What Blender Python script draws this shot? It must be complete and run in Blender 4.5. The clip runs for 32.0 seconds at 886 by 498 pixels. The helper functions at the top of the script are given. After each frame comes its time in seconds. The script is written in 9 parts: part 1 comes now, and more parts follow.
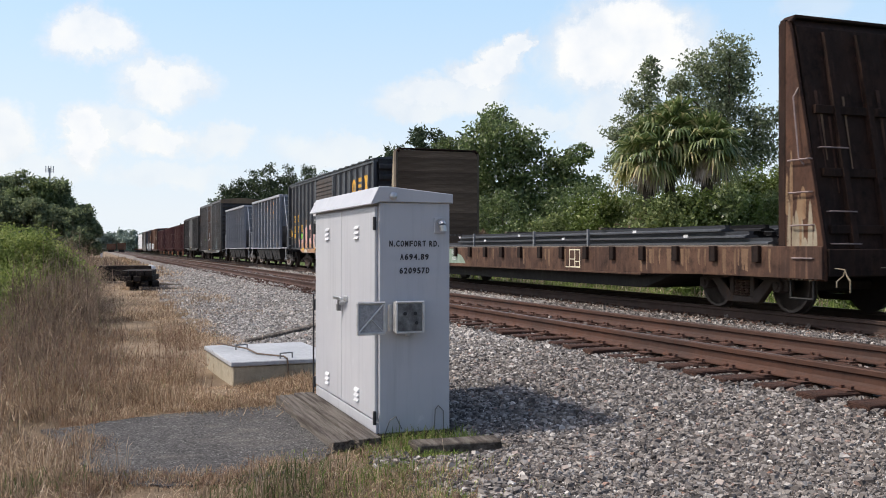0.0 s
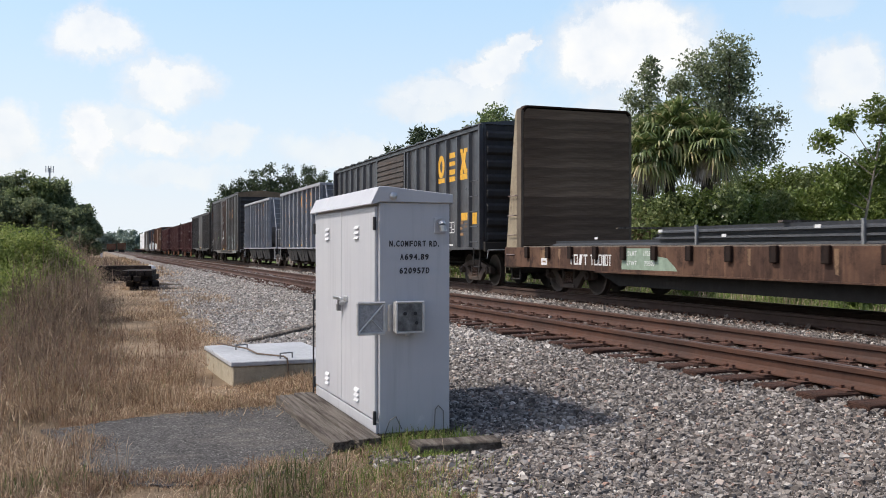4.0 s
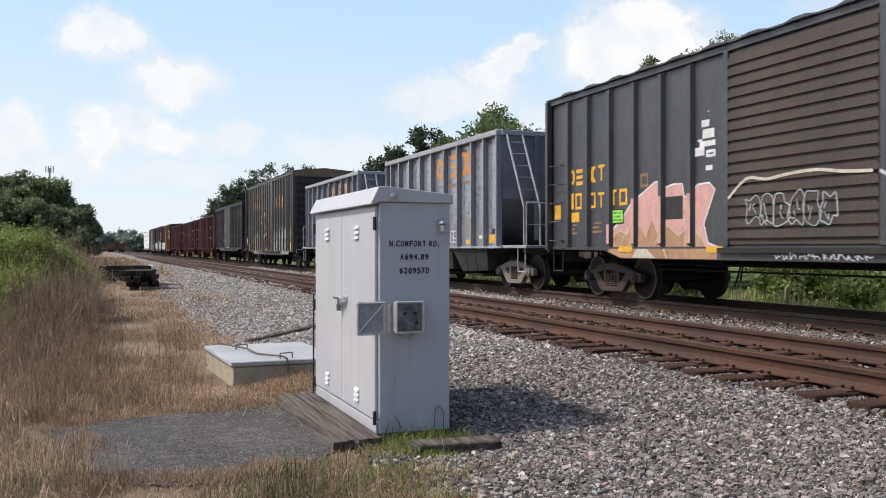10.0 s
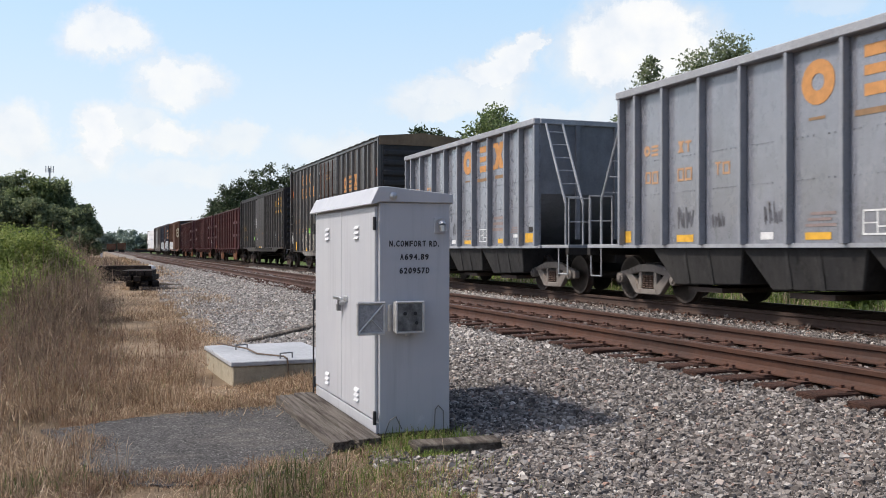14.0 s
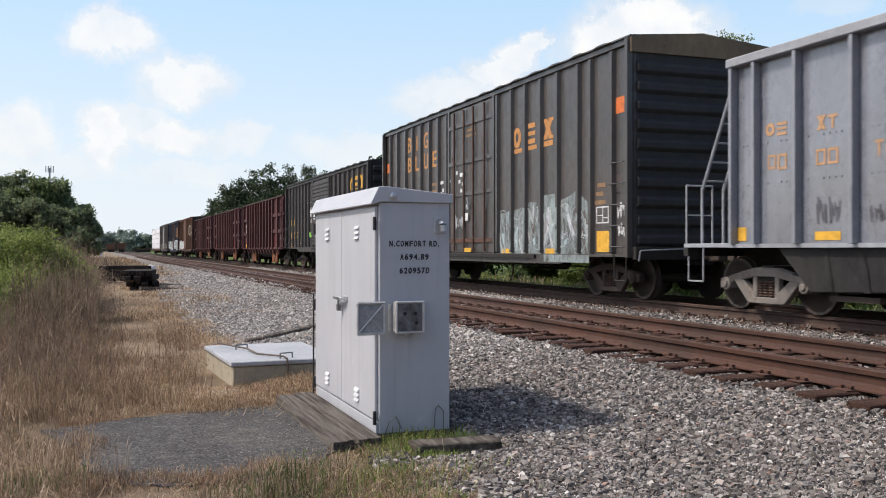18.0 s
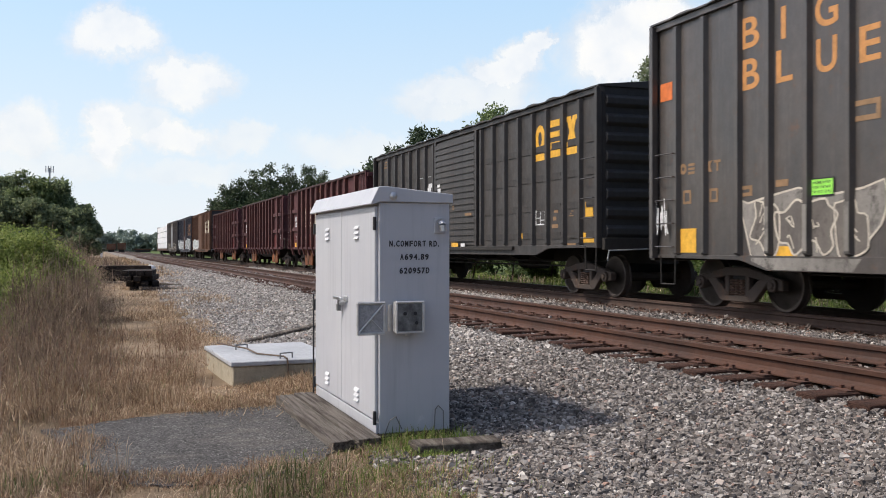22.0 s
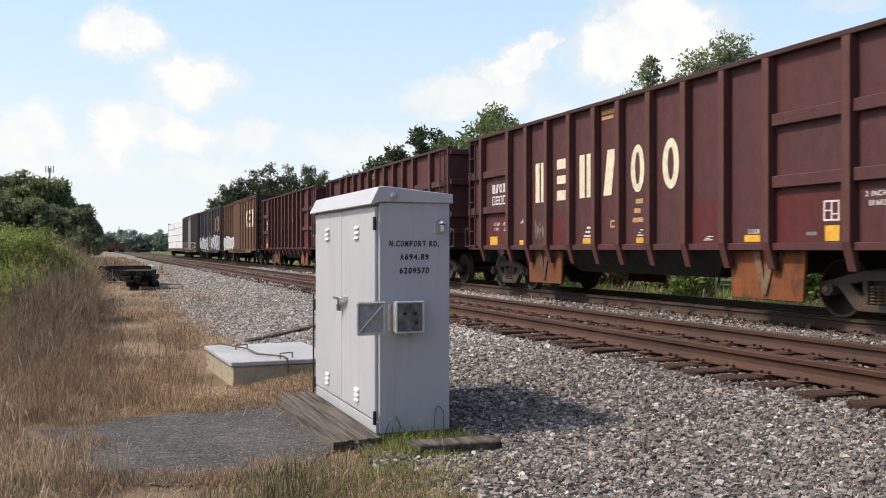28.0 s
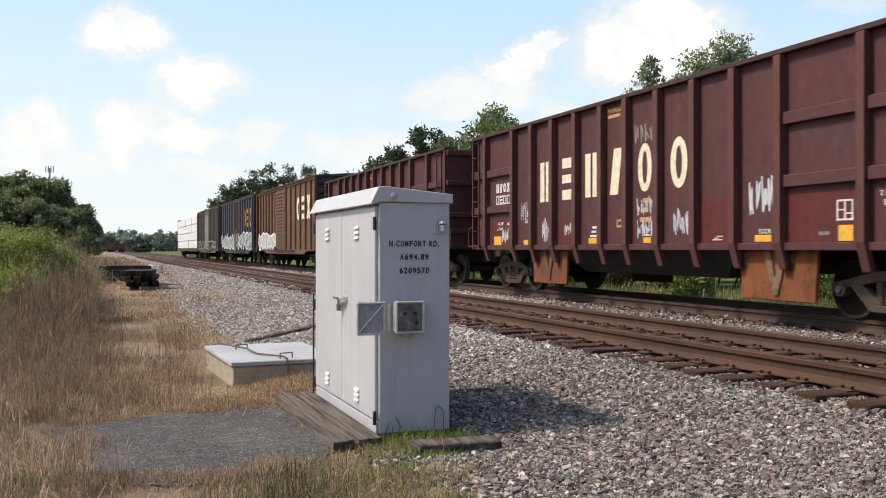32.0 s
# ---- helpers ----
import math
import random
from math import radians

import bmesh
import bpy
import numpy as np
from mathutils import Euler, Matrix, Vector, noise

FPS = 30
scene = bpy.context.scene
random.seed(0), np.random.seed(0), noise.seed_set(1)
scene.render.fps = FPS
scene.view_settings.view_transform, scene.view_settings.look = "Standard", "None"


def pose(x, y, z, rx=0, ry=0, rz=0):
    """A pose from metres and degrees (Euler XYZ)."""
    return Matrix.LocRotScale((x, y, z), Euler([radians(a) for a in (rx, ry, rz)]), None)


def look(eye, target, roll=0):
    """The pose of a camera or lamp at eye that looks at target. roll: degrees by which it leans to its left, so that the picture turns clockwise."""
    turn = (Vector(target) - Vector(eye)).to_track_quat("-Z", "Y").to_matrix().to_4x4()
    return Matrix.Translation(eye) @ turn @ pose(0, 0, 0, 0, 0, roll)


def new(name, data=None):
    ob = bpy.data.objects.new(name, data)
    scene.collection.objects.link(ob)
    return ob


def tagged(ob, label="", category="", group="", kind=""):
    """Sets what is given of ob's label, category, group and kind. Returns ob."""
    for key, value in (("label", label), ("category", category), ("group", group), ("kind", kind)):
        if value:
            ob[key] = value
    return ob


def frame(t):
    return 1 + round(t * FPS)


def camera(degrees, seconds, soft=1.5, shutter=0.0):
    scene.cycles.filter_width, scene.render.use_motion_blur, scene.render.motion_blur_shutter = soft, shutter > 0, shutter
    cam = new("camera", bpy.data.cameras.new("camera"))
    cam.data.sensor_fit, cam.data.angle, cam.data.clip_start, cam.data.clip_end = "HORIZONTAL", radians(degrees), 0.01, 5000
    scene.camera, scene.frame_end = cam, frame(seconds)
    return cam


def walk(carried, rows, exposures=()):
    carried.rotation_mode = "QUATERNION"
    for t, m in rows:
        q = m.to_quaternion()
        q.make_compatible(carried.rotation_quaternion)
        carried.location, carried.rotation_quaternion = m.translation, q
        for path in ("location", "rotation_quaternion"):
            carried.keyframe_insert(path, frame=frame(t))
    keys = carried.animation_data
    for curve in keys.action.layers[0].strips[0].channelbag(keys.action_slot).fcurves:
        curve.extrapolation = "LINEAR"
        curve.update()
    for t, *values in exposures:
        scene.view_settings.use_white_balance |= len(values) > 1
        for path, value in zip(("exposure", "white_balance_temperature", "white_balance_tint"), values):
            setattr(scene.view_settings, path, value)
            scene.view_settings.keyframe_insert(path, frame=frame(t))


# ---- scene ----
YAW = 20.42
EYE = (0.0, 0.0, 0.98)
cam = camera(51.0, 32.0, soft=0.95, shutter=0.3)
AIM = (math.sin(radians(YAW)), math.cos(radians(YAW)), 0.98)
walk(cam, [(0.0, look(EYE, AIM)), (32.0, look(EYE, AIM))],
     [(0.0, 0.27, 6440, 10), (14.0, 0.26, 6420, 10), (25.0, 0.26, 6560, 10), (28.0, 0.33, 6720, 9.5), (32.0, 0.36, 6820, 9)])

# ---- light ----
SUN_ELEV, SUN_AZ = 52.0, -73.0      # azimuth from +Y towards +X
sd = Vector((math.sin(radians(SUN_AZ)) * math.cos(radians(SUN_ELEV)),
             math.cos(radians(SUN_AZ)) * math.cos(radians(SUN_ELEV)), math.sin(radians(SUN_ELEV))))
sun = new("sun", bpy.data.lights.new("sun", "SUN"))
sun.data.energy, sun.data.angle, sun.data.color = 3.1, radians(4.5), (1.0, 0.91, 0.80)
sun.matrix_world = look(sd * 100, (0, 0, 0))
world = bpy.data.worlds.new("world")
scene.world = world
world.use_nodes = True
wn = world.node_tree.nodes
sky = wn.new("ShaderNodeTexSky")
sky.sky_type, sky.sun_disc = "NISHITA", False
sky.sun_elevation, sky.sun_rotation = radians(SUN_ELEV), radians(SUN_AZ)
sky.air_density, sky.dust_density, sky.ozone_density = 1.0, 3.0, 1.5
wn["Background"].inputs[1].default_value = 0.15
world.node_tree.links.new(sky.outputs[0], wn["Background"].inputs[0])


# ---- mesh helpers ----
class Shape:
    """Collects vertices and faces of one mesh."""

    def __init__(self):
        self.v, self.f = [], []

    def add(self, verts, faces):
        n = len(self.v)
        self.v += [tuple(p) for p in verts]
        self.f += [tuple(i + n for i in f) for f in faces]
        return self

    def box(self, x0, x1, y0, y1, z0, z1):
        return self.add([(x0, y0, z0), (x1, y0, z0), (x1, y1, z0), (x0, y1, z0),
                         (x0, y0, z1), (x1, y0, z1), (x1, y1, z1), (x0, y1, z1)],
                        [(0, 3, 2, 1), (4, 5, 6, 7), (0, 1, 5, 4), (1, 2, 6, 5), (2, 3, 7, 6), (3, 0, 4, 7)])

    def hull(self, a, b):
        """A solid between two polygons with the same number of corners."""
        n = len(a)
        return self.add(list(a) + list(b), [tuple(reversed(range(n))), tuple(range(n, 2 * n))] +
                        [(i, (i + 1) % n, n + (i + 1) % n, n + i) for i in range(n)])

    def prism_y(self, xz, y0, y1):
        return self.hull([(x, y0, z) for x, z in xz], [(x, y1, z) for x, z in xz])

    def prism_x(self, yz, x0, x1):
        return self.hull([(x1, y, z) for y, z in yz], [(x0, y, z) for y, z in yz])

    def rod(self, a, b, r, n=6, r2=None):
        a, b = Vector(a), Vector(b)
        q = (b - a).to_track_quat("Z", "Y").to_matrix()
        r2 = r if r2 is None else r2
        ring = [q @ Vector((math.cos(t), math.sin(t), 0)) for t in [2 * math.pi * i / n for i in range(n)]]
        return self.hull([a + p * r for p in ring], [b + p * r2 for p in ring])

    def tube(self, pts, r, n=5):
        for a, b in zip(pts, pts[1:]):
            self.rod(a, b, r, n)
        return self

    def turned(self, prof, n=20):
        """A solid turned about the x axis; prof: (x, radius)."""
        k = len(prof)
        vs = [(x, r * math.cos(2 * math.pi * i / n), r * math.sin(2 * math.pi * i / n)) for x, r in prof for i in range(n)]
        fs = [(j * n + i, j * n + (i + 1) % n, (j + 1) * n + (i + 1) % n, (j + 1) * n + i) for j in range(k - 1) for i in range(n)]
        fs += [tuple(reversed(range(n))), tuple(range((k - 1) * n, k * n))]
        return self.add(vs, fs)

    def mesh(self, name, material, bevel=0.0, smooth=False):
        me = bpy.data.meshes.new(name)
        me.from_pydata(self.v, [], self.f)
        bm = bmesh.new()
        bm.from_mesh(me)
        bmesh.ops.recalc_face_normals(bm, faces=bm.faces)
        if bevel:
            bmesh.ops.bevel(bm, geom=bm.edges[:], offset=bevel, segments=1, affect="EDGES", clamp_overlap=True)
        bm.to_mesh(me)
        bm.free()
        if smooth:
            me.shade_smooth()
        me.materials.append(material)
        return me


def part(name, shape, material, parent=None, label="", bevel=0.0, smooth=False):
    me = shape if isinstance(shape, bpy.types.Mesh) else shape.mesh(name, material, bevel, smooth)
    ob = new(name, me)
    ob.parent = parent
    if label:
        ob["label"] = label
    return ob


def thing(name, m, label, category, group="", kind=""):
    ob = new(name)
    ob.empty_display_size = 0.2
    ob.matrix_basis = m
    return tagged(ob, label, category, group, kind)


def fast_mesh(name, verts, tris, material, flat=True):
    """A mesh of many triangles from arrays."""
    me = bpy.data.meshes.new(name)
    verts, tris = np.asarray(verts, np.float32), np.asarray(tris, np.int32)
    me.vertices.add(len(verts))
    me.vertices.foreach_set("co", verts.ravel())
    me.loops.add(tris.size)
    me.loops.foreach_set("vertex_index", tris.ravel())
    me.polygons.add(len(tris))
    me.polygons.foreach_set("loop_start", np.arange(0, tris.size, 3, dtype=np.int32))
    me.update(calc_edges=True)
    me.validate()
    if flat:
        me.shade_flat()
    me.materials.append(material)
    return me


def scatter(base, faces, pos, size, spin=None, tilt=True, rng=None, squash=(1, 1, 1)):
    """Copies of a small shape at many places: arrays of vertices and triangles."""
    rng = rng or np.random.default_rng(1)
    n = len(pos)
    a = rng.uniform(0, 2 * np.pi, n)
    b = rng.uniform(-1.2, 1.2, n) if tilt else np.zeros(n)
    sc = np.asarray(size)[:, None] if np.ndim(size) == 1 else np.asarray(size)
    v = base[None] * np.asarray(squash)[None, None] * (sc[:, None, :] * rng.uniform(0.7, 1.3, (n, 1, 3)))
    x, y, z = v[..., 0], v[..., 1] * np.cos(b)[:, None] - v[..., 2] * np.sin(b)[:, None], v[..., 1] * np.sin(b)[:, None] + v[..., 2] * np.cos(b)[:, None]
    x, y = x * np.cos(a)[:, None] - y * np.sin(a)[:, None], x * np.sin(a)[:, None] + y * np.cos(a)[:, None]
    v = np.stack([x, y, z], -1) + np.asarray(pos)[:, None]
    f = faces[None] + (np.arange(n) * len(base))[:, None, None]
    return v.reshape(-1, 3), f.reshape(-1, 3)


# ---- materials ----
def material(name, rough=0.7, metal=0.0, spec=0.4):
    m = bpy.data.materials.new(name)
    m.use_nodes = True
    b = m.node_tree.nodes["Principled BSDF"]
    b.inputs["Roughness"].default_value, b.inputs["Metallic"].default_value = rough, metal
    b.inputs["Specular IOR Level"].default_value = spec
    return m, m.node_tree.nodes, m.node_tree.links, b


def coords(n, l, scale, kind="Object"):
    t, mp = n.new("ShaderNodeTexCoord"), n.new("ShaderNodeMapping")
    mp.inputs["Scale"].default_value = scale
    l.new(t.outputs[kind], mp.inputs[0])
    return mp.outputs[0]


def noise_tex(n, l, vec, scale, detail=4, rough=0.6):
    t = n.new("ShaderNodeTexNoise")
    t.inputs["Scale"].default_value, t.inputs["Detail"].default_value, t.inputs["Roughness"].default_value = scale, detail, rough
    l.new(vec, t.inputs["Vector"])
    return t.outputs["Fac"]


def ramp(n, l, fac, stops):
    r = n.new("ShaderNodeValToRGB")
    e = r.color_ramp.elements
    while len(e) < len(stops):
        e.new(0.5)
    for el, (p, c) in zip(e, stops):
        el.position = p
        el.color = (*c, 1) if len(c) == 3 else c
    l.new(fac, r.inputs[0])
    return r.outputs[0]


def mix(n, l, fac, a, b, mode="MIX"):
    m = n.new("ShaderNodeMix")
    m.data_type, m.blend_type = "RGBA", mode
    for s, v in ((m.inputs[0], fac), (m.inputs[6], a), (m.inputs[7], b)):
        if isinstance(v, (int, float)):
            s.default_value = v
        elif isinstance(v, tuple):
            s.default_value = (*v, 1)
        else:
            l.new(v, s)
    return m.outputs[2]


def bump(n, l, b, height, strength, dist=0.01):
    k = n.new("ShaderNodeBump")
    k.inputs["Strength"].default_value, k.inputs["Distance"].default_value = strength, dist
    l.new(height, k.inputs["Height"])
    l.new(k.outputs[0], b.inputs["Normal"])


def worn(name, base, stain, rust, amount=0.3, streak=0.5, rough=0.6, spec=0.35, fine=30.0, coat=0.0, coat_rough=0.12):
    """Weathered paint: broad stains, streaks that run down, rust specks, fine grain."""
    m, n, l, b = material(name, rough, 0.0, spec)
    b.inputs["Coat Weight"].default_value, b.inputs["Coat Roughness"].default_value = coat, coat_rough
    big = noise_tex(n, l, coords(n, l, (0.5, 0.6, 0.5)), 1.3, 5)
    run = noise_tex(n, l, coords(n, l, (2.2, 2.2, 0.16)), 3.0, 5, 0.7)
    grain = noise_tex(n, l, coords(n, l, (1, 1, 1)), fine, 3)
    spots = noise_tex(n, l, coords(n, l, (1.3, 1.3, 0.8)), 3.1, 7, 0.75)
    c = mix(n, l, ramp(n, l, big, [(0.35, (0, 0, 0)), (0.7, (1, 1, 1))]), base, stain)
    c = mix(n, l, ramp(n, l, run, [(0.5, (0, 0, 0)), (0.75, (streak, streak, streak))]), c, stain)
    thin = noise_tex(n, l, coords(n, l, (7, 7, 0.22)), 2.4, 4, 0.7)
    c = mix(n, l, ramp(n, l, thin, [(0.56, (0, 0, 0)), (0.74, (streak * 0.55,) * 3)]), c, tuple(min(v * 1.55 + 0.012, 1) for v in stain))
    c = mix(n, l, ramp(n, l, spots, [(0.66 - 0.3 * amount, (0, 0, 0)), (0.78 - 0.22 * amount, (1, 1, 1))]), c, rust)
    c = mix(n, l, 0.35, c, ramp(n, l, grain, [(0.3, (0.5, 0.5, 0.5)), (0.7, (1, 1, 1))]), "MULTIPLY")
    mott = noise_tex(n, l, coords(n, l, (1, 1, 0.7)), 5.5, 8, 0.7)
    c = mix(n, l, 0.4, c, ramp(n, l, mott, [(0.3, (0.62, 0.62, 0.62)), (0.5, (1, 1, 1)), (0.7, (1.35, 1.33, 1.3))]), "MULTIPLY")
    l.new(c, b.inputs["Base Color"])
    l.new(ramp(n, l, spots, [(0.3, (rough - 0.12,) * 3), (0.7, (min(rough + 0.25, 1),) * 3)]), b.inputs["Roughness"])
    bump(n, l, b, grain, 0.12, 0.004)
    return m


def speckled(name, stops, scale, rough=0.85, strength=0.5, dist=0.01, scale2=None, kind="Object", stretch=(1, 1, 1)):
    m, n, l, b = material(name, rough, 0.0, 0.2)
    a = noise_tex(n, l, coords(n, l, stretch, kind), scale, 6, 0.65)
    c = ramp(n, l, a, stops)
    g = noise_tex(n, l, coords(n, l, stretch, kind), scale2 or scale * 9, 4, 0.7)
    c = mix(n, l, 0.6, c, ramp(n, l, g, [(0.3, (0.55, 0.55, 0.55)), (0.7, (1, 1, 1))]), "MULTIPLY")
    l.new(c, b.inputs["Base Color"])
    bump(n, l, b, g, strength, dist)
    return m


def island(name, stops, rough=0.8, spec=0.3, trans=0.0, value=(0.75, 1.15), patch=0.0):
    """Each loose piece gets its own tint."""
    m, n, l, b = material(name, rough, 0.0, spec)
    g = n.new("ShaderNodeNewGeometry")
    c = ramp(n, l, g.outputs["Random Per Island"], stops)
    grain = noise_tex(n, l, coords(n, l, (1, 1, 1)), 14.0, 3)
    c = mix(n, l, 0.5, c, ramp(n, l, grain, [(0.3, (value[0],) * 3), (0.7, (value[1],) * 3)]), "MULTIPLY")
    if patch:
        big = noise_tex(n, l, coords(n, l, (1, 1, 0.4)), patch, 5, 0.65)
        c = mix(n, l, 1.0, c, ramp(n, l, big, [(0.3, (0.58, 0.54, 0.50)), (0.5, (0.95, 0.93, 0.9)), (0.72, (1.3, 1.25, 1.18))]), "MULTIPLY")
    l.new(c, b.inputs["Base Color"])
    if trans:
        t = n.new("ShaderNodeBsdfTranslucent")
        l.new(c, t.inputs[0])
        s = n.new("ShaderNodeMixShader")
        s.inputs[0].default_value = trans
        l.new(b.outputs[0], s.inputs[1])
        l.new(t.outputs[0], s.inputs[2])
        l.new(s.outputs[0], n["Material Output"].inputs[0])
    return m


def plain(name, c, rough=0.6, metal=0.0, spec=0.4):
    """Small things: one paint with a little grain."""
    m, n, l, b = material(name, rough, metal, spec)
    g = noise_tex(n, l, coords(n, l, (1, 1, 1)), 9.0, 5)
    l.new(mix(n, l, ramp(n, l, g, [(0.35, (0, 0, 0)), (0.7, (1, 1, 1))]), c, tuple(v * 0.68 for v in c)), b.inputs["Base Color"])
    return m


def asphalt():
    """Old coarse asphalt: pale stones in a grey binder, blotches and dusty streaks."""
    m, n, l, b = material("asphalt", 0.95, 0.0, 0.15)
    v = coords(n, l, (1, 1, 1))
    vo = n.new("ShaderNodeTexVoronoi")
    vo.inputs["Scale"].default_value = 95
    l.new(v, vo.inputs["Vector"])
    chips = ramp(n, l, vo.outputs["Color"], [(0.15, (0.04, 0.038, 0.037)), (0.55, (0.085, 0.081, 0.078)), (0.8, (0.135, 0.13, 0.124)), (0.96, (0.30, 0.29, 0.275))])
    blot = ramp(n, l, noise_tex(n, l, v, 2.2, 6, 0.7), [(0.3, (0.80, 0.80, 0.83)), (0.55, (1.15, 1.15, 1.17)), (0.8, (1.55, 1.5, 1.44))])
    dust = ramp(n, l, noise_tex(n, l, coords(n, l, (1, 2.4, 1)), 1.6, 6, 0.7), [(0.55, (0, 0, 0)), (0.8, (0.4, 0.4, 0.4))])
    c = mix(n, l, dust, mix(n, l, 1.0, chips, blot, "MULTIPLY"), (0.25, 0.22, 0.185))
    l.new(c, b.inputs["Base Color"])
    bump(n, l, b, vo.outputs["Distance"], 0.9, 0.012)
    return m


def cabinet_paint():
    """Grey enamel: faint vertical washes, chalky blotches and a few scuffs."""
    m, n, l, b = material("cabinet_paint", 0.45, 0.0, 0.4)
    v = coords(n, l, (1, 1, 1))
    big = ramp(n, l, noise_tex(n, l, v, 1.4, 5, 0.6), [(0.3, (0.40, 0.41, 0.445)), (0.7, (0.46, 0.465, 0.49))])
    run = ramp(n, l, noise_tex(n, l, coords(n, l, (9, 9, 0.5)), 1.5, 4, 0.65), [(0.5, (0, 0, 0)), (0.75, (0.55, 0.55, 0.55))])
    c = mix(n, l, run, big, (0.33, 0.335, 0.36))
    chalk = ramp(n, l, noise_tex(n, l, coords(n, l, (1, 1, 0.6)), 5.0, 7, 0.75), [(0.62, (0, 0, 0)), (0.72, (0.5, 0.5, 0.5))])
    c = mix(n, l, chalk, c, (0.57, 0.575, 0.60))
    scuff = ramp(n, l, noise_tex(n, l, coords(n, l, (1, 1, 1.5)), 13.0, 6, 0.8), [(0.70, (0, 0, 0)), (0.75, (1, 1, 1))])
    l.new(mix(n, l, scuff, c, (0.27, 0.26, 0.26)), b.inputs["Base Color"])
    return m


M_GREY = cabinet_paint()
M_GREYDARK = plain("grey_metal", (0.22, 0.22, 0.22), 0.45, 0.6)
M_STEEL = plain("galvanised_steel", (0.55, 0.56, 0.58), 0.35, 0.8)
M_BLACK = plain("black_paint", (0.025, 0.025, 0.028), 0.6)
M_INK = plain("stencil_ink", (0.045, 0.045, 0.05), 0.8)
M_GLASS = speckled("meter_panel", [(0.3, (0.06, 0.06, 0.062)), (0.5, (0.15, 0.15, 0.15)), (0.75, (0.28, 0.28, 0.28))], 11.0, 0.3, 0.2)
M_CONC = speckled("concrete", [(0.3, (0.30, 0.26, 0.19)), (0.55, (0.42, 0.37, 0.28)), (0.8, (0.24, 0.2, 0.14))], 3.0, 0.9, 0.4)
M_LID = speckled("lid_plastic", [(0.3, (0.36, 0.37, 0.39)), (0.7, (0.46, 0.47, 0.49))], 2.0, 0.6, 0.15)
M_WOOD = speckled("old_timber", [(0.3, (0.045, 0.037, 0.03)), (0.48, (0.15, 0.125, 0.105)), (0.62, (0.28, 0.245, 0.21)), (0.8, (0.12, 0.10, 0.085))], 2.6, 0.9, 1.0, 0.03, 26, stretch=(7, 0.5, 7))
M_RUSSET = island("russet_weeds", [(0.0, (0.14, 0.082, 0.056)), (0.35, (0.245, 0.155, 0.108)), (0.7, (0.36, 0.25, 0.175)), (0.92, (0.50, 0.39, 0.28)), (1.0, (0.18, 0.19, 0.09))], 0.85, 0.2, 0.3, patch=0.9)
M_TIE = speckled("tie_wood", [(0.3, (0.032, 0.020, 0.016)), (0.55, (0.10, 0.052, 0.038)), (0.8, (0.17, 0.105, 0.08))], 3.0, 0.9, 0.9, 0.02, 30, stretch=(0.6, 5, 5))
M_TARTIE = speckled("creosote_tie", [(0.3, (0.012, 0.011, 0.010)), (0.55, (0.038, 0.030, 0.026)), (0.85, (0.11, 0.085, 0.068))], 3.0, 0.9, 0.9, 0.02, 30)
M_ASPHALT = asphalt()
M_RAIL = worn("rusty_rail", (0.078, 0.033, 0.019), (0.046, 0.023, 0.016), (0.125, 0.048, 0.023), 0.25, 0.3, 0.62, 0.4, 40)
M_RAILTOP = plain("rail_head", (0.125, 0.072, 0.050), 0.36, 0.4)
M_RAILDARK = worn("dark_rail", (0.072, 0.046, 0.036), (0.050, 0.034, 0.028), (0.095, 0.052, 0.035), 0.2, 0.3, 0.8, 0.3, 40)
M_PLATE = worn("tie_plate", (0.105, 0.046, 0.032), (0.065, 0.036, 0.026), (0.14, 0.06, 0.036), 0.3, 0.3, 0.85)
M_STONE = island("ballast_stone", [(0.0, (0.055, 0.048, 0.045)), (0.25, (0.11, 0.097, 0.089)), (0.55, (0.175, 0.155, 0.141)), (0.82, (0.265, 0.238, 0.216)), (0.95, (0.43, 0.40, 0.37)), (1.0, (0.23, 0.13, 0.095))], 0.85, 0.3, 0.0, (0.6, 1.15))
M_STONEPALE = island("pale_ballast_stone", [(0.0, (0.13, 0.118, 0.108)), (0.3, (0.245, 0.225, 0.207)), (0.6, (0.345, 0.32, 0.297)), (0.84, (0.45, 0.424, 0.395)), (0.955, (0.60, 0.57, 0.53)), (1.0, (0.33, 0.22, 0.17))], 0.9, 0.2, 0.0, (0.7, 1.15))
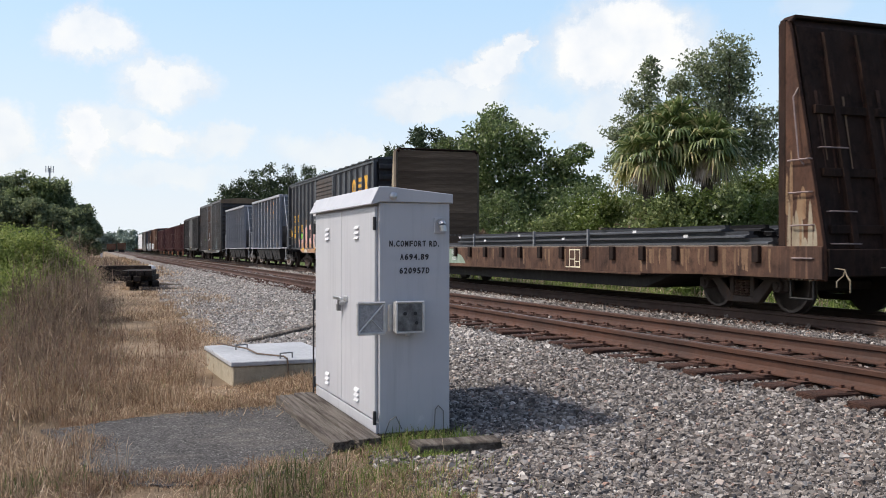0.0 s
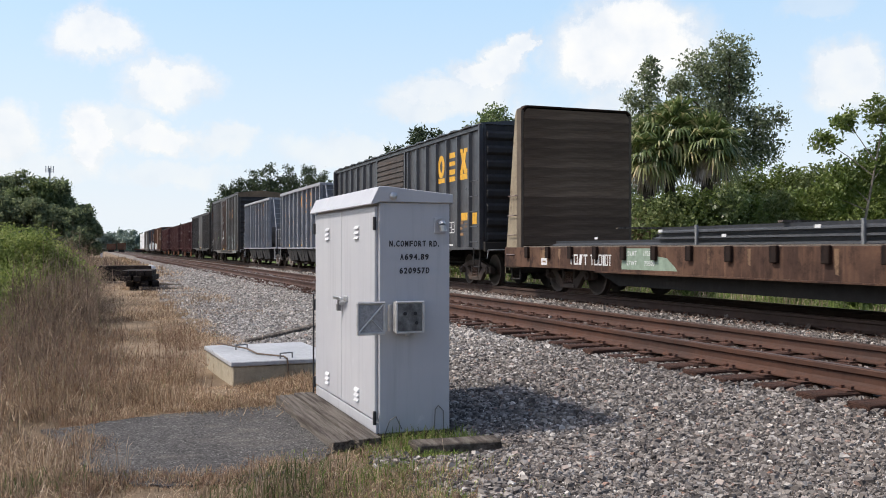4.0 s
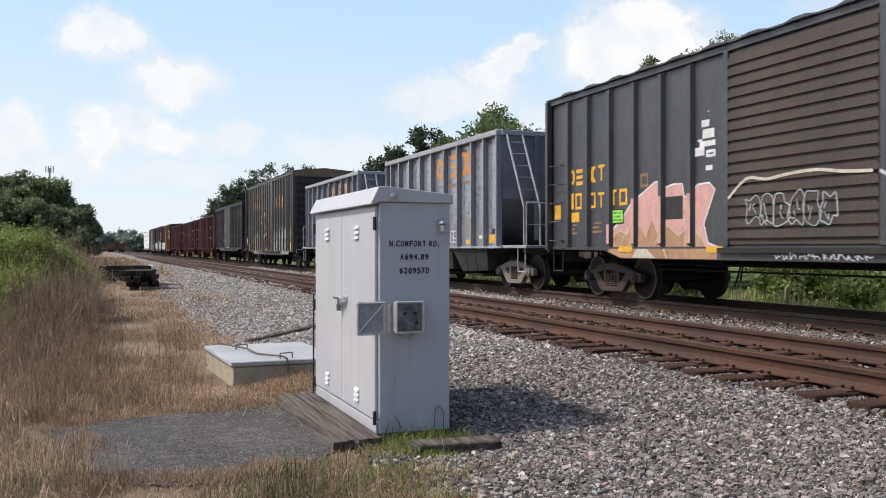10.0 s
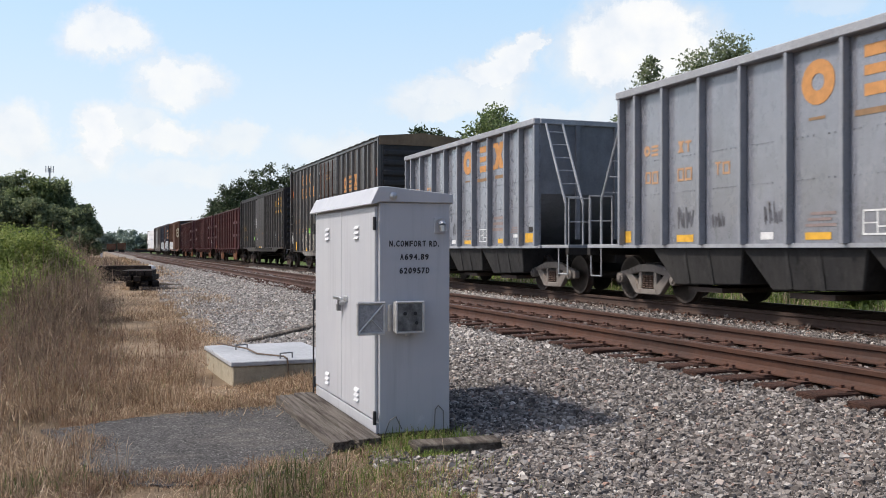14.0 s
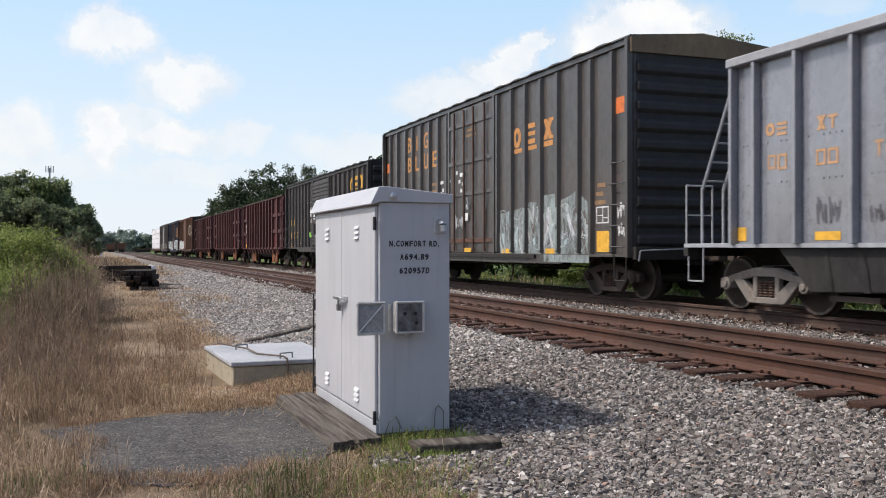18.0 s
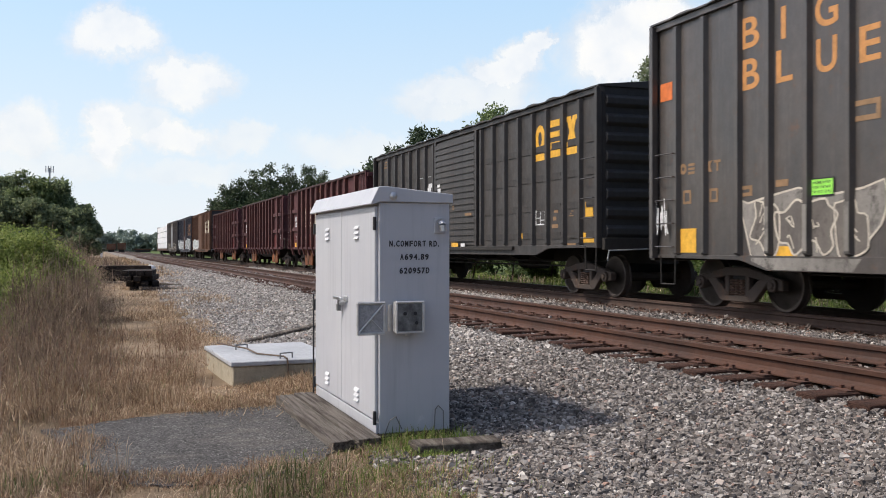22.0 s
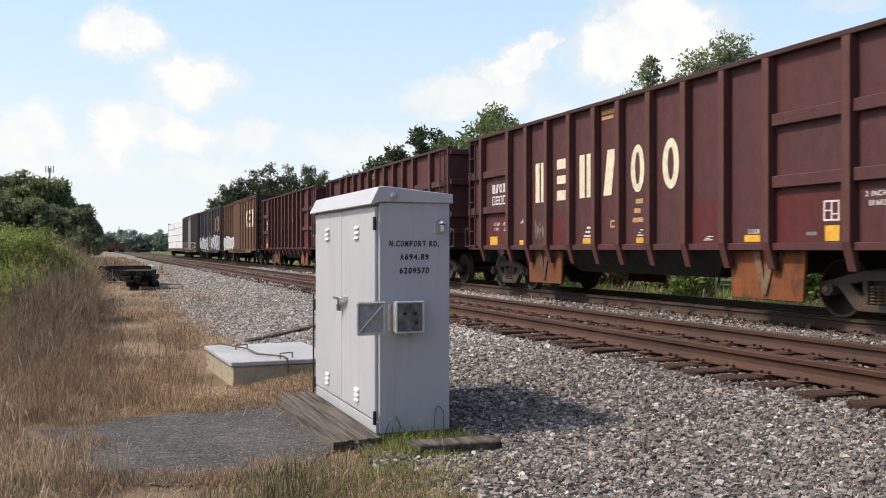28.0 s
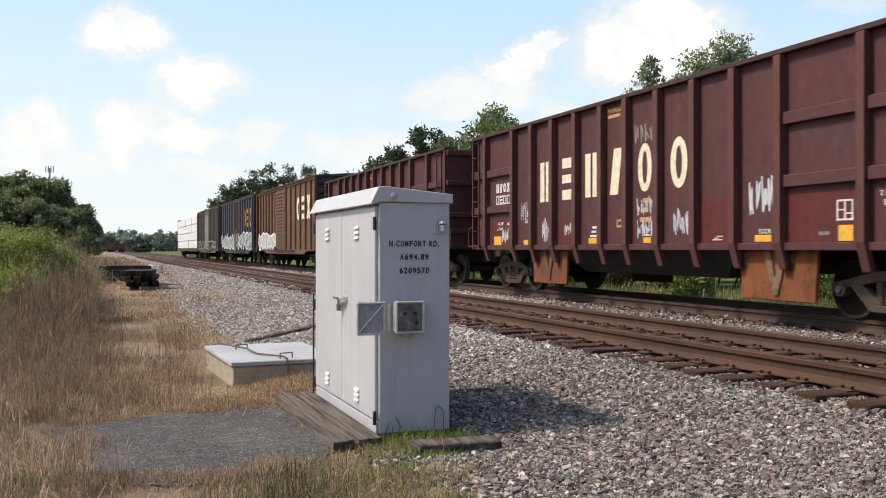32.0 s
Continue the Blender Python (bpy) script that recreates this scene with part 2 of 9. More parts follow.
def bed_stone():
    """Crushed stone, browned by rust and oil along the two tracks."""
    m, n, l, b = material("ballast_bed", 0.95, 0.0, 0.15)
    p = coords(n, l, (1, 1, 1))
    c = ramp(n, l, noise_tex(n, l, p, 9.0, 6, 0.65), [(0.3, (0.11, 0.098, 0.088)), (0.5, (0.23, 0.205, 0.185)), (0.75, (0.37, 0.34, 0.31))])
    g = noise_tex(n, l, p, 40, 4, 0.7)
    c = mix(n, l, 0.6, c, ramp(n, l, g, [(0.3, (0.55, 0.55, 0.55)), (0.7, (1, 1, 1))]), "MULTIPLY")
    sx = n.new("ShaderNodeSeparateXYZ")
    l.new(p, sx.inputs[0])
    wob = n.new("ShaderNodeMath")
    wob.operation = "MULTIPLY_ADD"
    wob.inputs[1].default_value = 0.6
    l.new(noise_tex(n, l, p, 1.1, 5, 0.65), wob.inputs[0])
    l.new(sx.outputs[0], wob.inputs[2])
    t = n.new("ShaderNodeMapRange")
    t.inputs[1].default_value, t.inputs[2].default_value = 5.0, 15.0
    l.new(wob.outputs[0], t.inputs[0])
    k = ramp(n, l, t.outputs[0], [(0.09, (0, 0, 0)), (0.13, (0.6, 0.6, 0.6)), (0.27, (0.6, 0.6, 0.6)), (0.32, (0.1, 0.1, 0.1)), (0.44, (0.15, 0.15, 0.15)), (0.48, (0.9, 0.9, 0.9)), (0.76, (0.9, 0.9, 0.9)), (0.82, (0.1, 0.1, 0.1))])
    l.new(mix(n, l, k, c, (0.050, 0.036, 0.028)), b.inputs["Base Color"])
    bump(n, l, b, g, 1.0, 0.03)
    return m


M_STONERUST = island("rust_stained_stone", [(0.0, (0.035, 0.026, 0.022)), (0.3, (0.075, 0.054, 0.044)), (0.65, (0.12, 0.088, 0.072)), (0.9, (0.19, 0.155, 0.135)), (1.0, (0.15, 0.07, 0.045))], 0.9, 0.2, 0.0, (0.6, 1.15))
M_BED = bed_stone()
M_STRAW = island("dry_grass", [(0.0, (0.14, 0.092, 0.062)), (0.3, (0.265, 0.186, 0.122)), (0.6, (0.42, 0.305, 0.205)), (0.85, (0.60, 0.465, 0.33)), (0.95, (0.72, 0.60, 0.46)), (1.0, (0.22, 0.23, 0.10))], 0.85, 0.2, 0.35, patch=0.6)
M_WEED = island("brown_weeds", [(0.0, (0.12, 0.086, 0.066)), (0.35, (0.20, 0.148, 0.115)), (0.7, (0.285, 0.217, 0.165)), (0.88, (0.42, 0.335, 0.26)), (1.0, (0.18, 0.19, 0.08))], 0.85, 0.2, 0.38, patch=0.7)
M_GREEN = island("green_grass", [(0.0, (0.055, 0.08, 0.022)), (0.5, (0.09, 0.125, 0.038)), (1.0, (0.19, 0.20, 0.085))], 0.75, 0.3, 0.3, patch=0.6)
M_BRIGHT = island("bright_weeds", [(0.0, (0.13, 0.18, 0.045)), (0.5, (0.235, 0.30, 0.08)), (1.0, (0.38, 0.43, 0.15))], 0.7, 0.3, 0.4, patch=1.1)
M_LEAF = island("leaves_oak", [(0.0, (0.07, 0.105, 0.04)), (0.5, (0.135, 0.19, 0.07)), (1.0, (0.24, 0.30, 0.13))], 0.4, 0.5, 0.45, patch=0.5)
# Woodland leaves made lighter and greyer: haze before them put into the colour.
M_LEAFHAZED = island("leaves_hazed", [(0.0, (0.10, 0.135, 0.08)), (0.5, (0.18, 0.23, 0.125)), (1.0, (0.29, 0.34, 0.18))], 0.6, 0.35, 0.5, patch=0.35)
M_LEAFLIGHT = island("leaves_light", [(0.0, (0.08, 0.125, 0.026)), (0.5, (0.15, 0.21, 0.05)), (1.0, (0.25, 0.31, 0.10))], 0.5, 0.4, 0.4, patch=0.5)
M_NEEDLE = island("pine_needles", [(0.0, (0.038, 0.06, 0.036)), (0.5, (0.065, 0.095, 0.052)), (1.0, (0.11, 0.145, 0.078))], 0.65, 0.3, 0.25, patch=0.5)
# Leaves paled to grey-green: the haze of distance put into their colour.
M_FAR = island("hazed_far_leaves", [(0.0, (0.20, 0.25, 0.21)), (1.0, (0.29, 0.34, 0.29))], 0.9, 0.2, 0.3)
M_FROND = island("palm_frond", [(0.0, (0.07, 0.11, 0.035)), (0.45, (0.16, 0.21, 0.075)), (0.8, (0.29, 0.33, 0.14)), (1.0, (0.45, 0.42, 0.22))], 0.4, 0.5, 0.35)
M_DEADFROND = island("dead_frond", [(0.0, (0.42, 0.32, 0.25)), (0.6, (0.60, 0.49, 0.41)), (1.0, (0.72, 0.63, 0.57))], 0.8, 0.3, 0.2)
M_FRONDOLD = island("old_palm_frond", [(0.0, (0.20, 0.22, 0.075)), (0.5, (0.36, 0.35, 0.14)), (1.0, (0.58, 0.48, 0.26))], 0.5, 0.4, 0.35)
M_BARK = speckled("bark", [(0.3, (0.05, 0.04, 0.03)), (0.7, (0.16, 0.13, 0.105))], 4.0, 0.95, 0.9, 0.03, 20, stretch=(3, 3, 0.6))
M_TWIG = speckled("pale_twigs", [(0.3, (0.19, 0.16, 0.13)), (0.7, (0.33, 0.29, 0.25))], 4.0, 0.95, 0.3)


# ---- sky backdrop: a far curved sheet with the drifting clouds ----
def cloud_material():
    m = bpy.data.materials.new("cloud_sheet")
    m.use_nodes = True
    n, l = m.node_tree.nodes, m.node_tree.links
    n.remove(n["Principled BSDF"])
    uv = n.new("ShaderNodeUVMap")
    uv.uv_map = "sky"
    # wobble the lookup, so that outlines billow
    w = n.new("ShaderNodeTexNoise")
    w.inputs["Scale"].default_value, w.inputs["Detail"].default_value, w.inputs["Roughness"].default_value = 0.34, 9, 0.68
    l.new(uv.outputs[0], w.inputs["Vector"])
    off = n.new("ShaderNodeVectorMath")
    off.operation = "MULTIPLY_ADD"
    off.inputs[1].default_value, off.inputs[2].default_value = (4.4, 3.6, 0), (-2.2, -1.8, 0)
    l.new(w.outputs["Color"], off.inputs[0])
    vec = n.new("ShaderNodeVectorMath")
    l.new(uv.outputs[0], vec.inputs[0])
    l.new(off.outputs[0], vec.inputs[1])
    total = None
    # degrees of bearing and height, half widths, strength
    for cx, cy, rx, ry, a in ((-0.2, 12.1, 2.9, 1.7, 0.95), (3.7, 9.8, 2.9, 1.7, 0.95), (-4.9, 6.5, 2.0, 2.0, 0.9), (-0.7, 6.5, 1.5, 2.3, 1.0), (3.1, 6.6, 2.7, 1.1, 0.95),
                              (1.0, 7.4, 2.3, 1.3, 0.8), (7.1, 6.5, 2.0, 1.1, 0.75), (14.0, 6.1, 4.2, 1.1, 0.6), (21.0, 9.4, 4.9, 1.2, 0.85), (23.9, 11.3, 1.8, 1.5, 0.95),
                              (18.9, 8.7, 3.4, 0.9, 0.8), (31.4, 12.0, 5.3, 3.1, 1.05), (30.3, 7.7, 2.8, 2.0, 0.75), (43.7, 9.7, 2.4, 2.1, 0.9), (-3.4, 4.5, 3.6, 1.0, 0.55),
                              (4.0, 4.4, 3.6, 0.9, 0.5), (26.2, 8.0, 2.0, 1.0, 0.6), (42.2, 13.9, 2.4, 0.8, 0.4), (22.8, 10.5, 2.6, 1.2, 0.95), (25.0, 12.2, 1.2, 1.0, 0.95)):
        d = n.new("ShaderNodeVectorMath")
        d.operation = "SUBTRACT"
        d.inputs[1].default_value = (cx, cy, 0)
        l.new(vec.outputs[0], d.inputs[0])
        s = n.new("ShaderNodeVectorMath")
        s.operation = "DIVIDE"
        s.inputs[1].default_value = (rx, ry, 1)
        l.new(d.outputs[0], s.inputs[0])
        k = n.new("ShaderNodeVectorMath")
        k.operation = "LENGTH"
        l.new(s.outputs[0], k.inputs[0])
        g = n.new("ShaderNodeMapRange")
        g.interpolation_type = "SMOOTHSTEP"
        g.inputs[1].default_value, g.inputs[2].default_value, g.inputs[3].default_value, g.inputs[4].default_value = 0.62, 1.22, a, 0.0
        l.new(k.outputs["Value"], g.inputs[0])
        if total is None:
            total = g.outputs[0]
        else:
            x = n.new("ShaderNodeMath")
            x.operation = "MAXIMUM"
            l.new(total, x.inputs[0])
            l.new(g.outputs[0], x.inputs[1])
            total = x.outputs[0]
    # haze that thickens towards the horizon
    sep = n.new("ShaderNodeSeparateXYZ")
    l.new(uv.outputs[0], sep.inputs[0])
    hz = n.new("ShaderNodeMapRange")
    hz.interpolation_type = "SMOOTHSTEP"
    hz.inputs[1].default_value, hz.inputs[2].default_value, hz.inputs[3].default_value, hz.inputs[4].default_value = -1.0, 16.0, 0.95, 0.72
    l.new(sep.outputs[1], hz.inputs[0])
    puff = noise_tex(n, l, uv.outputs[0], 0.42, 5, 0.5)
    cl = ramp(n, l, puff, [(0.3, (0.80, 0.84, 0.89)), (0.48, (0.90, 0.91, 0.92)), (0.62, (0.945, 0.94, 0.92))])
    air = n.new("ShaderNodeMapRange")
    air.inputs[1].default_value, air.inputs[2].default_value = 2.0, 15.0
    l.new(sep.outputs[1], air.inputs[0])
    col = mix(n, l, total, mix(n, l, air.outputs[0], HAZE, BLUE), cl)
    x = n.new("ShaderNodeMath")
    x.operation = "MAXIMUM"
    l.new(total, x.inputs[0])
    l.new(hz.outputs[0], x.inputs[1])
    em, tr, mx = n.new("ShaderNodeEmission"), n.new("ShaderNodeBsdfTransparent"), n.new("ShaderNodeMixShader")
    em.inputs[1].default_value = 0.885
    l.new(col, em.inputs[0])
    l.new(x.outputs[0], mx.inputs[0])
    l.new(tr.outputs[0], mx.inputs[1])
    l.new(em.outputs[0], mx.inputs[2])
    l.new(mx.outputs[0], n["Material Output"].inputs[0])
    return m


HAZE, BLUE = (0.83, 0.89, 0.94), (0.56, 0.80, 1.03)


def sky_backdrop():
    R, az, el = 2400.0, list(range(-30, 75, 3)), list(range(-2, 33, 2))
    vs, uvs = [], []
    for e in el:
        for a in az:
            ca, ce = radians(a), radians(e)
            vs.append((R * math.sin(ca) * math.cos(ce), R * math.cos(ca) * math.cos(ce), R * math.sin(ce)))
            uvs.append((a, e))
    w = len(az)
    fs = [(j * w + i, j * w + i + 1, (j + 1) * w + i + 1, (j + 1) * w + i) for j in range(len(el) - 1) for i in range(w - 1)]
    me = bpy.data.meshes.new("cloud_backdrop")
    me.from_pydata(vs, [], fs)
    lay = me.uv_layers.new(name="sky")
    for lp in me.loops:
        lay.data[lp.index].uv = uvs[lp.vertex_index]
    me.materials.append(cloud_material())
    ob = new("cloud_backdrop", me)
    ob.location = EYE
    return tagged(ob, "white summer clouds drifting over a hazy pale blue sky", "sky", kind="structure")


CLOUDS = sky_backdrop()

# ---- ground ----
NEAR, FAR, GAUGE = 6.66, 10.72, 1.505      # track centres across the line, rail spacing


def ground_z(x):
    """Height of the finished surface across the line."""
    return np.interp(x, [-60, -6, 0.5, 1.7, 2.6, 3.6, 4.6, 5.2, 5.5, 8.0, 8.7, 9.3, 12.2, 13.6, 16, 30, 200],
                     [-0.5, -0.5, -0.46, -0.45, -0.43, -0.39, -0.30, -0.248, -0.232, -0.230, -0.205, -0.190, -0.198, -0.42, -0.5, -0.3, 0.3])


def ground():
    xs = np.array(sorted(set([-3000, -800, -250, -90, -40, -20] + list(np.linspace(-12, 20, 65)) + [26, 40, 80, 250, 800, 3000])))
    ys = np.array(sorted(set([-400, -60, -12] + list(np.linspace(0, 30, 61)) + list(np.linspace(32, 120, 45)) + [140, 200, 320, 600, 1200, 3000])))
    X, Y = np.meshgrid(xs, ys)
    Z = ground_z(X)
    for j in range(Z.shape[0]):
        for i in range(Z.shape[1]):
            if X[j, i] < 2.2 or X[j, i] > 13:
                if abs(X[j, i]) < 60:
                    Z[j, i] += 0.05 * noise.noise((X[j, i] * 0.5, Y[j, i] * 0.4, 0.0))
                if -0.6 < X[j, i] < 2.9 and 5.4 < Y[j, i] < 9.2:
                    Z[j, i] = min(max(Z[j, i], -0.475), -0.458)
            else:
                Z[j, i] -= 0.05
    v = np.stack([X, Y, Z], -1).reshape(-1, 3)
    w = len(xs)
    q = np.array([(j * w + i, j * w + i + 1, (j + 1) * w + i + 1, (j + 1) * w + i) for j in range(len(ys) - 1) for i in range(w - 1)])
    tris = np.concatenate([q[:, [0, 1, 2]], q[:, [0, 2, 3]]])
    m, n, l, b = material("field_ground", 0.95, 0.0, 0.15)
    p = coords(n, l, (1, 1, 1))
    dry = ramp(n, l, noise_tex(n, l, p, 0.7, 7, 0.7), [(0.3, (0.125, 0.092, 0.062)), (0.5, (0.25, 0.185, 0.125)), (0.72, (0.40, 0.305, 0.21))])
    lush = ramp(n, l, noise_tex(n, l, p, 0.9, 7, 0.7), [(0.3, (0.06, 0.09, 0.03)), (0.55, (0.11, 0.15, 0.05)), (0.8, (0.18, 0.21, 0.085))])
    sx = n.new("ShaderNodeSeparateXYZ")
    l.new(p, sx.inputs[0])
    side = n.new("ShaderNodeMapRange")
    side.inputs[1].default_value, side.inputs[2].default_value = 12.0, 13.5
    l.new(sx.outputs[0], side.inputs[0])
    c = mix(n, l, side.outputs[0], dry, lush)
    g = noise_tex(n, l, p, 22, 5, 0.7)
    l.new(mix(n, l, 0.5, c, ramp(n, l, g, [(0.3, (0.5, 0.5, 0.5)), (0.7, (1, 1, 1))]), "MULTIPLY"), b.inputs["Base Color"])
    bump(n, l, b, g, 0.8, 0.04)
    return tagged(new("ground", fast_mesh("ground", v, tris, m, False)), "dry grassy ground along the railway line", "ground", kind="structure")


ground()


def ballast_bed():
    xs = np.concatenate([np.linspace(1.75, 5.3, 24), np.linspace(5.6, 13.7, 32)])
    ys = np.concatenate([np.linspace(-6, 30, 121), np.linspace(31, 90, 60), [100, 120, 150, 200, 300, 500, 900, 2000]])
    X, Y = np.meshgrid(xs, ys)
    Z = ground_z(X)
    rag = np.zeros_like(X)
    for j in range(X.shape[0]):
        for i in range(X.shape[1]):
            Z[j, i] += 0.025 * noise.noise((X[j, i] * 1.3, Y[j, i] * 1.3, 3.0))
        rag[j, 0] = 0.45 * noise.noise((0.0, Y[j, 0] * 0.55, 7.0)) + 0.2 * noise.noise((0.0, Y[j, 0] * 2.1, 9.0))
        rag[j, 1] = rag[j, 0] * 0.6
    X = X + rag + np.clip((5.3 - X) / 3.5, 0, 1) * np.interp(Y, [28, 60], [0, 2.0])
    Z = ground_z(X) - 0.02 + 0.02 * np.sin(X * 5 + Y * 3)
    Z[:, 0] -= 0.12
    Z[:, -1] -= 0.12
    v = np.stack([X, Y, Z], -1).reshape(-1, 3)
    w = len(xs)
    q = np.array([(j * w + i, j * w + i + 1, (j + 1) * w + i + 1, (j + 1) * w + i) for j in range(len(ys) - 1) for i in range(w - 1)])
    return tagged(new("ballast_bed", fast_mesh("ballast_bed", v, np.concatenate([q[:, [0, 1, 2]], q[:, [0, 2, 3]]]), M_BED)),
                  "bed of grey crushed-stone ballast under two tracks", "ballast", kind="structure")


ballast_bed()


def gravel():
    rng = np.random.default_rng(4)
    base = np.array([(-1, -1, -1), (1, -1, -1), (1, 1, -1), (-1, 1, -1), (-0.7, -0.7, 1), (0.75, -0.6, 1), (0.6, 0.75, 1), (-0.75, 0.65, 1)]) * 0.8
    faces = np.array([(0, 2, 1), (0, 3, 2), (4, 5, 6), (4, 6, 7), (0, 1, 5), (0, 5, 4), (1, 2, 6), (1, 6, 5), (2, 3, 7), (2, 7, 6), (3, 0, 4), (3, 4, 7)])
    small = np.array([(1, 0, 0), (-0.9, 0.2, 0), (0.1, 1, 0), (0, -0.9, 0.2), (0.2, 0.1, 0.9), (0, 0, -1)])
    sides = np.array([(0, 2, 4), (2, 1, 4), (1, 3, 4), (3, 0, 4), (2, 0, 5), (1, 2, 5), (3, 1, 5), (0, 3, 5)])
    pools = {k: ([], []) for k in ("old", "paler", "far", "rust")}
    for x0, x1, y0, y1, dens, s0, s1 in ((1.7, 5.3, 3.2, 6.5, 4300, 0.0070, 0.0172), (1.6, 5.3, 6.5, 10, 2700, 0.0082, 0.0185), (1.6, 5.3, 10, 18, 1300, 0.0105, 0.021),
                                         (1.6, 5.3, 18, 34, 560, 0.017, 0.028), (1.8, 5.3, 34, 75, 170, 0.030, 0.044), (5.3, 9.6, 3.3, 12, 1150, 0.009, 0.019),
                                         (5.3, 9.7, 12, 26, 440, 0.014, 0.026), (5.3, 9.7, 26, 60, 70, 0.03, 0.045), (9.6, 13.4, 8, 26, 40, 0.02, 0.035)):
        k = int((x1 - x0) * (y1 - y0) * dens)
        x, y = rng.uniform(x0, x1, k), rng.uniform(y0, y1, k)
        edge = np.array([0.45 * noise.noise((0.0, b * 0.55, 7.0)) + 0.2 * noise.noise((0.0, b * 2.1, 9.0)) for b in y])
        keep = rng.uniform(0, 1, k) < np.clip((x - 1.72 - edge) / 0.5 + 0.25, 0, 1)
        keep &= ~((x > 1.5) & (x < 2.62) & (y > 6.3) & (y < 8.8)) & ~((x > 2.0) & (x < 2.75) & (y > 5.95) & (y < 6.35)) & ~((x > 1.2) & (x < 2.6) & (y > 9.5) & (y < 11.9))
        keep &= x > 1.6 + np.interp(y, [28, 60], [0, 2.0])
        x, y = x[keep], y[keep]
        s = 0.9 * rng.uniform(s0, s1, len(x)) * rng.choice([0.7, 0.9, 1, 1, 1.15, 1.55], len(x))
        p = np.stack([x, y, ground_z(x) + s * rng.uniform(0.0, 0.7, len(x))], -1)
        # Chance of a paler stone grows along the line, from 8.5 to 13 m.
        paler = rng.uniform(0, 1, len(x)) < np.where(x < 5.3, np.interp(y, [8.5, 13], [0.12, 1.0]), 0.1 * (x > 7.7))
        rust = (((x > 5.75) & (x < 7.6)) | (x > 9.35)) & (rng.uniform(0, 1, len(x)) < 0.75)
        for name, sel in (("rust", rust), ("old", ~rust & ~paler & (y < 18)), ("paler", ~rust & paler & (y < 12)), ("far", ~rust & ((y >= 18) | (paler & (y >= 12))))):
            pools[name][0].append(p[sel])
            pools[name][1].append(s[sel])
    for name, mat, b, f, label in (("old", M_STONE, base, faces, "grey and brownish crushed stones"), ("paler", M_STONEPALE, base, faces, "pale grey crushed stones on the shoulder"),
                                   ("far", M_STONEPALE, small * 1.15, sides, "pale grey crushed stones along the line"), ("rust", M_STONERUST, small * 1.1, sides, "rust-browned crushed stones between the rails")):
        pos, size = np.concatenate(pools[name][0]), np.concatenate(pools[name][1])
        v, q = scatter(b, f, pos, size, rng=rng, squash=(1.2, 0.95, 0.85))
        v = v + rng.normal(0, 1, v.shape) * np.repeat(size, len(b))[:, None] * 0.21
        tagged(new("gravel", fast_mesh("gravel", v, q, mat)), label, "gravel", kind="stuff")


gravel()


# ---- tracks ----
RAIL = [(-0.074, -0.182), (0.074, -0.182), (0.074, -0.170), (0.022, -0.146), (0.013, -0.120), (0.012, -0.062), (0.037, -0.046), (0.038, -0.008), (0.030, 0.0),
        (-0.030, 0.0), (-0.038, -0.008), (-0.037, -0.046), (-0.012, -0.062), (-0.013, -0.120), (-0.022, -0.146), (-0.074, -0.170)]


def track(name, cx, rail_mat, label, y0, y1, n_parts):
    tr = thing(name, pose(cx, 0, 0), label, "railway track", kind="structure")
    for sx in (-1, 1):
        r = part("rail", Shape().prism_y([(sx * GAUGE / 2 + a, b) for a, b in RAIL], -8, 1800), rail_mat, tr)
        part("rail_head", Shape().box(sx * GAUGE / 2 - 0.028, sx * GAUGE / 2 + 0.028, -8, 1800, 0.0005, 0.003), M_RAILTOP, r, "worn shiny running surface")
    tie = Shape().box(-1.30, 1.30, -0.115, 0.115, -0.36, -0.186).mesh("tie", M_TIE, 0.012)
    plate = Shape().box(-0.17, 0.17, -0.09, 0.09, -0.187, -0.178)
    for dx in (-0.095, 0.095):
        for dy in (-0.05, 0.055):
            plate.box(dx - 0.010, dx + 0.010, dy - 0.010, dy + 0.010, -0.178, -0.158)
            plate.box(dx - (0.024 if dx > 0 else 0.012), dx + (0.012 if dx > 0 else 0.024), dy - 0.013, dy + 0.013, -0.160, -0.150)
    # anchor clipped under the rail on one side of the tie
    plate.box(-0.078, 0.078, 0.12, 0.14, -0.192, -0.168)
    plate = plate.mesh("tie_plate", M_PLATE)
    rng = random.Random(5)
    y, k, rest = y0, 0, Shape()
    while y < y1:
        if k < n_parts:
            o = part("tie", tie, M_TIE, tr)
            o.matrix_basis = pose(rng.uniform(-0.05, 0.05), y, rng.uniform(-0.012, 0.004), 0, rng.uniform(-0.4, 0.4), rng.uniform(-1.3, 1.3))
            for sx in (-1, 1):
                p = part("tie_plate", plate, M_PLATE, tr)
                p.matrix_basis = pose(sx * GAUGE / 2, y, 0)
        else:
            rest.box(-1.3, 1.3, y - 0.115, y + 0.115, -0.36, -0.186)
        y += 0.5 + rng.uniform(-0.03, 0.03)
        k += 1
    for i in range(int((y0 + 8) / 0.5)):
        rest.box(-1.3, 1.3, -8 + i * 0.5 - 0.115, -8 + i * 0.5 + 0.115, -0.36, -0.186)
    if rest.v:
        tagged(part("far_ties", rest, M_TIE, tr), kind="stuff")
    return tr


track("track_1", NEAR, M_RAIL, "rusty unused rails on weathered wooden ties", 2.5, 150, 70)
track("track_2", FAR, M_RAILDARK, "dark brown rails on ties sunk in ballast", 5.0, 120, 40)


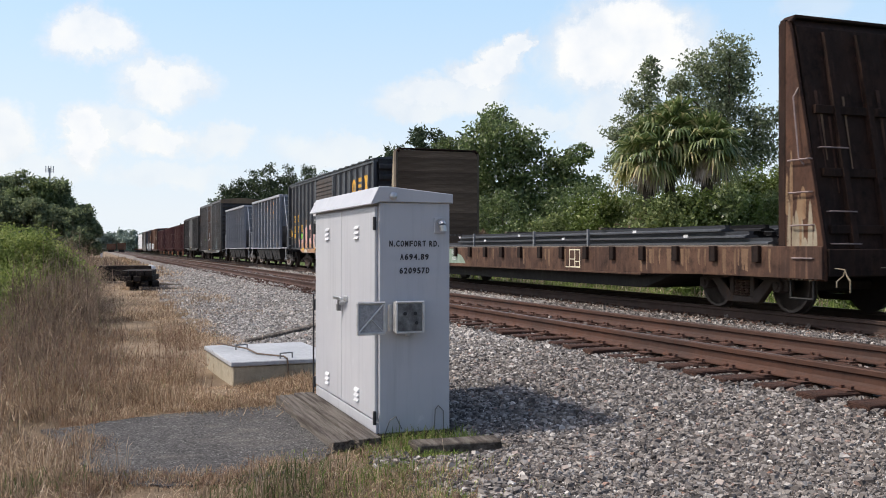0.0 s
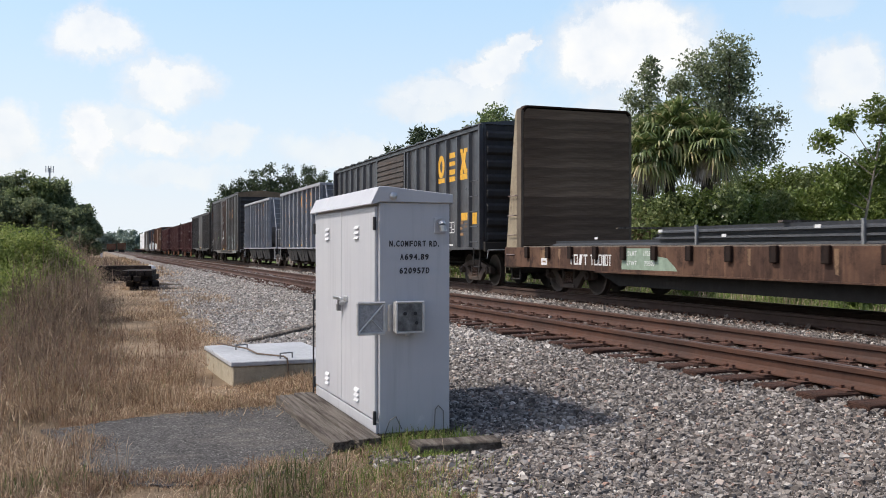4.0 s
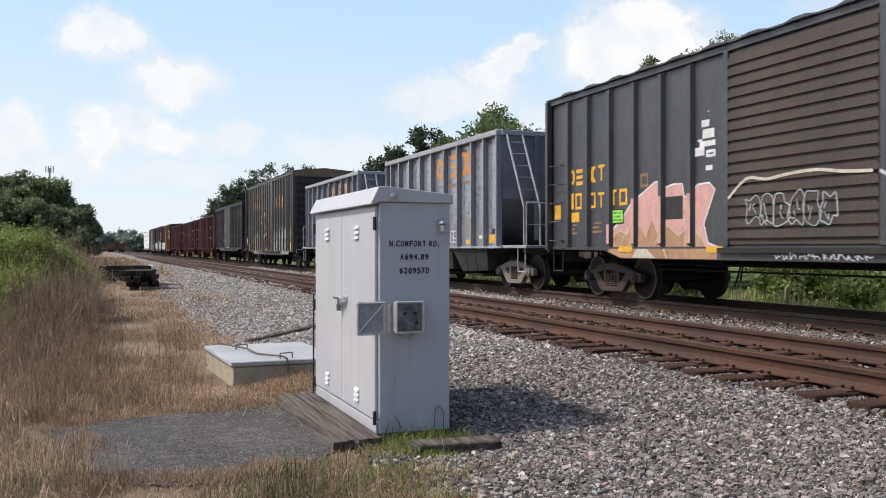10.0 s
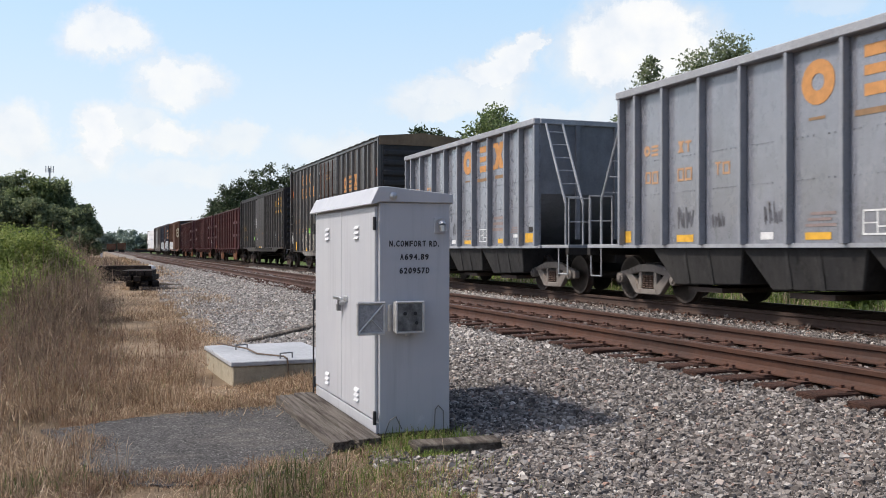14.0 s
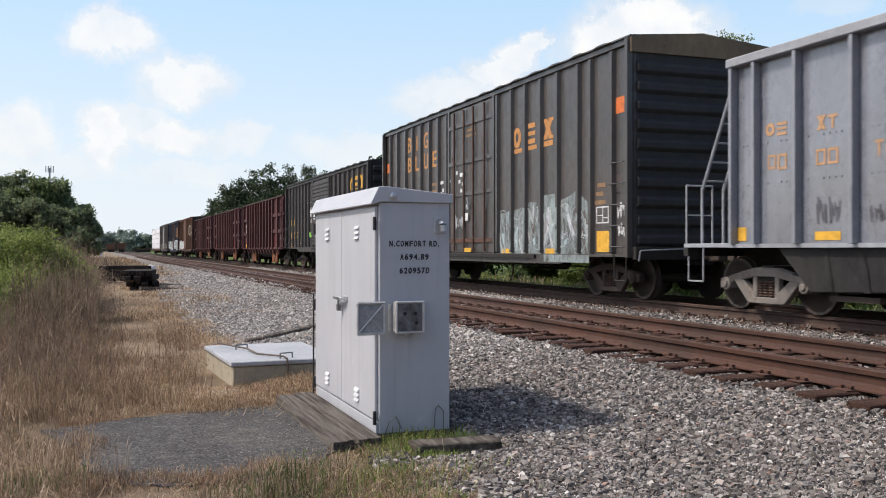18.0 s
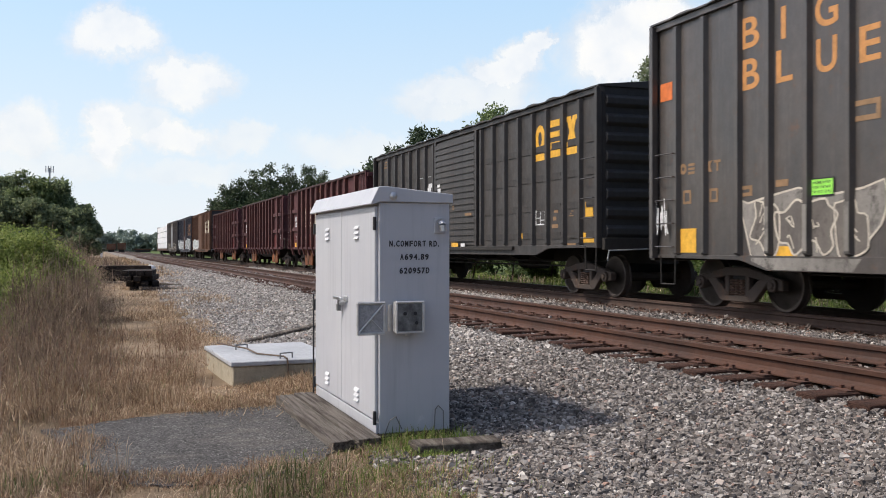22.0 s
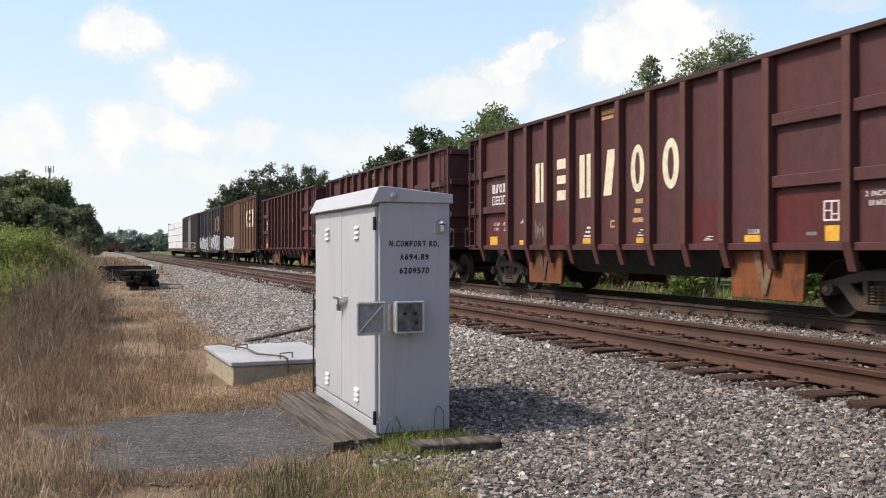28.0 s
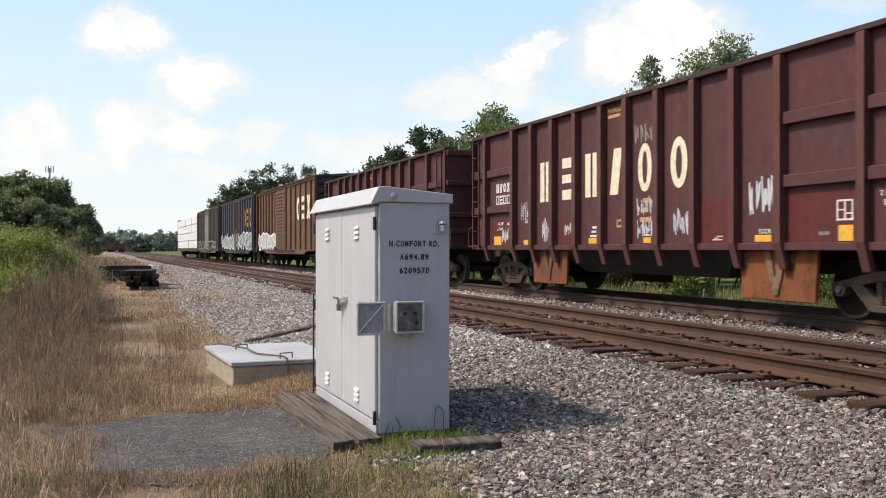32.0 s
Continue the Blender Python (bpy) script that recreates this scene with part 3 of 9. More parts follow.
# ---- signal cabinet ----
def text_mesh(body, size, mat, name):
    cu = bpy.data.curves.new(name, "FONT")
    cu.body, cu.size, cu.align_x, cu.extrude = body, size, "CENTER", 0.0
    cu.offset, cu.space_character = size * 0.017, 1.22
    ob = new(name, cu)
    dg = bpy.context.evaluated_depsgraph_get()
    me = bpy.data.meshes.new_from_object(ob.evaluated_get(dg))
    bpy.data.objects.remove(ob)
    me.materials.clear()
    me.materials.append(mat)
    return me


def cabinet():
    # local origin: near corner of the door side, at the base
    W, L, H = 0.56, 2.06, 1.73
    c = thing("signal_cabinet", pose(1.97, 6.65, -0.40), "light grey steel trackside signal cabinet with closed double doors", "signal cabinet")
    body = part("body", Shape().box(0.0, W, 0, L, 0.0, H), M_GREY, c, bevel=0.006)
    part("base_skirt", Shape().box(-0.022, 0.0, 0.02, L - 0.02, 0.0, 0.085), M_GREY, c, bevel=0.004)
    # roof: shallow, falling to the back, with a sloped lip over the doors
    part("roof", Shape().prism_y([(-0.075, H - 0.015), (-0.01, H + 0.115), (0.05, H + 0.118), (W + 0.02, H + 0.068), (W + 0.02, H - 0.005), (W, H + 0.001), (0.002, H + 0.001), (-0.06, H - 0.02)],
                                -0.022, L + 0.03), M_GREY, c, bevel=0.004)
    for y0, y1 in ((0.03, L / 2 - 0.004), (L / 2 + 0.004, L - 0.03)):
        d = part("door", Shape().box(-0.028, -0.001, y0, y1, 0.10, H - 0.03), M_GREY, c, bevel=0.005)
        yc = (y0 + y1) / 2
        for z in (0.17, H - 0.27):
            for k in range(3):
                zz = z + k * 0.04
                part("louvre", Shape().hull([(-0.028, yc - 0.065, zz), (-0.028, yc + 0.065, zz), (-0.028, yc + 0.065, zz + 0.026), (-0.028, yc - 0.065, zz + 0.026)],
                                            [(-0.046, yc - 0.058, zz), (-0.046, yc + 0.058, zz), (-0.034, yc + 0.058, zz + 0.02), (-0.034, yc - 0.058, zz + 0.02)]), M_LOUVRE, d)
    for y in (0.012, L - 0.012):
        for z in (0.12, 0.85, H - 0.16):
            part("hinge", Shape().rod((-0.034, y, z - 0.05), (-0.034, y, z + 0.05), 0.014, 8), M_BLACK, c, "dark steel hinge")
    hd = part("door_handle", Shape().rod((-0.028, 0.94, 0.93), (-0.07, 0.94, 0.93), 0.02, 8).box(-0.085, -0.062, 0.86, 1.12, 0.955, 0.98), M_STEEL, c, "steel swing handle", bevel=0.003)
    part("padlock", Shape().box(-0.075, -0.045, 0.985, 1.035, 0.86, 0.915).tube([(-0.06, 0.99, 0.91), (-0.06, 0.99, 0.945), (-0.06, 1.03, 0.945), (-0.06, 1.03, 0.91)], 0.006), M_GREYDARK, hd, "dull padlock")
    part("hasp", Shape().box(-0.045, -0.026, 0.82, 0.90, 0.945, 0.99), M_STEEL, hd, bevel=0.004)
    # lettering on the end wall
    for s, z, size, wid in (("N.COMFORT RD.", 1.40, 0.072, 0.405), ("A694.89", 1.30, 0.072, 0.235), ("620957D", 1.197, 0.072, 0.245)):
        units = [0.55 if ch in ". " else 1.0 for ch in s]
        u, x = wid / sum(units), 0.275 - wid / 2
        for ch, k in zip(s, units):
            if ch != " ":
                me = text_mesh(ch, size, M_INK, "letter")
                bm = bmesh.new()
                for k_, (u_, v_) in enumerate(((0, 0), (0.0028, 0.001), (-0.0028, -0.001))):
                    bm.from_mesh(me)
                    for q_ in list(bm.verts)[-len(me.vertices):]:
                        q_.co += Vector((u_, v_, 0.0003 * k_))
                bm.to_mesh(me)
                bm.free()
                xs = [v.co.x for v in me.vertices]
                o = part("letter", me, M_INK, body)
                fit = min(u * (0.30 if ch == "." else 0.80) / (max(xs) - min(xs)), 1.3)
                o.matrix_basis = Matrix.Translation((x + u * k / 2 - (max(xs) + min(xs)) / 2 * fit, -0.003, z)) @ Matrix.Rotation(radians(90), 4, "X") @ Matrix.Diagonal((fit, 0.84, 1, 1))
            x += u * k
    # meter box with its lid swung open
    mb = part("meter_box", Shape().box(0.10, 0.32, -0.09, -0.001, 0.755, 0.99), M_METER, c, "weathered aluminium junction box, open", bevel=0.012)
    part("inner_panel", Shape().box(0.115, 0.305, -0.094, -0.088, 0.77, 0.975), M_GLASS, mb)
    for dx, dz in ((0.17, 0.90), (0.25, 0.90), (0.26, 0.83)):
        part("socket", Shape().rod((dx, -0.10, dz), (dx, -0.092, dz), 0.014, 10), M_BLACK, mb)
    part("rim", Shape().tube([(0.105, -0.093, 0.76), (0.315, -0.093, 0.76), (0.315, -0.093, 0.985), (0.105, -0.093, 0.985), (0.105, -0.093, 0.76)], 0.010), M_RIM, mb)
    lid = part("lid", Shape().box(-0.205, 0.012, -0.115, -0.10, 0.755, 0.99), M_METER, mb, "open cast lid with a cross brace", bevel=0.004)
    part("lid_rim", Shape().tube([(-0.2, -0.12, 0.76), (0.005, -0.12, 0.76), (0.005, -0.12, 0.985), (-0.2, -0.12, 0.985), (-0.2, -0.12, 0.76)], 0.011).rod((-0.19, -0.12, 0.77), (0.0, -0.12, 0.98), 0.007).rod((0.0, -0.12, 0.77), (-0.1, -0.12, 0.87), 0.004), M_RIM, mb)
    part("lid_hinge", Shape().rod((0.05, -0.105, 0.78), (0.05, -0.105, 0.97), 0.014, 8), M_STEEL, mb)
    part("conduit_nub", Shape().rod((0.20, -0.05, 0.755), (0.20, -0.05, 0.73), 0.025, 10), M_STEEL, mb)
    # vent hood and round eye
    vh = part("vent_hood", Shape().box(0.43, 0.52, -0.012, -0.001, 1.50, 1.62), M_GREY, c, bevel=0.004)
    part("spout", Shape().tube([(0.475, -0.012, 1.585), (0.475, -0.05, 1.58), (0.478, -0.065, 1.56), (0.482, -0.068, 1.515)], 0.027, 10), M_STEEL, vh, "bright metal spout")
    part("roof_eye", Shape().turned([(-0.02, 0.012), (-0.012, 0.03), (0.0, 0.03)], 14), M_STEEL, c).matrix_basis = pose(0.10, -0.026, 1.775, 0, 0, 90)
    # loose wires by the base
    part("loose_wire", Shape().tube([(0.43, -0.015, 0.02), (0.435, -0.02, 0.16), (0.46, -0.02, 0.19), (0.50, -0.02, 0.15), (0.505, -0.015, 0.01)], 0.004), M_GREYDARK, c)
    part("loose_wire", Shape().tube([(0.04, -0.015, 0.0), (0.07, -0.03, 0.10), (0.12, -0.03, 0.13), (0.17, -0.02, 0.03)], 0.004), M_GREYDARK, c)
    part("cable_pipe", Shape().rod((-0.03, L + 0.05, -0.02), (-0.03, L + 0.05, 0.95), 0.008, 8), M_BLACK, c, "dark cable pipe")
    return c


M_LOUVRE = plain("louvre_paint", (0.62, 0.62, 0.64), 0.45)
M_RIM = plain("pale_cast_rim", (0.58, 0.58, 0.58), 0.4, 0.3)
M_METER = speckled("weathered_aluminium", [(0.3, (0.20, 0.20, 0.20)), (0.5, (0.40, 0.40, 0.41)), (0.8, (0.13, 0.125, 0.12))], 9.0, 0.45, 0.3)
cabinet()


M_WOODSTEP = speckled("worn_timber", [(0.3, (0.035, 0.03, 0.025)), (0.42, (0.12, 0.10, 0.088)), (0.56, (0.22, 0.195, 0.172)), (0.68, (0.28, 0.25, 0.225)), (0.8, (0.07, 0.058, 0.05))], 2.6, 0.9, 1.0, 0.03, 24, stretch=(13, 0.55, 13))


def timbers():
    rng = random.Random(2)
    dk = thing("timber_step", pose(1.56, 6.42, -0.375), "weathered grey timber step planks beside the cabinet", "timber step")
    for k, (a, b, y1) in enumerate(((0.0, 0.165, 2.2), (0.188, 0.365, 2.28))):
        s, q = Shape(), a
        while q < b - 0.01:
            w = min(rng.uniform(0.055, 0.12), b - q)
            u, h, e0, e1 = q + w - rng.uniform(0.002, 0.006), rng.uniform(-0.008, 0.004), rng.uniform(-0.02, 0.03), rng.uniform(-0.03, 0.02)
            s.hull([(q, e0, -0.10), (u, e0 + 0.01, -0.10), (u, e0 + 0.01, h), (q, e0, h - 0.003)], [(q - 0.01, y1 + e1, -0.12), (u - 0.008, y1 + e1, -0.12), (u - 0.008, y1 + e1, h + 0.003), (q - 0.01, y1 + e1, h)])
            q += w
        s.box(a + 0.004, b - 0.004, 0.03, y1 - 0.03, -0.11, -0.016)
        part("plank", s, M_WOODSTEP, dk, bevel=0.003)
    b = new("skid_timber", Shape().box(1.95, 2.56, 6.62, 8.75, -0.52, -0.402).mesh("skid_timber", M_TARTIE, 0.01))
    tagged(b, "dark creosoted timber skid under the cabinet", "timber")
    s = new("loose_timber", Shape().hull([(2.07, 6.10, -0.50), (2.07, 6.28, -0.50), (2.07, 6.28, -0.375), (2.07, 6.10, -0.38)],
                                         [(2.68, 6.00, -0.48), (2.69, 6.16, -0.48), (2.69, 6.16, -0.36), (2.68, 6.00, -0.37)]).mesh("loose_timber", M_WOOD, 0.012))
    tagged(s, "short weathered timber lying by the cabinet front", "timber")
    g = new("fallen_tie", Shape().hull([(2.1, 14.05, -0.5), (2.1, 14.22, -0.5), (2.1, 14.22, -0.38), (2.1, 14.05, -0.39)],
                                       [(3.9, 16.2, -0.46), (3.78, 16.34, -0.46), (3.78, 16.34, -0.315), (3.9, 16.2, -0.32)]).mesh("fallen_tie", M_WOOD, 0.015))
    tagged(g, "old split tie lying on the ballast slope", "railway tie")


timbers()


def vault():
    v = thing("cable_vault", pose(1.31, 9.72, -0.47, 0, 0, 2.5), "low concrete cable vault with a pale grey lid", "cable vault")
    part("wall", Shape().box(0.0, 1.15, 0.0, 1.75, 0.0, 0.235), M_CONC, v, bevel=0.01)
    part("lid", Shape().box(-0.025, 1.175, -0.025, 1.775, 0.237, 0.285), M_LID, v, "pale grey flat lid", bevel=0.008)
    part("lock_bar", Shape().tube([(0.10, 1.6, 0.33), (0.32, 0.95, 0.32), (0.36, 0.55, 0.30), (0.55, 0.1, 0.31), (0.56, -0.03, 0.30), (0.57, -0.05, 0.1), (0.60, -0.06, 0.0)], 0.010, 6), M_BAR, v, "rusty locking bar")
    part("lid_handle", Shape().tube([(0.52, 0.12, 0.285), (0.52, 0.12, 0.34), (0.66, 0.16, 0.34), (0.66, 0.16, 0.285)], 0.008, 6), M_GREYDARK, v)
    part("lid_handle", Shape().tube([(0.24, 1.15, 0.285), (0.24, 1.15, 0.34), (0.38, 1.2, 0.34), (0.38, 1.2, 0.285)], 0.008, 6), M_GREYDARK, v)


M_BAR = plain("rusty_bar", (0.12, 0.085, 0.06), 0.8)
vault()


def asphalt_pad():
    rng = random.Random(8)
    ring = []
    corners = [(-0.40, 7.95), (0.25, 8.25), (0.95, 8.45), (1.56, 8.50), (1.57, 7.4), (1.58, 6.42), (1.3, 6.02), (0.85, 5.75), (0.35, 5.85), (0.02, 6.15), (-0.15, 6.9)]
    for a, b in zip(corners, corners[1:] + corners[:1]):
        for k in range(8):
            t = k / 8
            ring.append((a[0] + (b[0] - a[0]) * t + rng.uniform(-0.035, 0.035), a[1] + (b[1] - a[1]) * t + rng.uniform(-0.035, 0.035)))
    ob = new("asphalt_pad", Shape().hull([(x, y, -0.50) for x, y in ring], [(x, y, -0.447) for x, y in ring]).mesh("asphalt_pad", M_ASPHALT))
    return tagged(ob, "worn grey asphalt pad with ragged edges", "pavement", kind="structure")


asphalt_pad()


# ---- train ----
HALF = 1.57          # half width over the side posts
M_WHEEL = worn("wheel_steel", (0.058, 0.043, 0.036), (0.040, 0.031, 0.027), (0.085, 0.05, 0.034), 0.3, 0.2, 0.75)
M_TREAD = plain("wheel_rim", (0.11, 0.09, 0.08), 0.45, 0.5)
M_FRAME = worn("truck_casting", (0.070, 0.052, 0.043), (0.045, 0.035, 0.030), (0.10, 0.058, 0.038), 0.35, 0.3, 0.8)
M_FRAMELIGHT = worn("dusty_casting", (0.23, 0.205, 0.185), (0.15, 0.132, 0.12), (0.11, 0.075, 0.055), 0.3, 0.4, 0.85)
M_SPRING = plain("spring_steel", (0.085, 0.050, 0.036), 0.75)
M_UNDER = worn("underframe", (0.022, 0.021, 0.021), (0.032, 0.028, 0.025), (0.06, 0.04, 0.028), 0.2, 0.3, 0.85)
M_DARKCAR = worn("charcoal_paint", (0.032, 0.036, 0.046), (0.058, 0.058, 0.062), (0.085, 0.052, 0.038), 0.16, 0.9, 0.36, 0.7)
M_DARKEND = worn("black_end_paint", (0.028, 0.028, 0.031), (0.04, 0.038, 0.037), (0.06, 0.04, 0.03), 0.1, 0.4, 0.6)
M_BROWNCAR = worn("faded_charcoal_paint", (0.032, 0.030, 0.030), (0.055, 0.048, 0.044), (0.078, 0.046, 0.033), 0.24, 0.9, 0.5, 0.42, coat=0.08, coat_rough=0.3)
M_BBCAR = worn("brownish_charcoal_paint", (0.044, 0.041, 0.041), (0.075, 0.063, 0.056), (0.12, 0.062, 0.038), 0.26, 0.95, 0.42, 0.5, coat=0.4, coat_rough=0.22)
M_TANBAND = worn("tan_roof_edge", (0.23, 0.165, 0.105), (0.15, 0.11, 0.075), (0.10, 0.065, 0.042), 0.2, 0.4, 0.7)
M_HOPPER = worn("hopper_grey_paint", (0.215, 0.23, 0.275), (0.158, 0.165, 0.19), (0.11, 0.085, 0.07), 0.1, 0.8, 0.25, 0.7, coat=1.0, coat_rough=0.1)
# Hopper paint again, lightened for the posts: their sunlit brightness put into colour.
M_HOPPOST = worn("hopper_post_sunlit", (0.27, 0.285, 0.325), (0.19, 0.20, 0.222), (0.12, 0.095, 0.08), 0.1, 0.8, 0.3, 0.6)
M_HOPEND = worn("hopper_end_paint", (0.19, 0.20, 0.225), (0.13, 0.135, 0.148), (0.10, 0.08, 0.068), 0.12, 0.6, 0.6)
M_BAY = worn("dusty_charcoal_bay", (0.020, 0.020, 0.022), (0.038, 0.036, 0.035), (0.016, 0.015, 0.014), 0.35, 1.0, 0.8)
M_HOPTRIM = worn("hopper_rail_paint", (0.34, 0.36, 0.40), (0.26, 0.27, 0.29), (0.15, 0.12, 0.1), 0.05, 0.3, 0.6)
M_MAROON = worn("maroon_paint", (0.082, 0.024, 0.027), (0.064, 0.027, 0.029), (0.05, 0.023, 0.019), 0.14, 0.7, 0.65)
M_MAROONDARK = worn("deep_red_patch", (0.095, 0.014, 0.014), (0.075, 0.018, 0.018), (0.06, 0.025, 0.02), 0.05, 0.3, 0.6)
M_MAROONLIGHT = worn("faded_maroon_post", (0.105, 0.036, 0.032), (0.08, 0.034, 0.031), (0.06, 0.027, 0.02), 0.1, 0.6, 0.65)
M_ORANGE = worn("orange_chute", (0.23, 0.070, 0.018), (0.12, 0.045, 0.02), (0.05, 0.03, 0.021), 0.42, 0.9, 0.8)
M_RUSTFLAT = worn("rusty_flatcar", (0.036, 0.017, 0.012), (0.125, 0.066, 0.040), (0.020, 0.011, 0.009), 0.5, 1.0, 0.85)
M_RUSTBULK = worn("rusty_bulkhead", (0.105, 0.047, 0.024), (0.036, 0.016, 0.011), (0.022, 0.011, 0.009), 0.5, 1.0, 0.85)
M_RUSTPALE = worn("pale_rusty_bulkhead", (0.31, 0.27, 0.20), (0.21, 0.165, 0.11), (0.09, 0.055, 0.035), 0.35, 0.8, 0.85)
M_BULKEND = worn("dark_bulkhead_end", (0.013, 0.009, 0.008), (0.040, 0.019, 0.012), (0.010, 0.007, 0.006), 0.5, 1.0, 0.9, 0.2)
def board_wood():
    """Grey weathered boards: grain along the board, each one a little lighter or darker."""
    m, n, l, b = material("bulkhead_boards", 0.9, 0.0, 0.2)
    g = noise_tex(n, l, coords(n, l, (0.3, 3, 2.6)), 2.6, 8, 0.72)
    c = ramp(n, l, g, [(0.3, (0.062, 0.043, 0.031)), (0.5, (0.105, 0.076, 0.056)), (0.72, (0.17, 0.128, 0.095))])
    info = n.new("ShaderNodeObjectInfo")
    c = mix(n, l, 1.0, c, ramp(n, l, info.outputs["Random"], [(0.0, (0.75, 0.73, 0.72)), (0.7, (1, 0.98, 0.96)), (1.0, (1.45, 1.42, 1.38))]), "MULTIPLY")
    l.new(c, b.inputs["Base Color"])
    bump(n, l, b, g, 0.5, 0.006)
    return m


M_BOARD = board_wood()
M_LOAD = worn("dark_steel_load", (0.014, 0.014, 0.016), (0.022, 0.022, 0.024), (0.04, 0.032, 0.028), 0.05, 0.2, 0.8, 0.2)
# Paler steel for every third length: highlight lines on the stack, as colour.
M_LOADLIGHT = plain("steel_highlight", (0.07, 0.075, 0.085), 0.45)
M_STREAK = worn("bleached_rust", (0.33, 0.235, 0.14), (0.13, 0.066, 0.034), (0.045, 0.022, 0.015), 0.5, 1.0, 0.85)
M_RUN = worn("bleached_run", (0.235, 0.155, 0.095), (0.11, 0.06, 0.036), (0.04, 0.022, 0.015), 0.4, 1.0, 0.9)
M_FLANGE = worn("brown_flange", (0.13, 0.105, 0.08), (0.08, 0.062, 0.048), (0.05, 0.035, 0.025), 0.3, 0.8, 0.9)
M_FAINT = plain("faded_stencil", (0.26, 0.20, 0.19), 0.6)
M_SMEAR = worn("dark_smear", (0.12, 0.125, 0.15), (0.09, 0.09, 0.10), (0.04, 0.04, 0.045), 0.6, 0.8, 0.6)
M_RUSTBOX = worn("rust_orange_paint", (0.15, 0.072, 0.040), (0.10, 0.055, 0.038), (0.06, 0.038, 0.028), 0.35, 0.7, 0.75)
M_BLUEBOX = worn("dark_blue_paint", (0.032, 0.038, 0.058), (0.055, 0.055, 0.065), (0.10, 0.06, 0.045), 0.15, 0.5, 0.6)
M_GREYBOX = worn("grey_brown_paint", (0.12, 0.105, 0.095), (0.085, 0.075, 0.07), (0.11, 0.065, 0.045), 0.25, 0.6, 0.7)
M_WRAP = worn("white_wrap", (0.72, 0.73, 0.75), (0.6, 0.62, 0.66), (0.45, 0.46, 0.5), 0.1, 0.3, 0.5)
M_YELLOW = plain("yellow_marking", (0.72, 0.40, 0.045), 0.55)
M_OCHRE = plain("ochre_marking", (0.55, 0.34, 0.09), 0.6)
M_PALEORANGE = plain("faded_orange_marking", (0.52, 0.25, 0.085), 0.6)
M_DIMORANGE = plain("dim_orange_marking", (0.26, 0.16, 0.085), 0.7)
M_CREAM = plain("cream_marking", (0.74, 0.69, 0.52), 0.6)
M_WHITE = plain("white_marking", (0.68, 0.69, 0.70), 0.6)
M_GRAF = plain("white_spray", (0.52, 0.54, 0.58), 0.7)
M_GRAFBLUE = worn("pale_blue_spray", (0.30, 0.36, 0.365), (0.15, 0.165, 0.17), (0.065, 0.058, 0.055), 0.62, 1.0, 0.7)
M_GRAFPALE = worn("pale_spray", (0.42, 0.46, 0.46), (0.27, 0.31, 0.32), (0.12, 0.12, 0.12), 0.35, 0.8, 0.7)
M_GRAFDARK = plain("dark_spray", (0.05, 0.06, 0.065), 0.7)
M_GRAFTAN = plain("tan_spray", (0.27, 0.235, 0.20), 0.7)
M_GRAFPINK = worn("pink_spray", (0.62, 0.36, 0.33), (0.50, 0.30, 0.27), (0.40, 0.22, 0.18), 0.2, 0.7, 0.7)
M_GRAFPEACH = worn("peach_spray", (0.46, 0.28, 0.17), (0.34, 0.20, 0.12), (0.25, 0.14, 0.09), 0.3, 0.8, 0.7)
M_GRAFCREAM = plain("cream_spray", (0.55, 0.50, 0.42), 0.7)
M_GRAFICE = plain("ice_blue_spray", (0.42, 0.55, 0.60), 0.7)
M_GRAFROSE = worn("rosy_pale_spray", (0.42, 0.38, 0.38), (0.25, 0.24, 0.25), (0.10, 0.09, 0.09), 0.4, 0.9, 0.7)
M_GRAFDUSK = worn("dusky_spray", (0.10, 0.09, 0.085), (0.15, 0.135, 0.12), (0.05, 0.045, 0.04), 0.4, 0.8, 0.7)
M_GRAFDUST = worn("dusty_grey_spray", (0.27, 0.255, 0.235), (0.17, 0.16, 0.147), (0.055, 0.05, 0.047), 0.5, 0.8, 0.7)
M_DOORBROWN = worn("browned_door_paint", (0.050, 0.042, 0.038), (0.075, 0.058, 0.048), (0.11, 0.060, 0.038), 0.3, 0.9, 0.55)
M_LIME = plain("lime_tag", (0.30, 0.75, 0.10), 0.5)
M_REDORANGE = plain("orange_red_tag", (0.65, 0.17, 0.045), 0.6)
M_PATCH = plain("grey_patch", (0.17, 0.18, 0.19), 0.7)
M_MINT = plain("mint_patch", (0.25, 0.33, 0.26), 0.7)
M_RUSTROD = worn("rusty_rod", (0.11, 0.055, 0.04), (0.07, 0.045, 0.038), (0.15, 0.07, 0.04), 0.4, 0.5, 0.8)
M_STAKE = plain("stake_steel", (0.20, 0.21, 0.22), 0.6)
M_GALV = plain("dull_galvanised", (0.42, 0.43, 0.45), 0.5, 0.4)
WHEELS, TRAIN = [], []


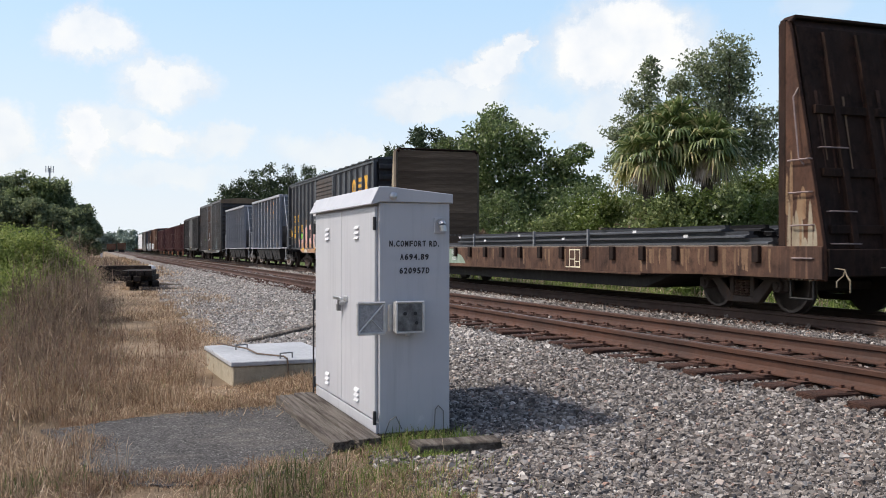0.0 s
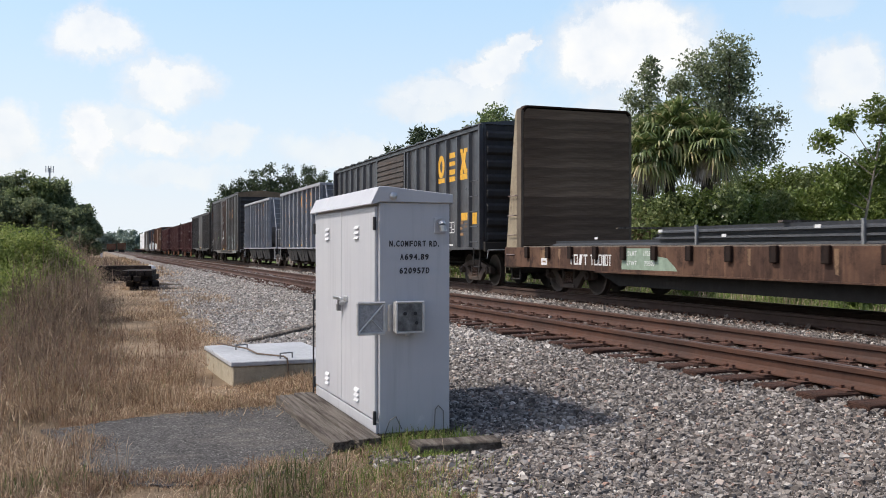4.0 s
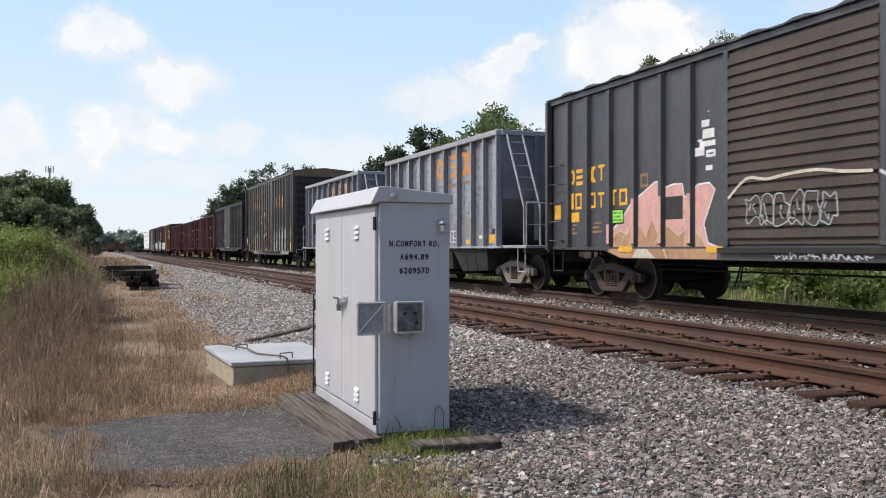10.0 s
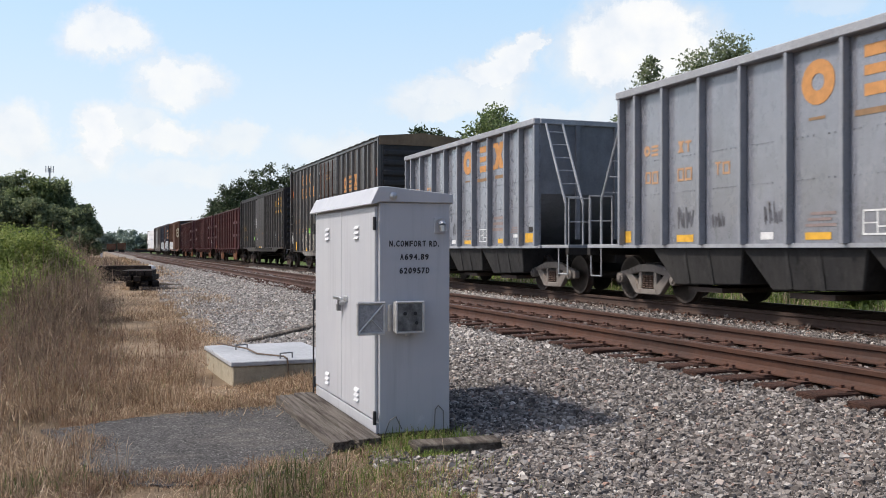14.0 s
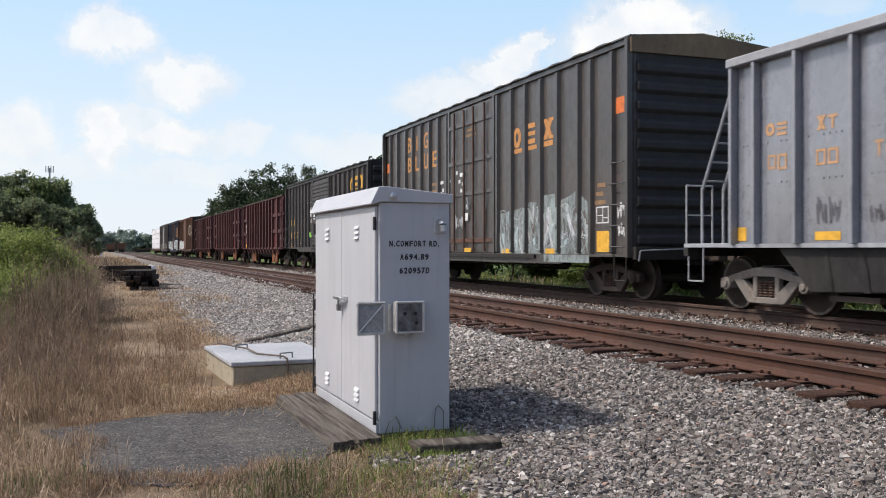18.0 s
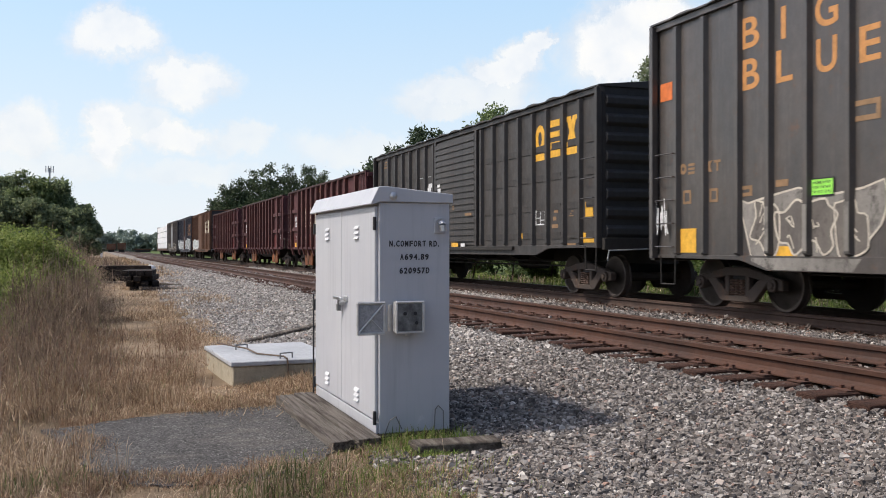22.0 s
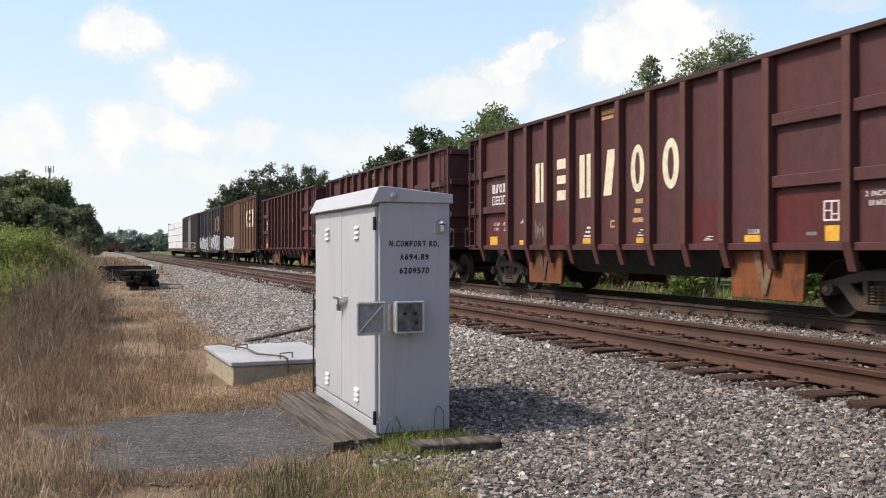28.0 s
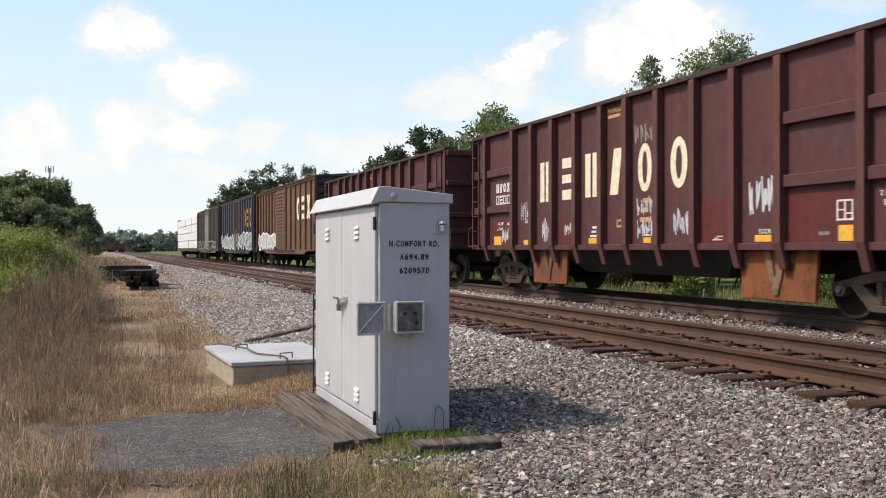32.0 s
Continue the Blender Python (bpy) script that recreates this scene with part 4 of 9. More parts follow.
def truck_meshes(frame_mat):
    sf = Shape()
    for s in (-1, 1):
        sf.prism_x([(s * 0.62, 0.60), (s * 1.02, 0.52), (s * 1.09, 0.50), (s * 1.09, 0.34), (s * 0.80, 0.34), (s * 0.78, 0.47), (s * 0.58, 0.50)], -0.06, 0.06)
        sf.prism_x([(s * 0.78, 0.50), (s * 0.56, 0.52), (s * 0.22, 0.26), (s * 0.28, 0.12), (s * 0.42, 0.14)], -0.055, 0.055)
        sf.prism_x([(s * 0.30, 0.58), (s * 0.20, 0.58), (s * 0.20, 0.22), (s * 0.30, 0.22)], -0.05, 0.05)
        sf.rod((-0.11, s * 0.89, 0.42), (0.02, s * 0.89, 0.42), 0.105, 12)
        sf.rod((-0.14, s * 0.89, 0.42), (-0.10, s * 0.89, 0.42), 0.06, 8)
    sf.prism_x([(-0.62, 0.48), (-0.62, 0.61), (-0.25, 0.69), (0.25, 0.69), (0.62, 0.61), (0.62, 0.48), (0.22, 0.55), (-0.22, 0.55)], -0.06, 0.06)
    sf.prism_x([(-0.33, 0.13), (0.33, 0.13), (0.28, 0.23), (-0.28, 0.23)], -0.07, 0.07)
    sp = Shape().turned([(0.235 + 0.0105 * i, (0.034, 0.048, 0.054, 0.048)[i % 4]) for i in range(25)], 8)
    sp.v = [(y, z, x) for x, y, z in sp.v]
    bol = Shape().box(-0.98, 0.98, -0.16, 0.16, 0.46, 0.72).box(-0.9, 0.9, -0.75, -0.6, 0.32, 0.42).box(-0.9, 0.9, 0.6, 0.75, 0.32, 0.42)
    return sf.mesh("side_frame", frame_mat, 0.012), sp.mesh("coil_spring", M_SPRING), bol.mesh("truck", M_UNDER, 0.01)


def wheelset_mesh():
    s = Shape()
    s.rod((-0.95, 0, 0), (0.95, 0, 0), 0.08, 10)
    for k in (-1, 1):
        g = GAUGE / 2
        s.turned([(k * (g - 0.055), 0.445), (k * (g - 0.025), 0.445), (k * (g - 0.02), 0.42), (k * (g + 0.07), 0.415), (k * (g + 0.07), 0.35),
                  (k * (g + 0.035), 0.33), (k * (g + 0.03), 0.16), (k * (g + 0.06), 0.13), (k * (g + 0.06), 0.09), (k * (g - 0.055), 0.09)], 28)
    k0 = len(s.f)
    for k in (-1, 1):
        g = GAUGE / 2
        s.turned([(k * (g + 0.0705), 0.414), (k * (g + 0.073), 0.412), (k * (g + 0.073), 0.372), (k * (g + 0.0705), 0.37)], 28)
        s.box(k * (g + 0.037) - 0.003, k * (g + 0.037) + 0.003, -0.012, 0.012, 0.18, 0.31)
    me = s.mesh("wheelset", M_WHEEL)
    me.materials.append(M_TREAD)
    for p in me.polygons:
        if p.index >= k0:
            p.material_index = 1
    return me


TRUCK_DARK, TRUCK_LIGHT, WHEELSET = truck_meshes(M_FRAME), truck_meshes(M_FRAMELIGHT), wheelset_mesh()
COUPLER = Shape().box(-0.07, 0.07, -0.35, 0.25, 0.78, 0.95).hull([(-0.14, -0.35, 0.74), (0.14, -0.35, 0.74), (0.14, -0.35, 1.0), (-0.14, -0.35, 1.0)],
                                                              [(-0.11, -0.62, 0.76), (0.06, -0.62, 0.76), (0.06, -0.62, 0.98), (-0.11, -0.62, 0.98)]).mesh("coupler", M_FRAME, 0.02)


def running_gear(car, L, inset, light=False, turn_side=None):
    sf, sp, bol = TRUCK_LIGHT if light else TRUCK_DARK
    for e in (-1, 1):
        t = part("truck", bol, M_UNDER, car)
        t.matrix_basis = pose(0, e * (L / 2 - inset), 0)
        for s in (-1, 1):
            o = part("side_frame", sf, M_FRAME, t, "dusty grey cast side frame" if light else "")
            o.matrix_basis = pose(s * 0.98, 0, 0, 0, 0, 0 if s < 0 else 180)
            for dy in (-0.12, 0.0, 0.12):
                o = part("coil_spring", sp, M_SPRING, t, "rusty coil spring")
                o.matrix_basis = pose(s * 1.0, dy, 0)
            o = part("wheelset", WHEELSET, M_WHEEL, t)
            o.matrix_basis = pose(0, s * 0.89, 0.42)
            WHEELS.append((o, s * 0.89))
        c = part("coupler", COUPLER, M_FRAME, car)
        c.matrix_basis = pose(0, e * (L / 2 + 0.02), 0, 0, 0, 0 if e < 0 else 180)


def mark(car, x, y0, y1, z0, z1, mat, kind="block", name="marking", label=""):
    """A painted shape on a side; y runs along the car."""
    s = Shape()
    if kind == "block":
        s.box(x - 0.003, x, y0, y1, z0, z1)
    elif kind == "ring":
        yc, zc, a, b = (y0 + y1) / 2, (z0 + z1) / 2, (y1 - y0) / 2, (z1 - z0) / 2
        n, t = 20, min(a, b) * 0.62
        for i in range(n):
            p, q = 2 * math.pi * i / n, 2 * math.pi * (i + 1) / n
            quad = [(yc + (a - (t if k else 0)) * math.cos(w), zc + (b - (t if k else 0)) * math.sin(w)) for w, k in ((p, 0), (q, 0), (q, 1), (p, 1))]
            s.prism_x(quad, x - 0.003, x)
    elif kind == "bands":
        h, w = z1 - z0, y1 - y0
        s.box(x - 0.003, x, y0, y1, z1 - h * 0.24, z1).box(x - 0.003, x, y0, y1, z0 + h * 0.40, z0 + h * 0.60).box(x - 0.003, x, y0, y1, z0, z0 + h * 0.24)
    elif kind == "pair":
        w = y1 - y0
        s.box(x - 0.003, x, y0, y0 + w * 0.42, z0, z1).box(x - 0.003, x, y1 - w * 0.42, y1, z0, z1)
    elif kind == "slant":
        w = y1 - y0
        s.prism_x([(y0 + w * 0.0, z1), (y0 + w * 0.65, z1), (y1, z0), (y1 - w * 0.65, z0)], x - 0.003, x)
    elif kind == "bowtie":
        w, h = y1 - y0, z1 - z0
        s.prism_x([(y0, z0), (y0 + w * 0.42, z0), (y0 + w * 0.62, z0 + h * 0.5), (y0 + w * 0.42, z1), (y0, z1), (y0, z1 - h * .16), (y0 + w * 0.12, z1 - h * .16), (y0 + w * 0.30, z0 + h * 0.5), (y0 + w * .12, z0 + h * .16), (y0, z0 + h * .16)], x - 0.003, x)
        s.prism_x([(y1, z0), (y1, z0 + h * .16), (y1 - w * .12, z0 + h * .16), (y1 - w * 0.30, z0 + h * 0.5), (y1 - w * .12, z1 - h * .16), (y1, z1 - h * .16), (y1, z1), (y1 - w * 0.42, z1), (y1 - w * 0.62, z0 + h * 0.5), (y1 - w * 0.42, z0)], x - 0.0034, x)
    elif kind == "frame":
        t = 0.025
        s.box(x - 0.003, x, y0, y1, z0, z0 + t).box(x - 0.003, x, y0, y1, z1 - t, z1).box(x - 0.003, x, y0, y0 + t, z0, z1).box(x - 0.003, x, y1 - t, y1, z0, z1)
        ym, zm = y0 + (y1 - y0) * 0.45, z0 + (z1 - z0) * 0.3
        s.box(x - 0.0028, x, ym, ym + t, z0 + t, z1 - t).box(x - 0.0028, x, y0 + t, ym, zm, zm + 0.02).box(x - 0.0028, x, ym + t, y1 - t, zm + 0.05, zm + 0.068)
    elif kind == "hollow":
        t = min(0.2 * (y1 - y0), 0.07)
        s.box(x - 0.003, x, y0, y1, z0, z0 + t).box(x - 0.003, x, y0, y1, z1 - t, z1).box(x - 0.003, x, y0, y0 + t, z0 + t, z1 - t).box(x - 0.003, x, y1 - t, y1, z0 + t, z1 - t)
    elif kind == "tee":
        w, t = y1 - y0, min(0.25 * (y1 - y0), 0.08)
        s.box(x - 0.003, x, y0, y1, z1 - t, z1).box(x - 0.003, x, y0 + w * 0.38, y0 + w * 0.62, z0, z1 - t)
    elif kind == "lines":
        h = (z1 - z0) / 5
        for k in range(3):
            s.box(x - 0.003, x, y0 + 0.08 * (k % 2), y1 - 0.05 * k, z0 + 2 * k * h, z0 + (2 * k + 1) * h)
    return part(name, s, mat, car, label)


def ribbon(s, x, p, w):
    """A painted line of one connected strip through the points (y, z)."""
    vs = []
    for i, (y, z) in enumerate(p):
        (a, b), (d, e) = p[max(i - 1, 0)], p[min(i + 1, len(p) - 1)]
        l = math.hypot(d - a, e - b) or 1
        ny, nz = -(e - b) / l * w / 2, (d - a) / l * w / 2
        vs += [(x - 0.0001 * i, y + ny, z + nz), (x - 0.0001 * i, y - ny, z - nz)]
    return s.add(vs, [(2 * i, 2 * i + 2, 2 * i + 3, 2 * i + 1) for i in range(len(p) - 1)])


def smooth_loop(p, closed=True):
    """A rounded line through the points (y, z)."""
    k, q = len(p), []
    for i in range(k if closed else k - 1):
        ids = [(i + d) % k if closed else min(max(i + d, 0), k - 1) for d in (-1, 0, 1, 2)]
        p0, p1, p2, p3 = (p[j] for j in ids)
        for t in (0.0, 0.33, 0.67):
            q.append(tuple(0.5 * (2 * b + (c - a) * t + (2 * a - 5 * b + 4 * c - d) * t * t + (3 * b - a - 3 * c + d) * t ** 3) for a, b, c, d in zip(p0, p1, p2, p3)))
    return q + [q[0] if closed else p[-1]]


def sprayed_shape(car, x, p, fill, edge=None, width=0.035, rounded=False, label="sprayed colour field"):
    """One sprayed outline with its filling."""
    q = smooth_loop(p) if rounded else list(p) + [p[0]]
    fld = part("spray_field", Shape().add([(x, a, b) for a, b in q[:-1]], [tuple(range(len(q) - 1))]), fill, car, label)
    if edge:
        part("spray_outline", ribbon(Shape(), x - 0.0012, q, width), edge, fld)
    return fld


def throwup(car, x, y0, y1, z0, z1, line, seed, n, fill=None, width=0.035, lean=0.0, inner=2):
    """A row of fat sprayed figures: lumpy outlines with a counter and loose strokes inside."""
    rng = random.Random(seed)
    cell = (y1 - y0) / n
    for k in range(n):
        yc, zc = y0 + cell * (k + 0.5), (z0 + z1) / 2 + rng.uniform(-0.04, 0.04) * (z1 - z0)
        a, b = cell * 0.56, (z1 - z0) * rng.uniform(0.42, 0.5)
        p = []
        for i in range(11):
            t = 2 * math.pi * (i + rng.uniform(-0.25, 0.25)) / 11
            r = rng.choice((0.62, 0.9, 1.0, 1.08))
            c, d = math.cos(t), math.sin(t)
            p.append((yc + a * r * math.copysign(abs(c) ** 0.7, c) + lean * d * b, zc + b * r * math.copysign(abs(d) ** 0.7, d)))
        q = smooth_loop(p)
        o = part("spray_paint", ribbon(Shape(), x - 0.0014, q, width * rng.uniform(0.8, 1.2)), line, car, "sprayed figure")
        if fill:
            part("spray_fill", Shape().add([(x, u, v) for u, v in q[:-1]], [tuple(range(len(q) - 1))]), fill, o)
        st = Shape()
        for i in range(inner):
            u, v = yc + a * rng.uniform(-0.45, 0.45), zc + b * rng.uniform(-0.5, 0.5)
            w = [(u, v), (u + a * rng.uniform(-0.4, 0.4), v + b * rng.uniform(-0.5, 0.5)), (u + a * rng.uniform(-0.5, 0.5), v + b * rng.uniform(-0.7, 0.2))]
            ribbon(st, x - 0.003 - 0.001 * i, smooth_loop(w, False), width * 0.8)
        part("spray_stroke", st, line, o)


def scribble(car, x, y0, y1, z0, z1, mat, seed, n, width=0.018):
    """A quick tag: upright zigzag figures joined in one hand."""
    rng = random.Random(seed)
    s, cell = Shape(), (y1 - y0) / n
    for k in range(n):
        a = y1 - cell * k
        p = [(a - cell * rng.uniform(0.0, 0.3), z0 + (z1 - z0) * rng.uniform(0.6, 1.0)), (a - cell * rng.uniform(0.1, 0.5), z0 + (z1 - z0) * rng.uniform(0, 0.2)), (a - cell * rng.uniform(0.3, 0.7), z0 + (z1 - z0) * rng.uniform(0.5, 0.9)),
             (a - cell * rng.uniform(0.5, 0.9), z0 + (z1 - z0) * rng.uniform(0.2, 0.5)), (a - cell * rng.uniform(0.7, 1.1), z0 + (z1 - z0) * rng.uniform(0.0, 0.8))]
        ribbon(s, x - 0.002 * (k % 3), smooth_loop(p, False), width * rng.uniform(0.8, 1.3))
    return part("spray_paint", s, mat, car, "sprayed scrawl")


def lettering(car, x, far_y, z, height, width, text, mat, name="lettering"):
    """Stencilled words on a side, read from the far end to the near end."""
    me = text_mesh(text, height / 0.72, mat, name)
    xs = [v.co.x for v in me.vertices]
    o = part(name, me, mat, car)
    k = width / (max(xs) - min(xs))
    o.matrix_basis = Matrix(((0, 0, -1, x), (-k, 0, 0, far_y + min(xs) * k), (0, 1, 0, z), (0, 0, 0, 1)))
    return o


def notice(car, x, y0, y1, z0, z1):
    """A lime repair notice with a black border and three printed lines."""
    card = part("paper_notice", Shape().box(x - 0.003, x, y0, y1, z0, z1), M_BLACK, car, "lime paper notice with a black border")
    part("notice_face", Shape().box(x - 0.005, x - 0.0032, y0 + 0.018, y1 - 0.018, z0 + 0.018, z1 - 0.018), M_LIME, card)
    w, h = y1 - y0, z1 - z0
    for k, text in enumerate(("HOME SHOP", "FOR REPAIR", "DO NOT LOAD")):
        lettering(card, x - 0.0062, y1 - w * 0.13, z0 + h * (0.68 - 0.25 * k), h * 0.14, w * 0.74, text, M_BLACK)


def ladder(car, x, y, z0, z1, n, mat, w=0.42, rails=True, axis="y"):
    s = Shape()
    if axis == "y":
        if rails:
            s.box(x - 0.05, x - 0.02, y - w / 2 - 0.02, y - w / 2 + 0.01, z0, z1).box(x - 0.05, x - 0.02, y + w / 2 - 0.01, y + w / 2 + 0.02, z0, z1)
        lad = part("ladder", s.box(x - 0.02, x + 0.03, y - w / 2, y - w / 2 + 0.02, z0, z0 + 0.04), mat, car)
        r = Shape().tube([(x + 0.02, y - w / 2, 0), (x - 0.06, y - w / 2, 0), (x - 0.06, y + w / 2, 0), (x + 0.02, y + w / 2, 0)], 0.012).mesh("rung", mat)
    for k in range(n):
        o = part("rung", r, mat, lad)
        o.matrix_basis = pose(0, 0, z0 + 0.06 + (z1 - z0 - 0.12) * k / (n - 1))
    return lad


def end_wall(car, y, e, z0, z1, mat, ribs):
    w = part("end_wall", Shape().box(-HALF + 0.06, HALF - 0.06, min(y, y - e * 0.06), max(y, y - e * 0.06), z0, z1), mat, car)
    h = (z1 - z0 - 0.2) / ribs
    rib = Shape().prism_x([(y, -h * 0.36), (y + e * 0.07, -h * 0.16), (y + e * 0.07, h * 0.16), (y, h * 0.36)], -HALF + 0.14, HALF - 0.14).mesh("end_rib", mat, 0.01)
    for k in range(ribs):
        part("end_rib", rib, mat, w).matrix_basis = pose(0, 0, z0 + 0.1 + (k + 0.5) * h)
    return w


def boxcar(label, y0, y1, z0, eave, peak, mat, endmat, door, posts, corr=True, roofmat=None, ribs=8, stubs=False, doormat=None, postmat=None, light=False, band=None, inset=1.75):
    """y0, y1: ends along the line at the start; door: (from, to) measured from the near end."""
    L = y1 - y0
    c = thing("boxcar", pose(FAR, (y0 + y1) / 2, 0), label, "boxcar", "cars of the freight train")
    TRAIN.append((c, (y0 + y1) / 2))
    n, f = -L / 2, L / 2
    X = HALF - 0.085
    d0, d1 = n + door[0], n + door[1]
    zs = z0 + 0.22
    for s in (-1, 1):
        part("side_wall", Shape().box(min(s * X, s * (X - 0.05)), max(s * X, s * (X - 0.05)), n, f, zs, eave - 0.05), mat, c)
        part("side_sill", Shape().prism_x([(n, zs), (f, zs), (f, z0 + 0.17), (f - 2.3, z0 + 0.15), (f - 2.9, z0), (n + 2.9, z0), (n + 2.3, z0 + 0.15), (n, z0 + 0.17)], s * (X + 0.012) - 0.02, s * (X + 0.012) + 0.02), mat, c, bevel=0.006)
        part("top_chord", Shape().box(s * (X + 0.02) - 0.045, s * (X + 0.02) + 0.045, n - 0.01, f + 0.01, eave - 0.11, eave), mat, c, bevel=0.008)
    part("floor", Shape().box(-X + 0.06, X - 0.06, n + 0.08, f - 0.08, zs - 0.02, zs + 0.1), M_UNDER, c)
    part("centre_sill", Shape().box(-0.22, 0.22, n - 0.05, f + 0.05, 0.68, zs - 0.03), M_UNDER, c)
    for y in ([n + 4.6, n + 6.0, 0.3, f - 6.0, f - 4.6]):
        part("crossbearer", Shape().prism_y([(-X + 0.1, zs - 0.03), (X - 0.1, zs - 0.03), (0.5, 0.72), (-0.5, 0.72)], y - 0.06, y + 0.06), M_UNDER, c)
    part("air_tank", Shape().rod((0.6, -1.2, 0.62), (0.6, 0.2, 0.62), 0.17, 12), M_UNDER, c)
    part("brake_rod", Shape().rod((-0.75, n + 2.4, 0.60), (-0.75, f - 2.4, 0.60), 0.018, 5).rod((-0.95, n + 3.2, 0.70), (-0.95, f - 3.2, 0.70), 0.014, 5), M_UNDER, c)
    roof = part("roof", Shape().prism_y([(-HALF - 0.02, eave + 0.002), (-HALF - 0.02, eave + 0.03), (0, peak), (HALF + 0.02, eave + 0.03), (HALF + 0.02, eave + 0.002)], n - 0.03, f + 0.03), roofmat or mat, c)
    wave = 0.010 if band else 0.026
    low, high = [(-HALF - 0.04, eave + 0.02), (0, peak - 0.01), (HALF + 0.04, eave + 0.02), (HALF + 0.04, eave + 0.005), (-HALF - 0.04, eave + 0.005)], [(-HALF - 0.05, eave + 0.03 + wave), (0, peak + wave), (HALF + 0.05, eave + 0.03 + wave), (HALF + 0.05, eave + 0.01), (-HALF - 0.05, eave + 0.01)]
    rib = Shape()
    for d0_, d1_, p0_, p1_ in ((-0.33, -0.12, low, high), (-0.12, 0.12, high, high), (0.12, 0.33, high, low)):
        rib.hull([(a, d0_, b) for a, b in p0_], [(a, d1_, b) for a, b in p1_])
    rib = rib.mesh("roof_rib", roofmat or mat)
    k = int(L / 0.95)
    for i in range(1, k):
        part("roof_rib", rib, roofmat or mat, roof).matrix_basis = pose(0, n + L * i / k, 0)
    end_wall(c, n, -1, z0 + 0.2, eave - (0.28 if band else 0.0), endmat, ribs)
    end_wall(c, f, 1, z0 + 0.2, eave - (0.28 if band else 0.0), endmat, ribs)
    for y, e in ((n, -1), (f, 1)):
        if band:
            part("roof_fascia", Shape().prism_y([(-HALF, eave - 0.28), (HALF, eave - 0.28), (HALF, eave), (0, peak), (-HALF, eave)], min(y, y + e * 0.05), max(y, y + e * 0.05)), band, c, "tan painted roof end")
        else:
            part("gable", Shape().prism_y([(-HALF + 0.02, eave - 0.001), (HALF - 0.02, eave - 0.001), (0, peak - 0.003)], min(y, y + e * 0.02), max(y, y + e * 0.02)), endmat, c)
        part("end_sill", Shape().box(-HALF + 0.05, HALF - 0.05, min(y, y + e * 0.12), max(y, y + e * 0.12), z0 + 0.12, z0 + 0.36), M_UNDER, c, bevel=0.01)
        for s in (-1, 1):
            part("corner_post", Shape().box(s * HALF - 0.06, s * HALF + 0.06 - 0.06 * (s + 1) - 0.0, min(y, y - e * 0.1), max(y, y - e * 0.1), z0 + 0.16, eave - 0.02) if s < 0 else
                 Shape().box(HALF - 0.06, HALF, min(y, y - e * 0.1), max(y, y - e * 0.1), z0 + 0.16, eave - 0.02), postmat or mat, c, bevel=0.008)
    post = Shape().hull([(-X, -0.075, zs), (-X, 0.075, zs), (-HALF, 0.045, zs + 0.04), (-HALF, -0.045, zs + 0.04)],
                        [(-X, -0.075, eave - 0.11), (-X, 0.075, eave - 0.11), (-HALF, 0.045, eave - 0.14), (-HALF, -0.045, eave - 0.14)]).mesh("side_post", postmat or mat)
    stub = Shape().hull([(-X, -0.22, -0.07), (-X, 0.22, -0.07), (-X, 0.2, 0.07), (-X, -0.2, 0.07)], [(-X - 0.018, -0.22, -0.07), (-X - 0.018, 0.22, -0.07), (-X - 0.03, 0.2, 0.07), (-X - 0.03, -0.2, 0.07)]).mesh("side_rail_stub", mat)
    if len(posts) == 2:
        ys = [n + (d0 - 0.18 - n) * (i + 1) / (posts[0]) for i in range(posts[0])] + [d1 + 0.18 + (f - d1 - 0.18) * i / posts[1] for i in range(posts[1])]
    else:
        ys = [n + q for q in posts]
    for s in (-1, 1):
        for y in ys:
            part("side_post", post, mat, c).matrix_basis = pose(0, y, 0, 0, 0, 0) if s < 0 else pose(0, y, 0, 0, 0, 180)
    if stubs:
        allp = sorted(ys + [n, f])
        for a, b in zip(allp, allp[1:]):
            if b - a < 1.7:
                for z in (1.27, 1.89, 2.54, 3.19) if b < d0 + 0.2 else (1.33, 2.08, 3.2):
                    part("side_rail_stub", stub, mat, c).matrix_basis = pose(0, (a + b) / 2, z)
    # door
    for s in (-1, 1):
        sh = Shape().box(min(s * X, s * (X + 0.05)), max(s * X, s * (X + 0.05)), d0, d1, zs + 0.03, eave - 0.16)
        d = part("door", sh, doormat or mat, c, "ribbed sliding door" if corr else "plug door with lock rods")
        if corr:
            k = 17
            h = (eave - 0.30 - zs) / k
            rb = Shape().prism_x([(d0 + 0.06, -h * 0.36), (d1 - 0.06, -h * 0.36), (d1 - 0.06, h * 0.1), (d1 - 0.1, h * 0.36), (d0 + 0.1, h * 0.36), (d0 + 0.06, h * 0.1)], -X - 0.085, -X - 0.048).mesh("door_rib", doormat or mat)
            if s < 0:
                for i in range(k):
                    part("door_rib", rb, mat, d).matrix_basis = pose(0, 0, zs + 0.1 + h * (i + 0.5))
        for y in (d0, d1):
            part("door_post", Shape().box(min(s * X, s * (X + 0.08)), max(s * X, s * (X + 0.08)), y - 0.06, y + 0.06, zs, eave - 0.1), postmat or mat, d, bevel=0.008)
        part("door_track", Shape().box(min(s * X, s * (X + 0.09)), max(s * X, s * (X + 0.09)), d0 - 2.3, d1 + 0.2, z0 + 0.12, z0 + 0.2), M_UNDER, d)
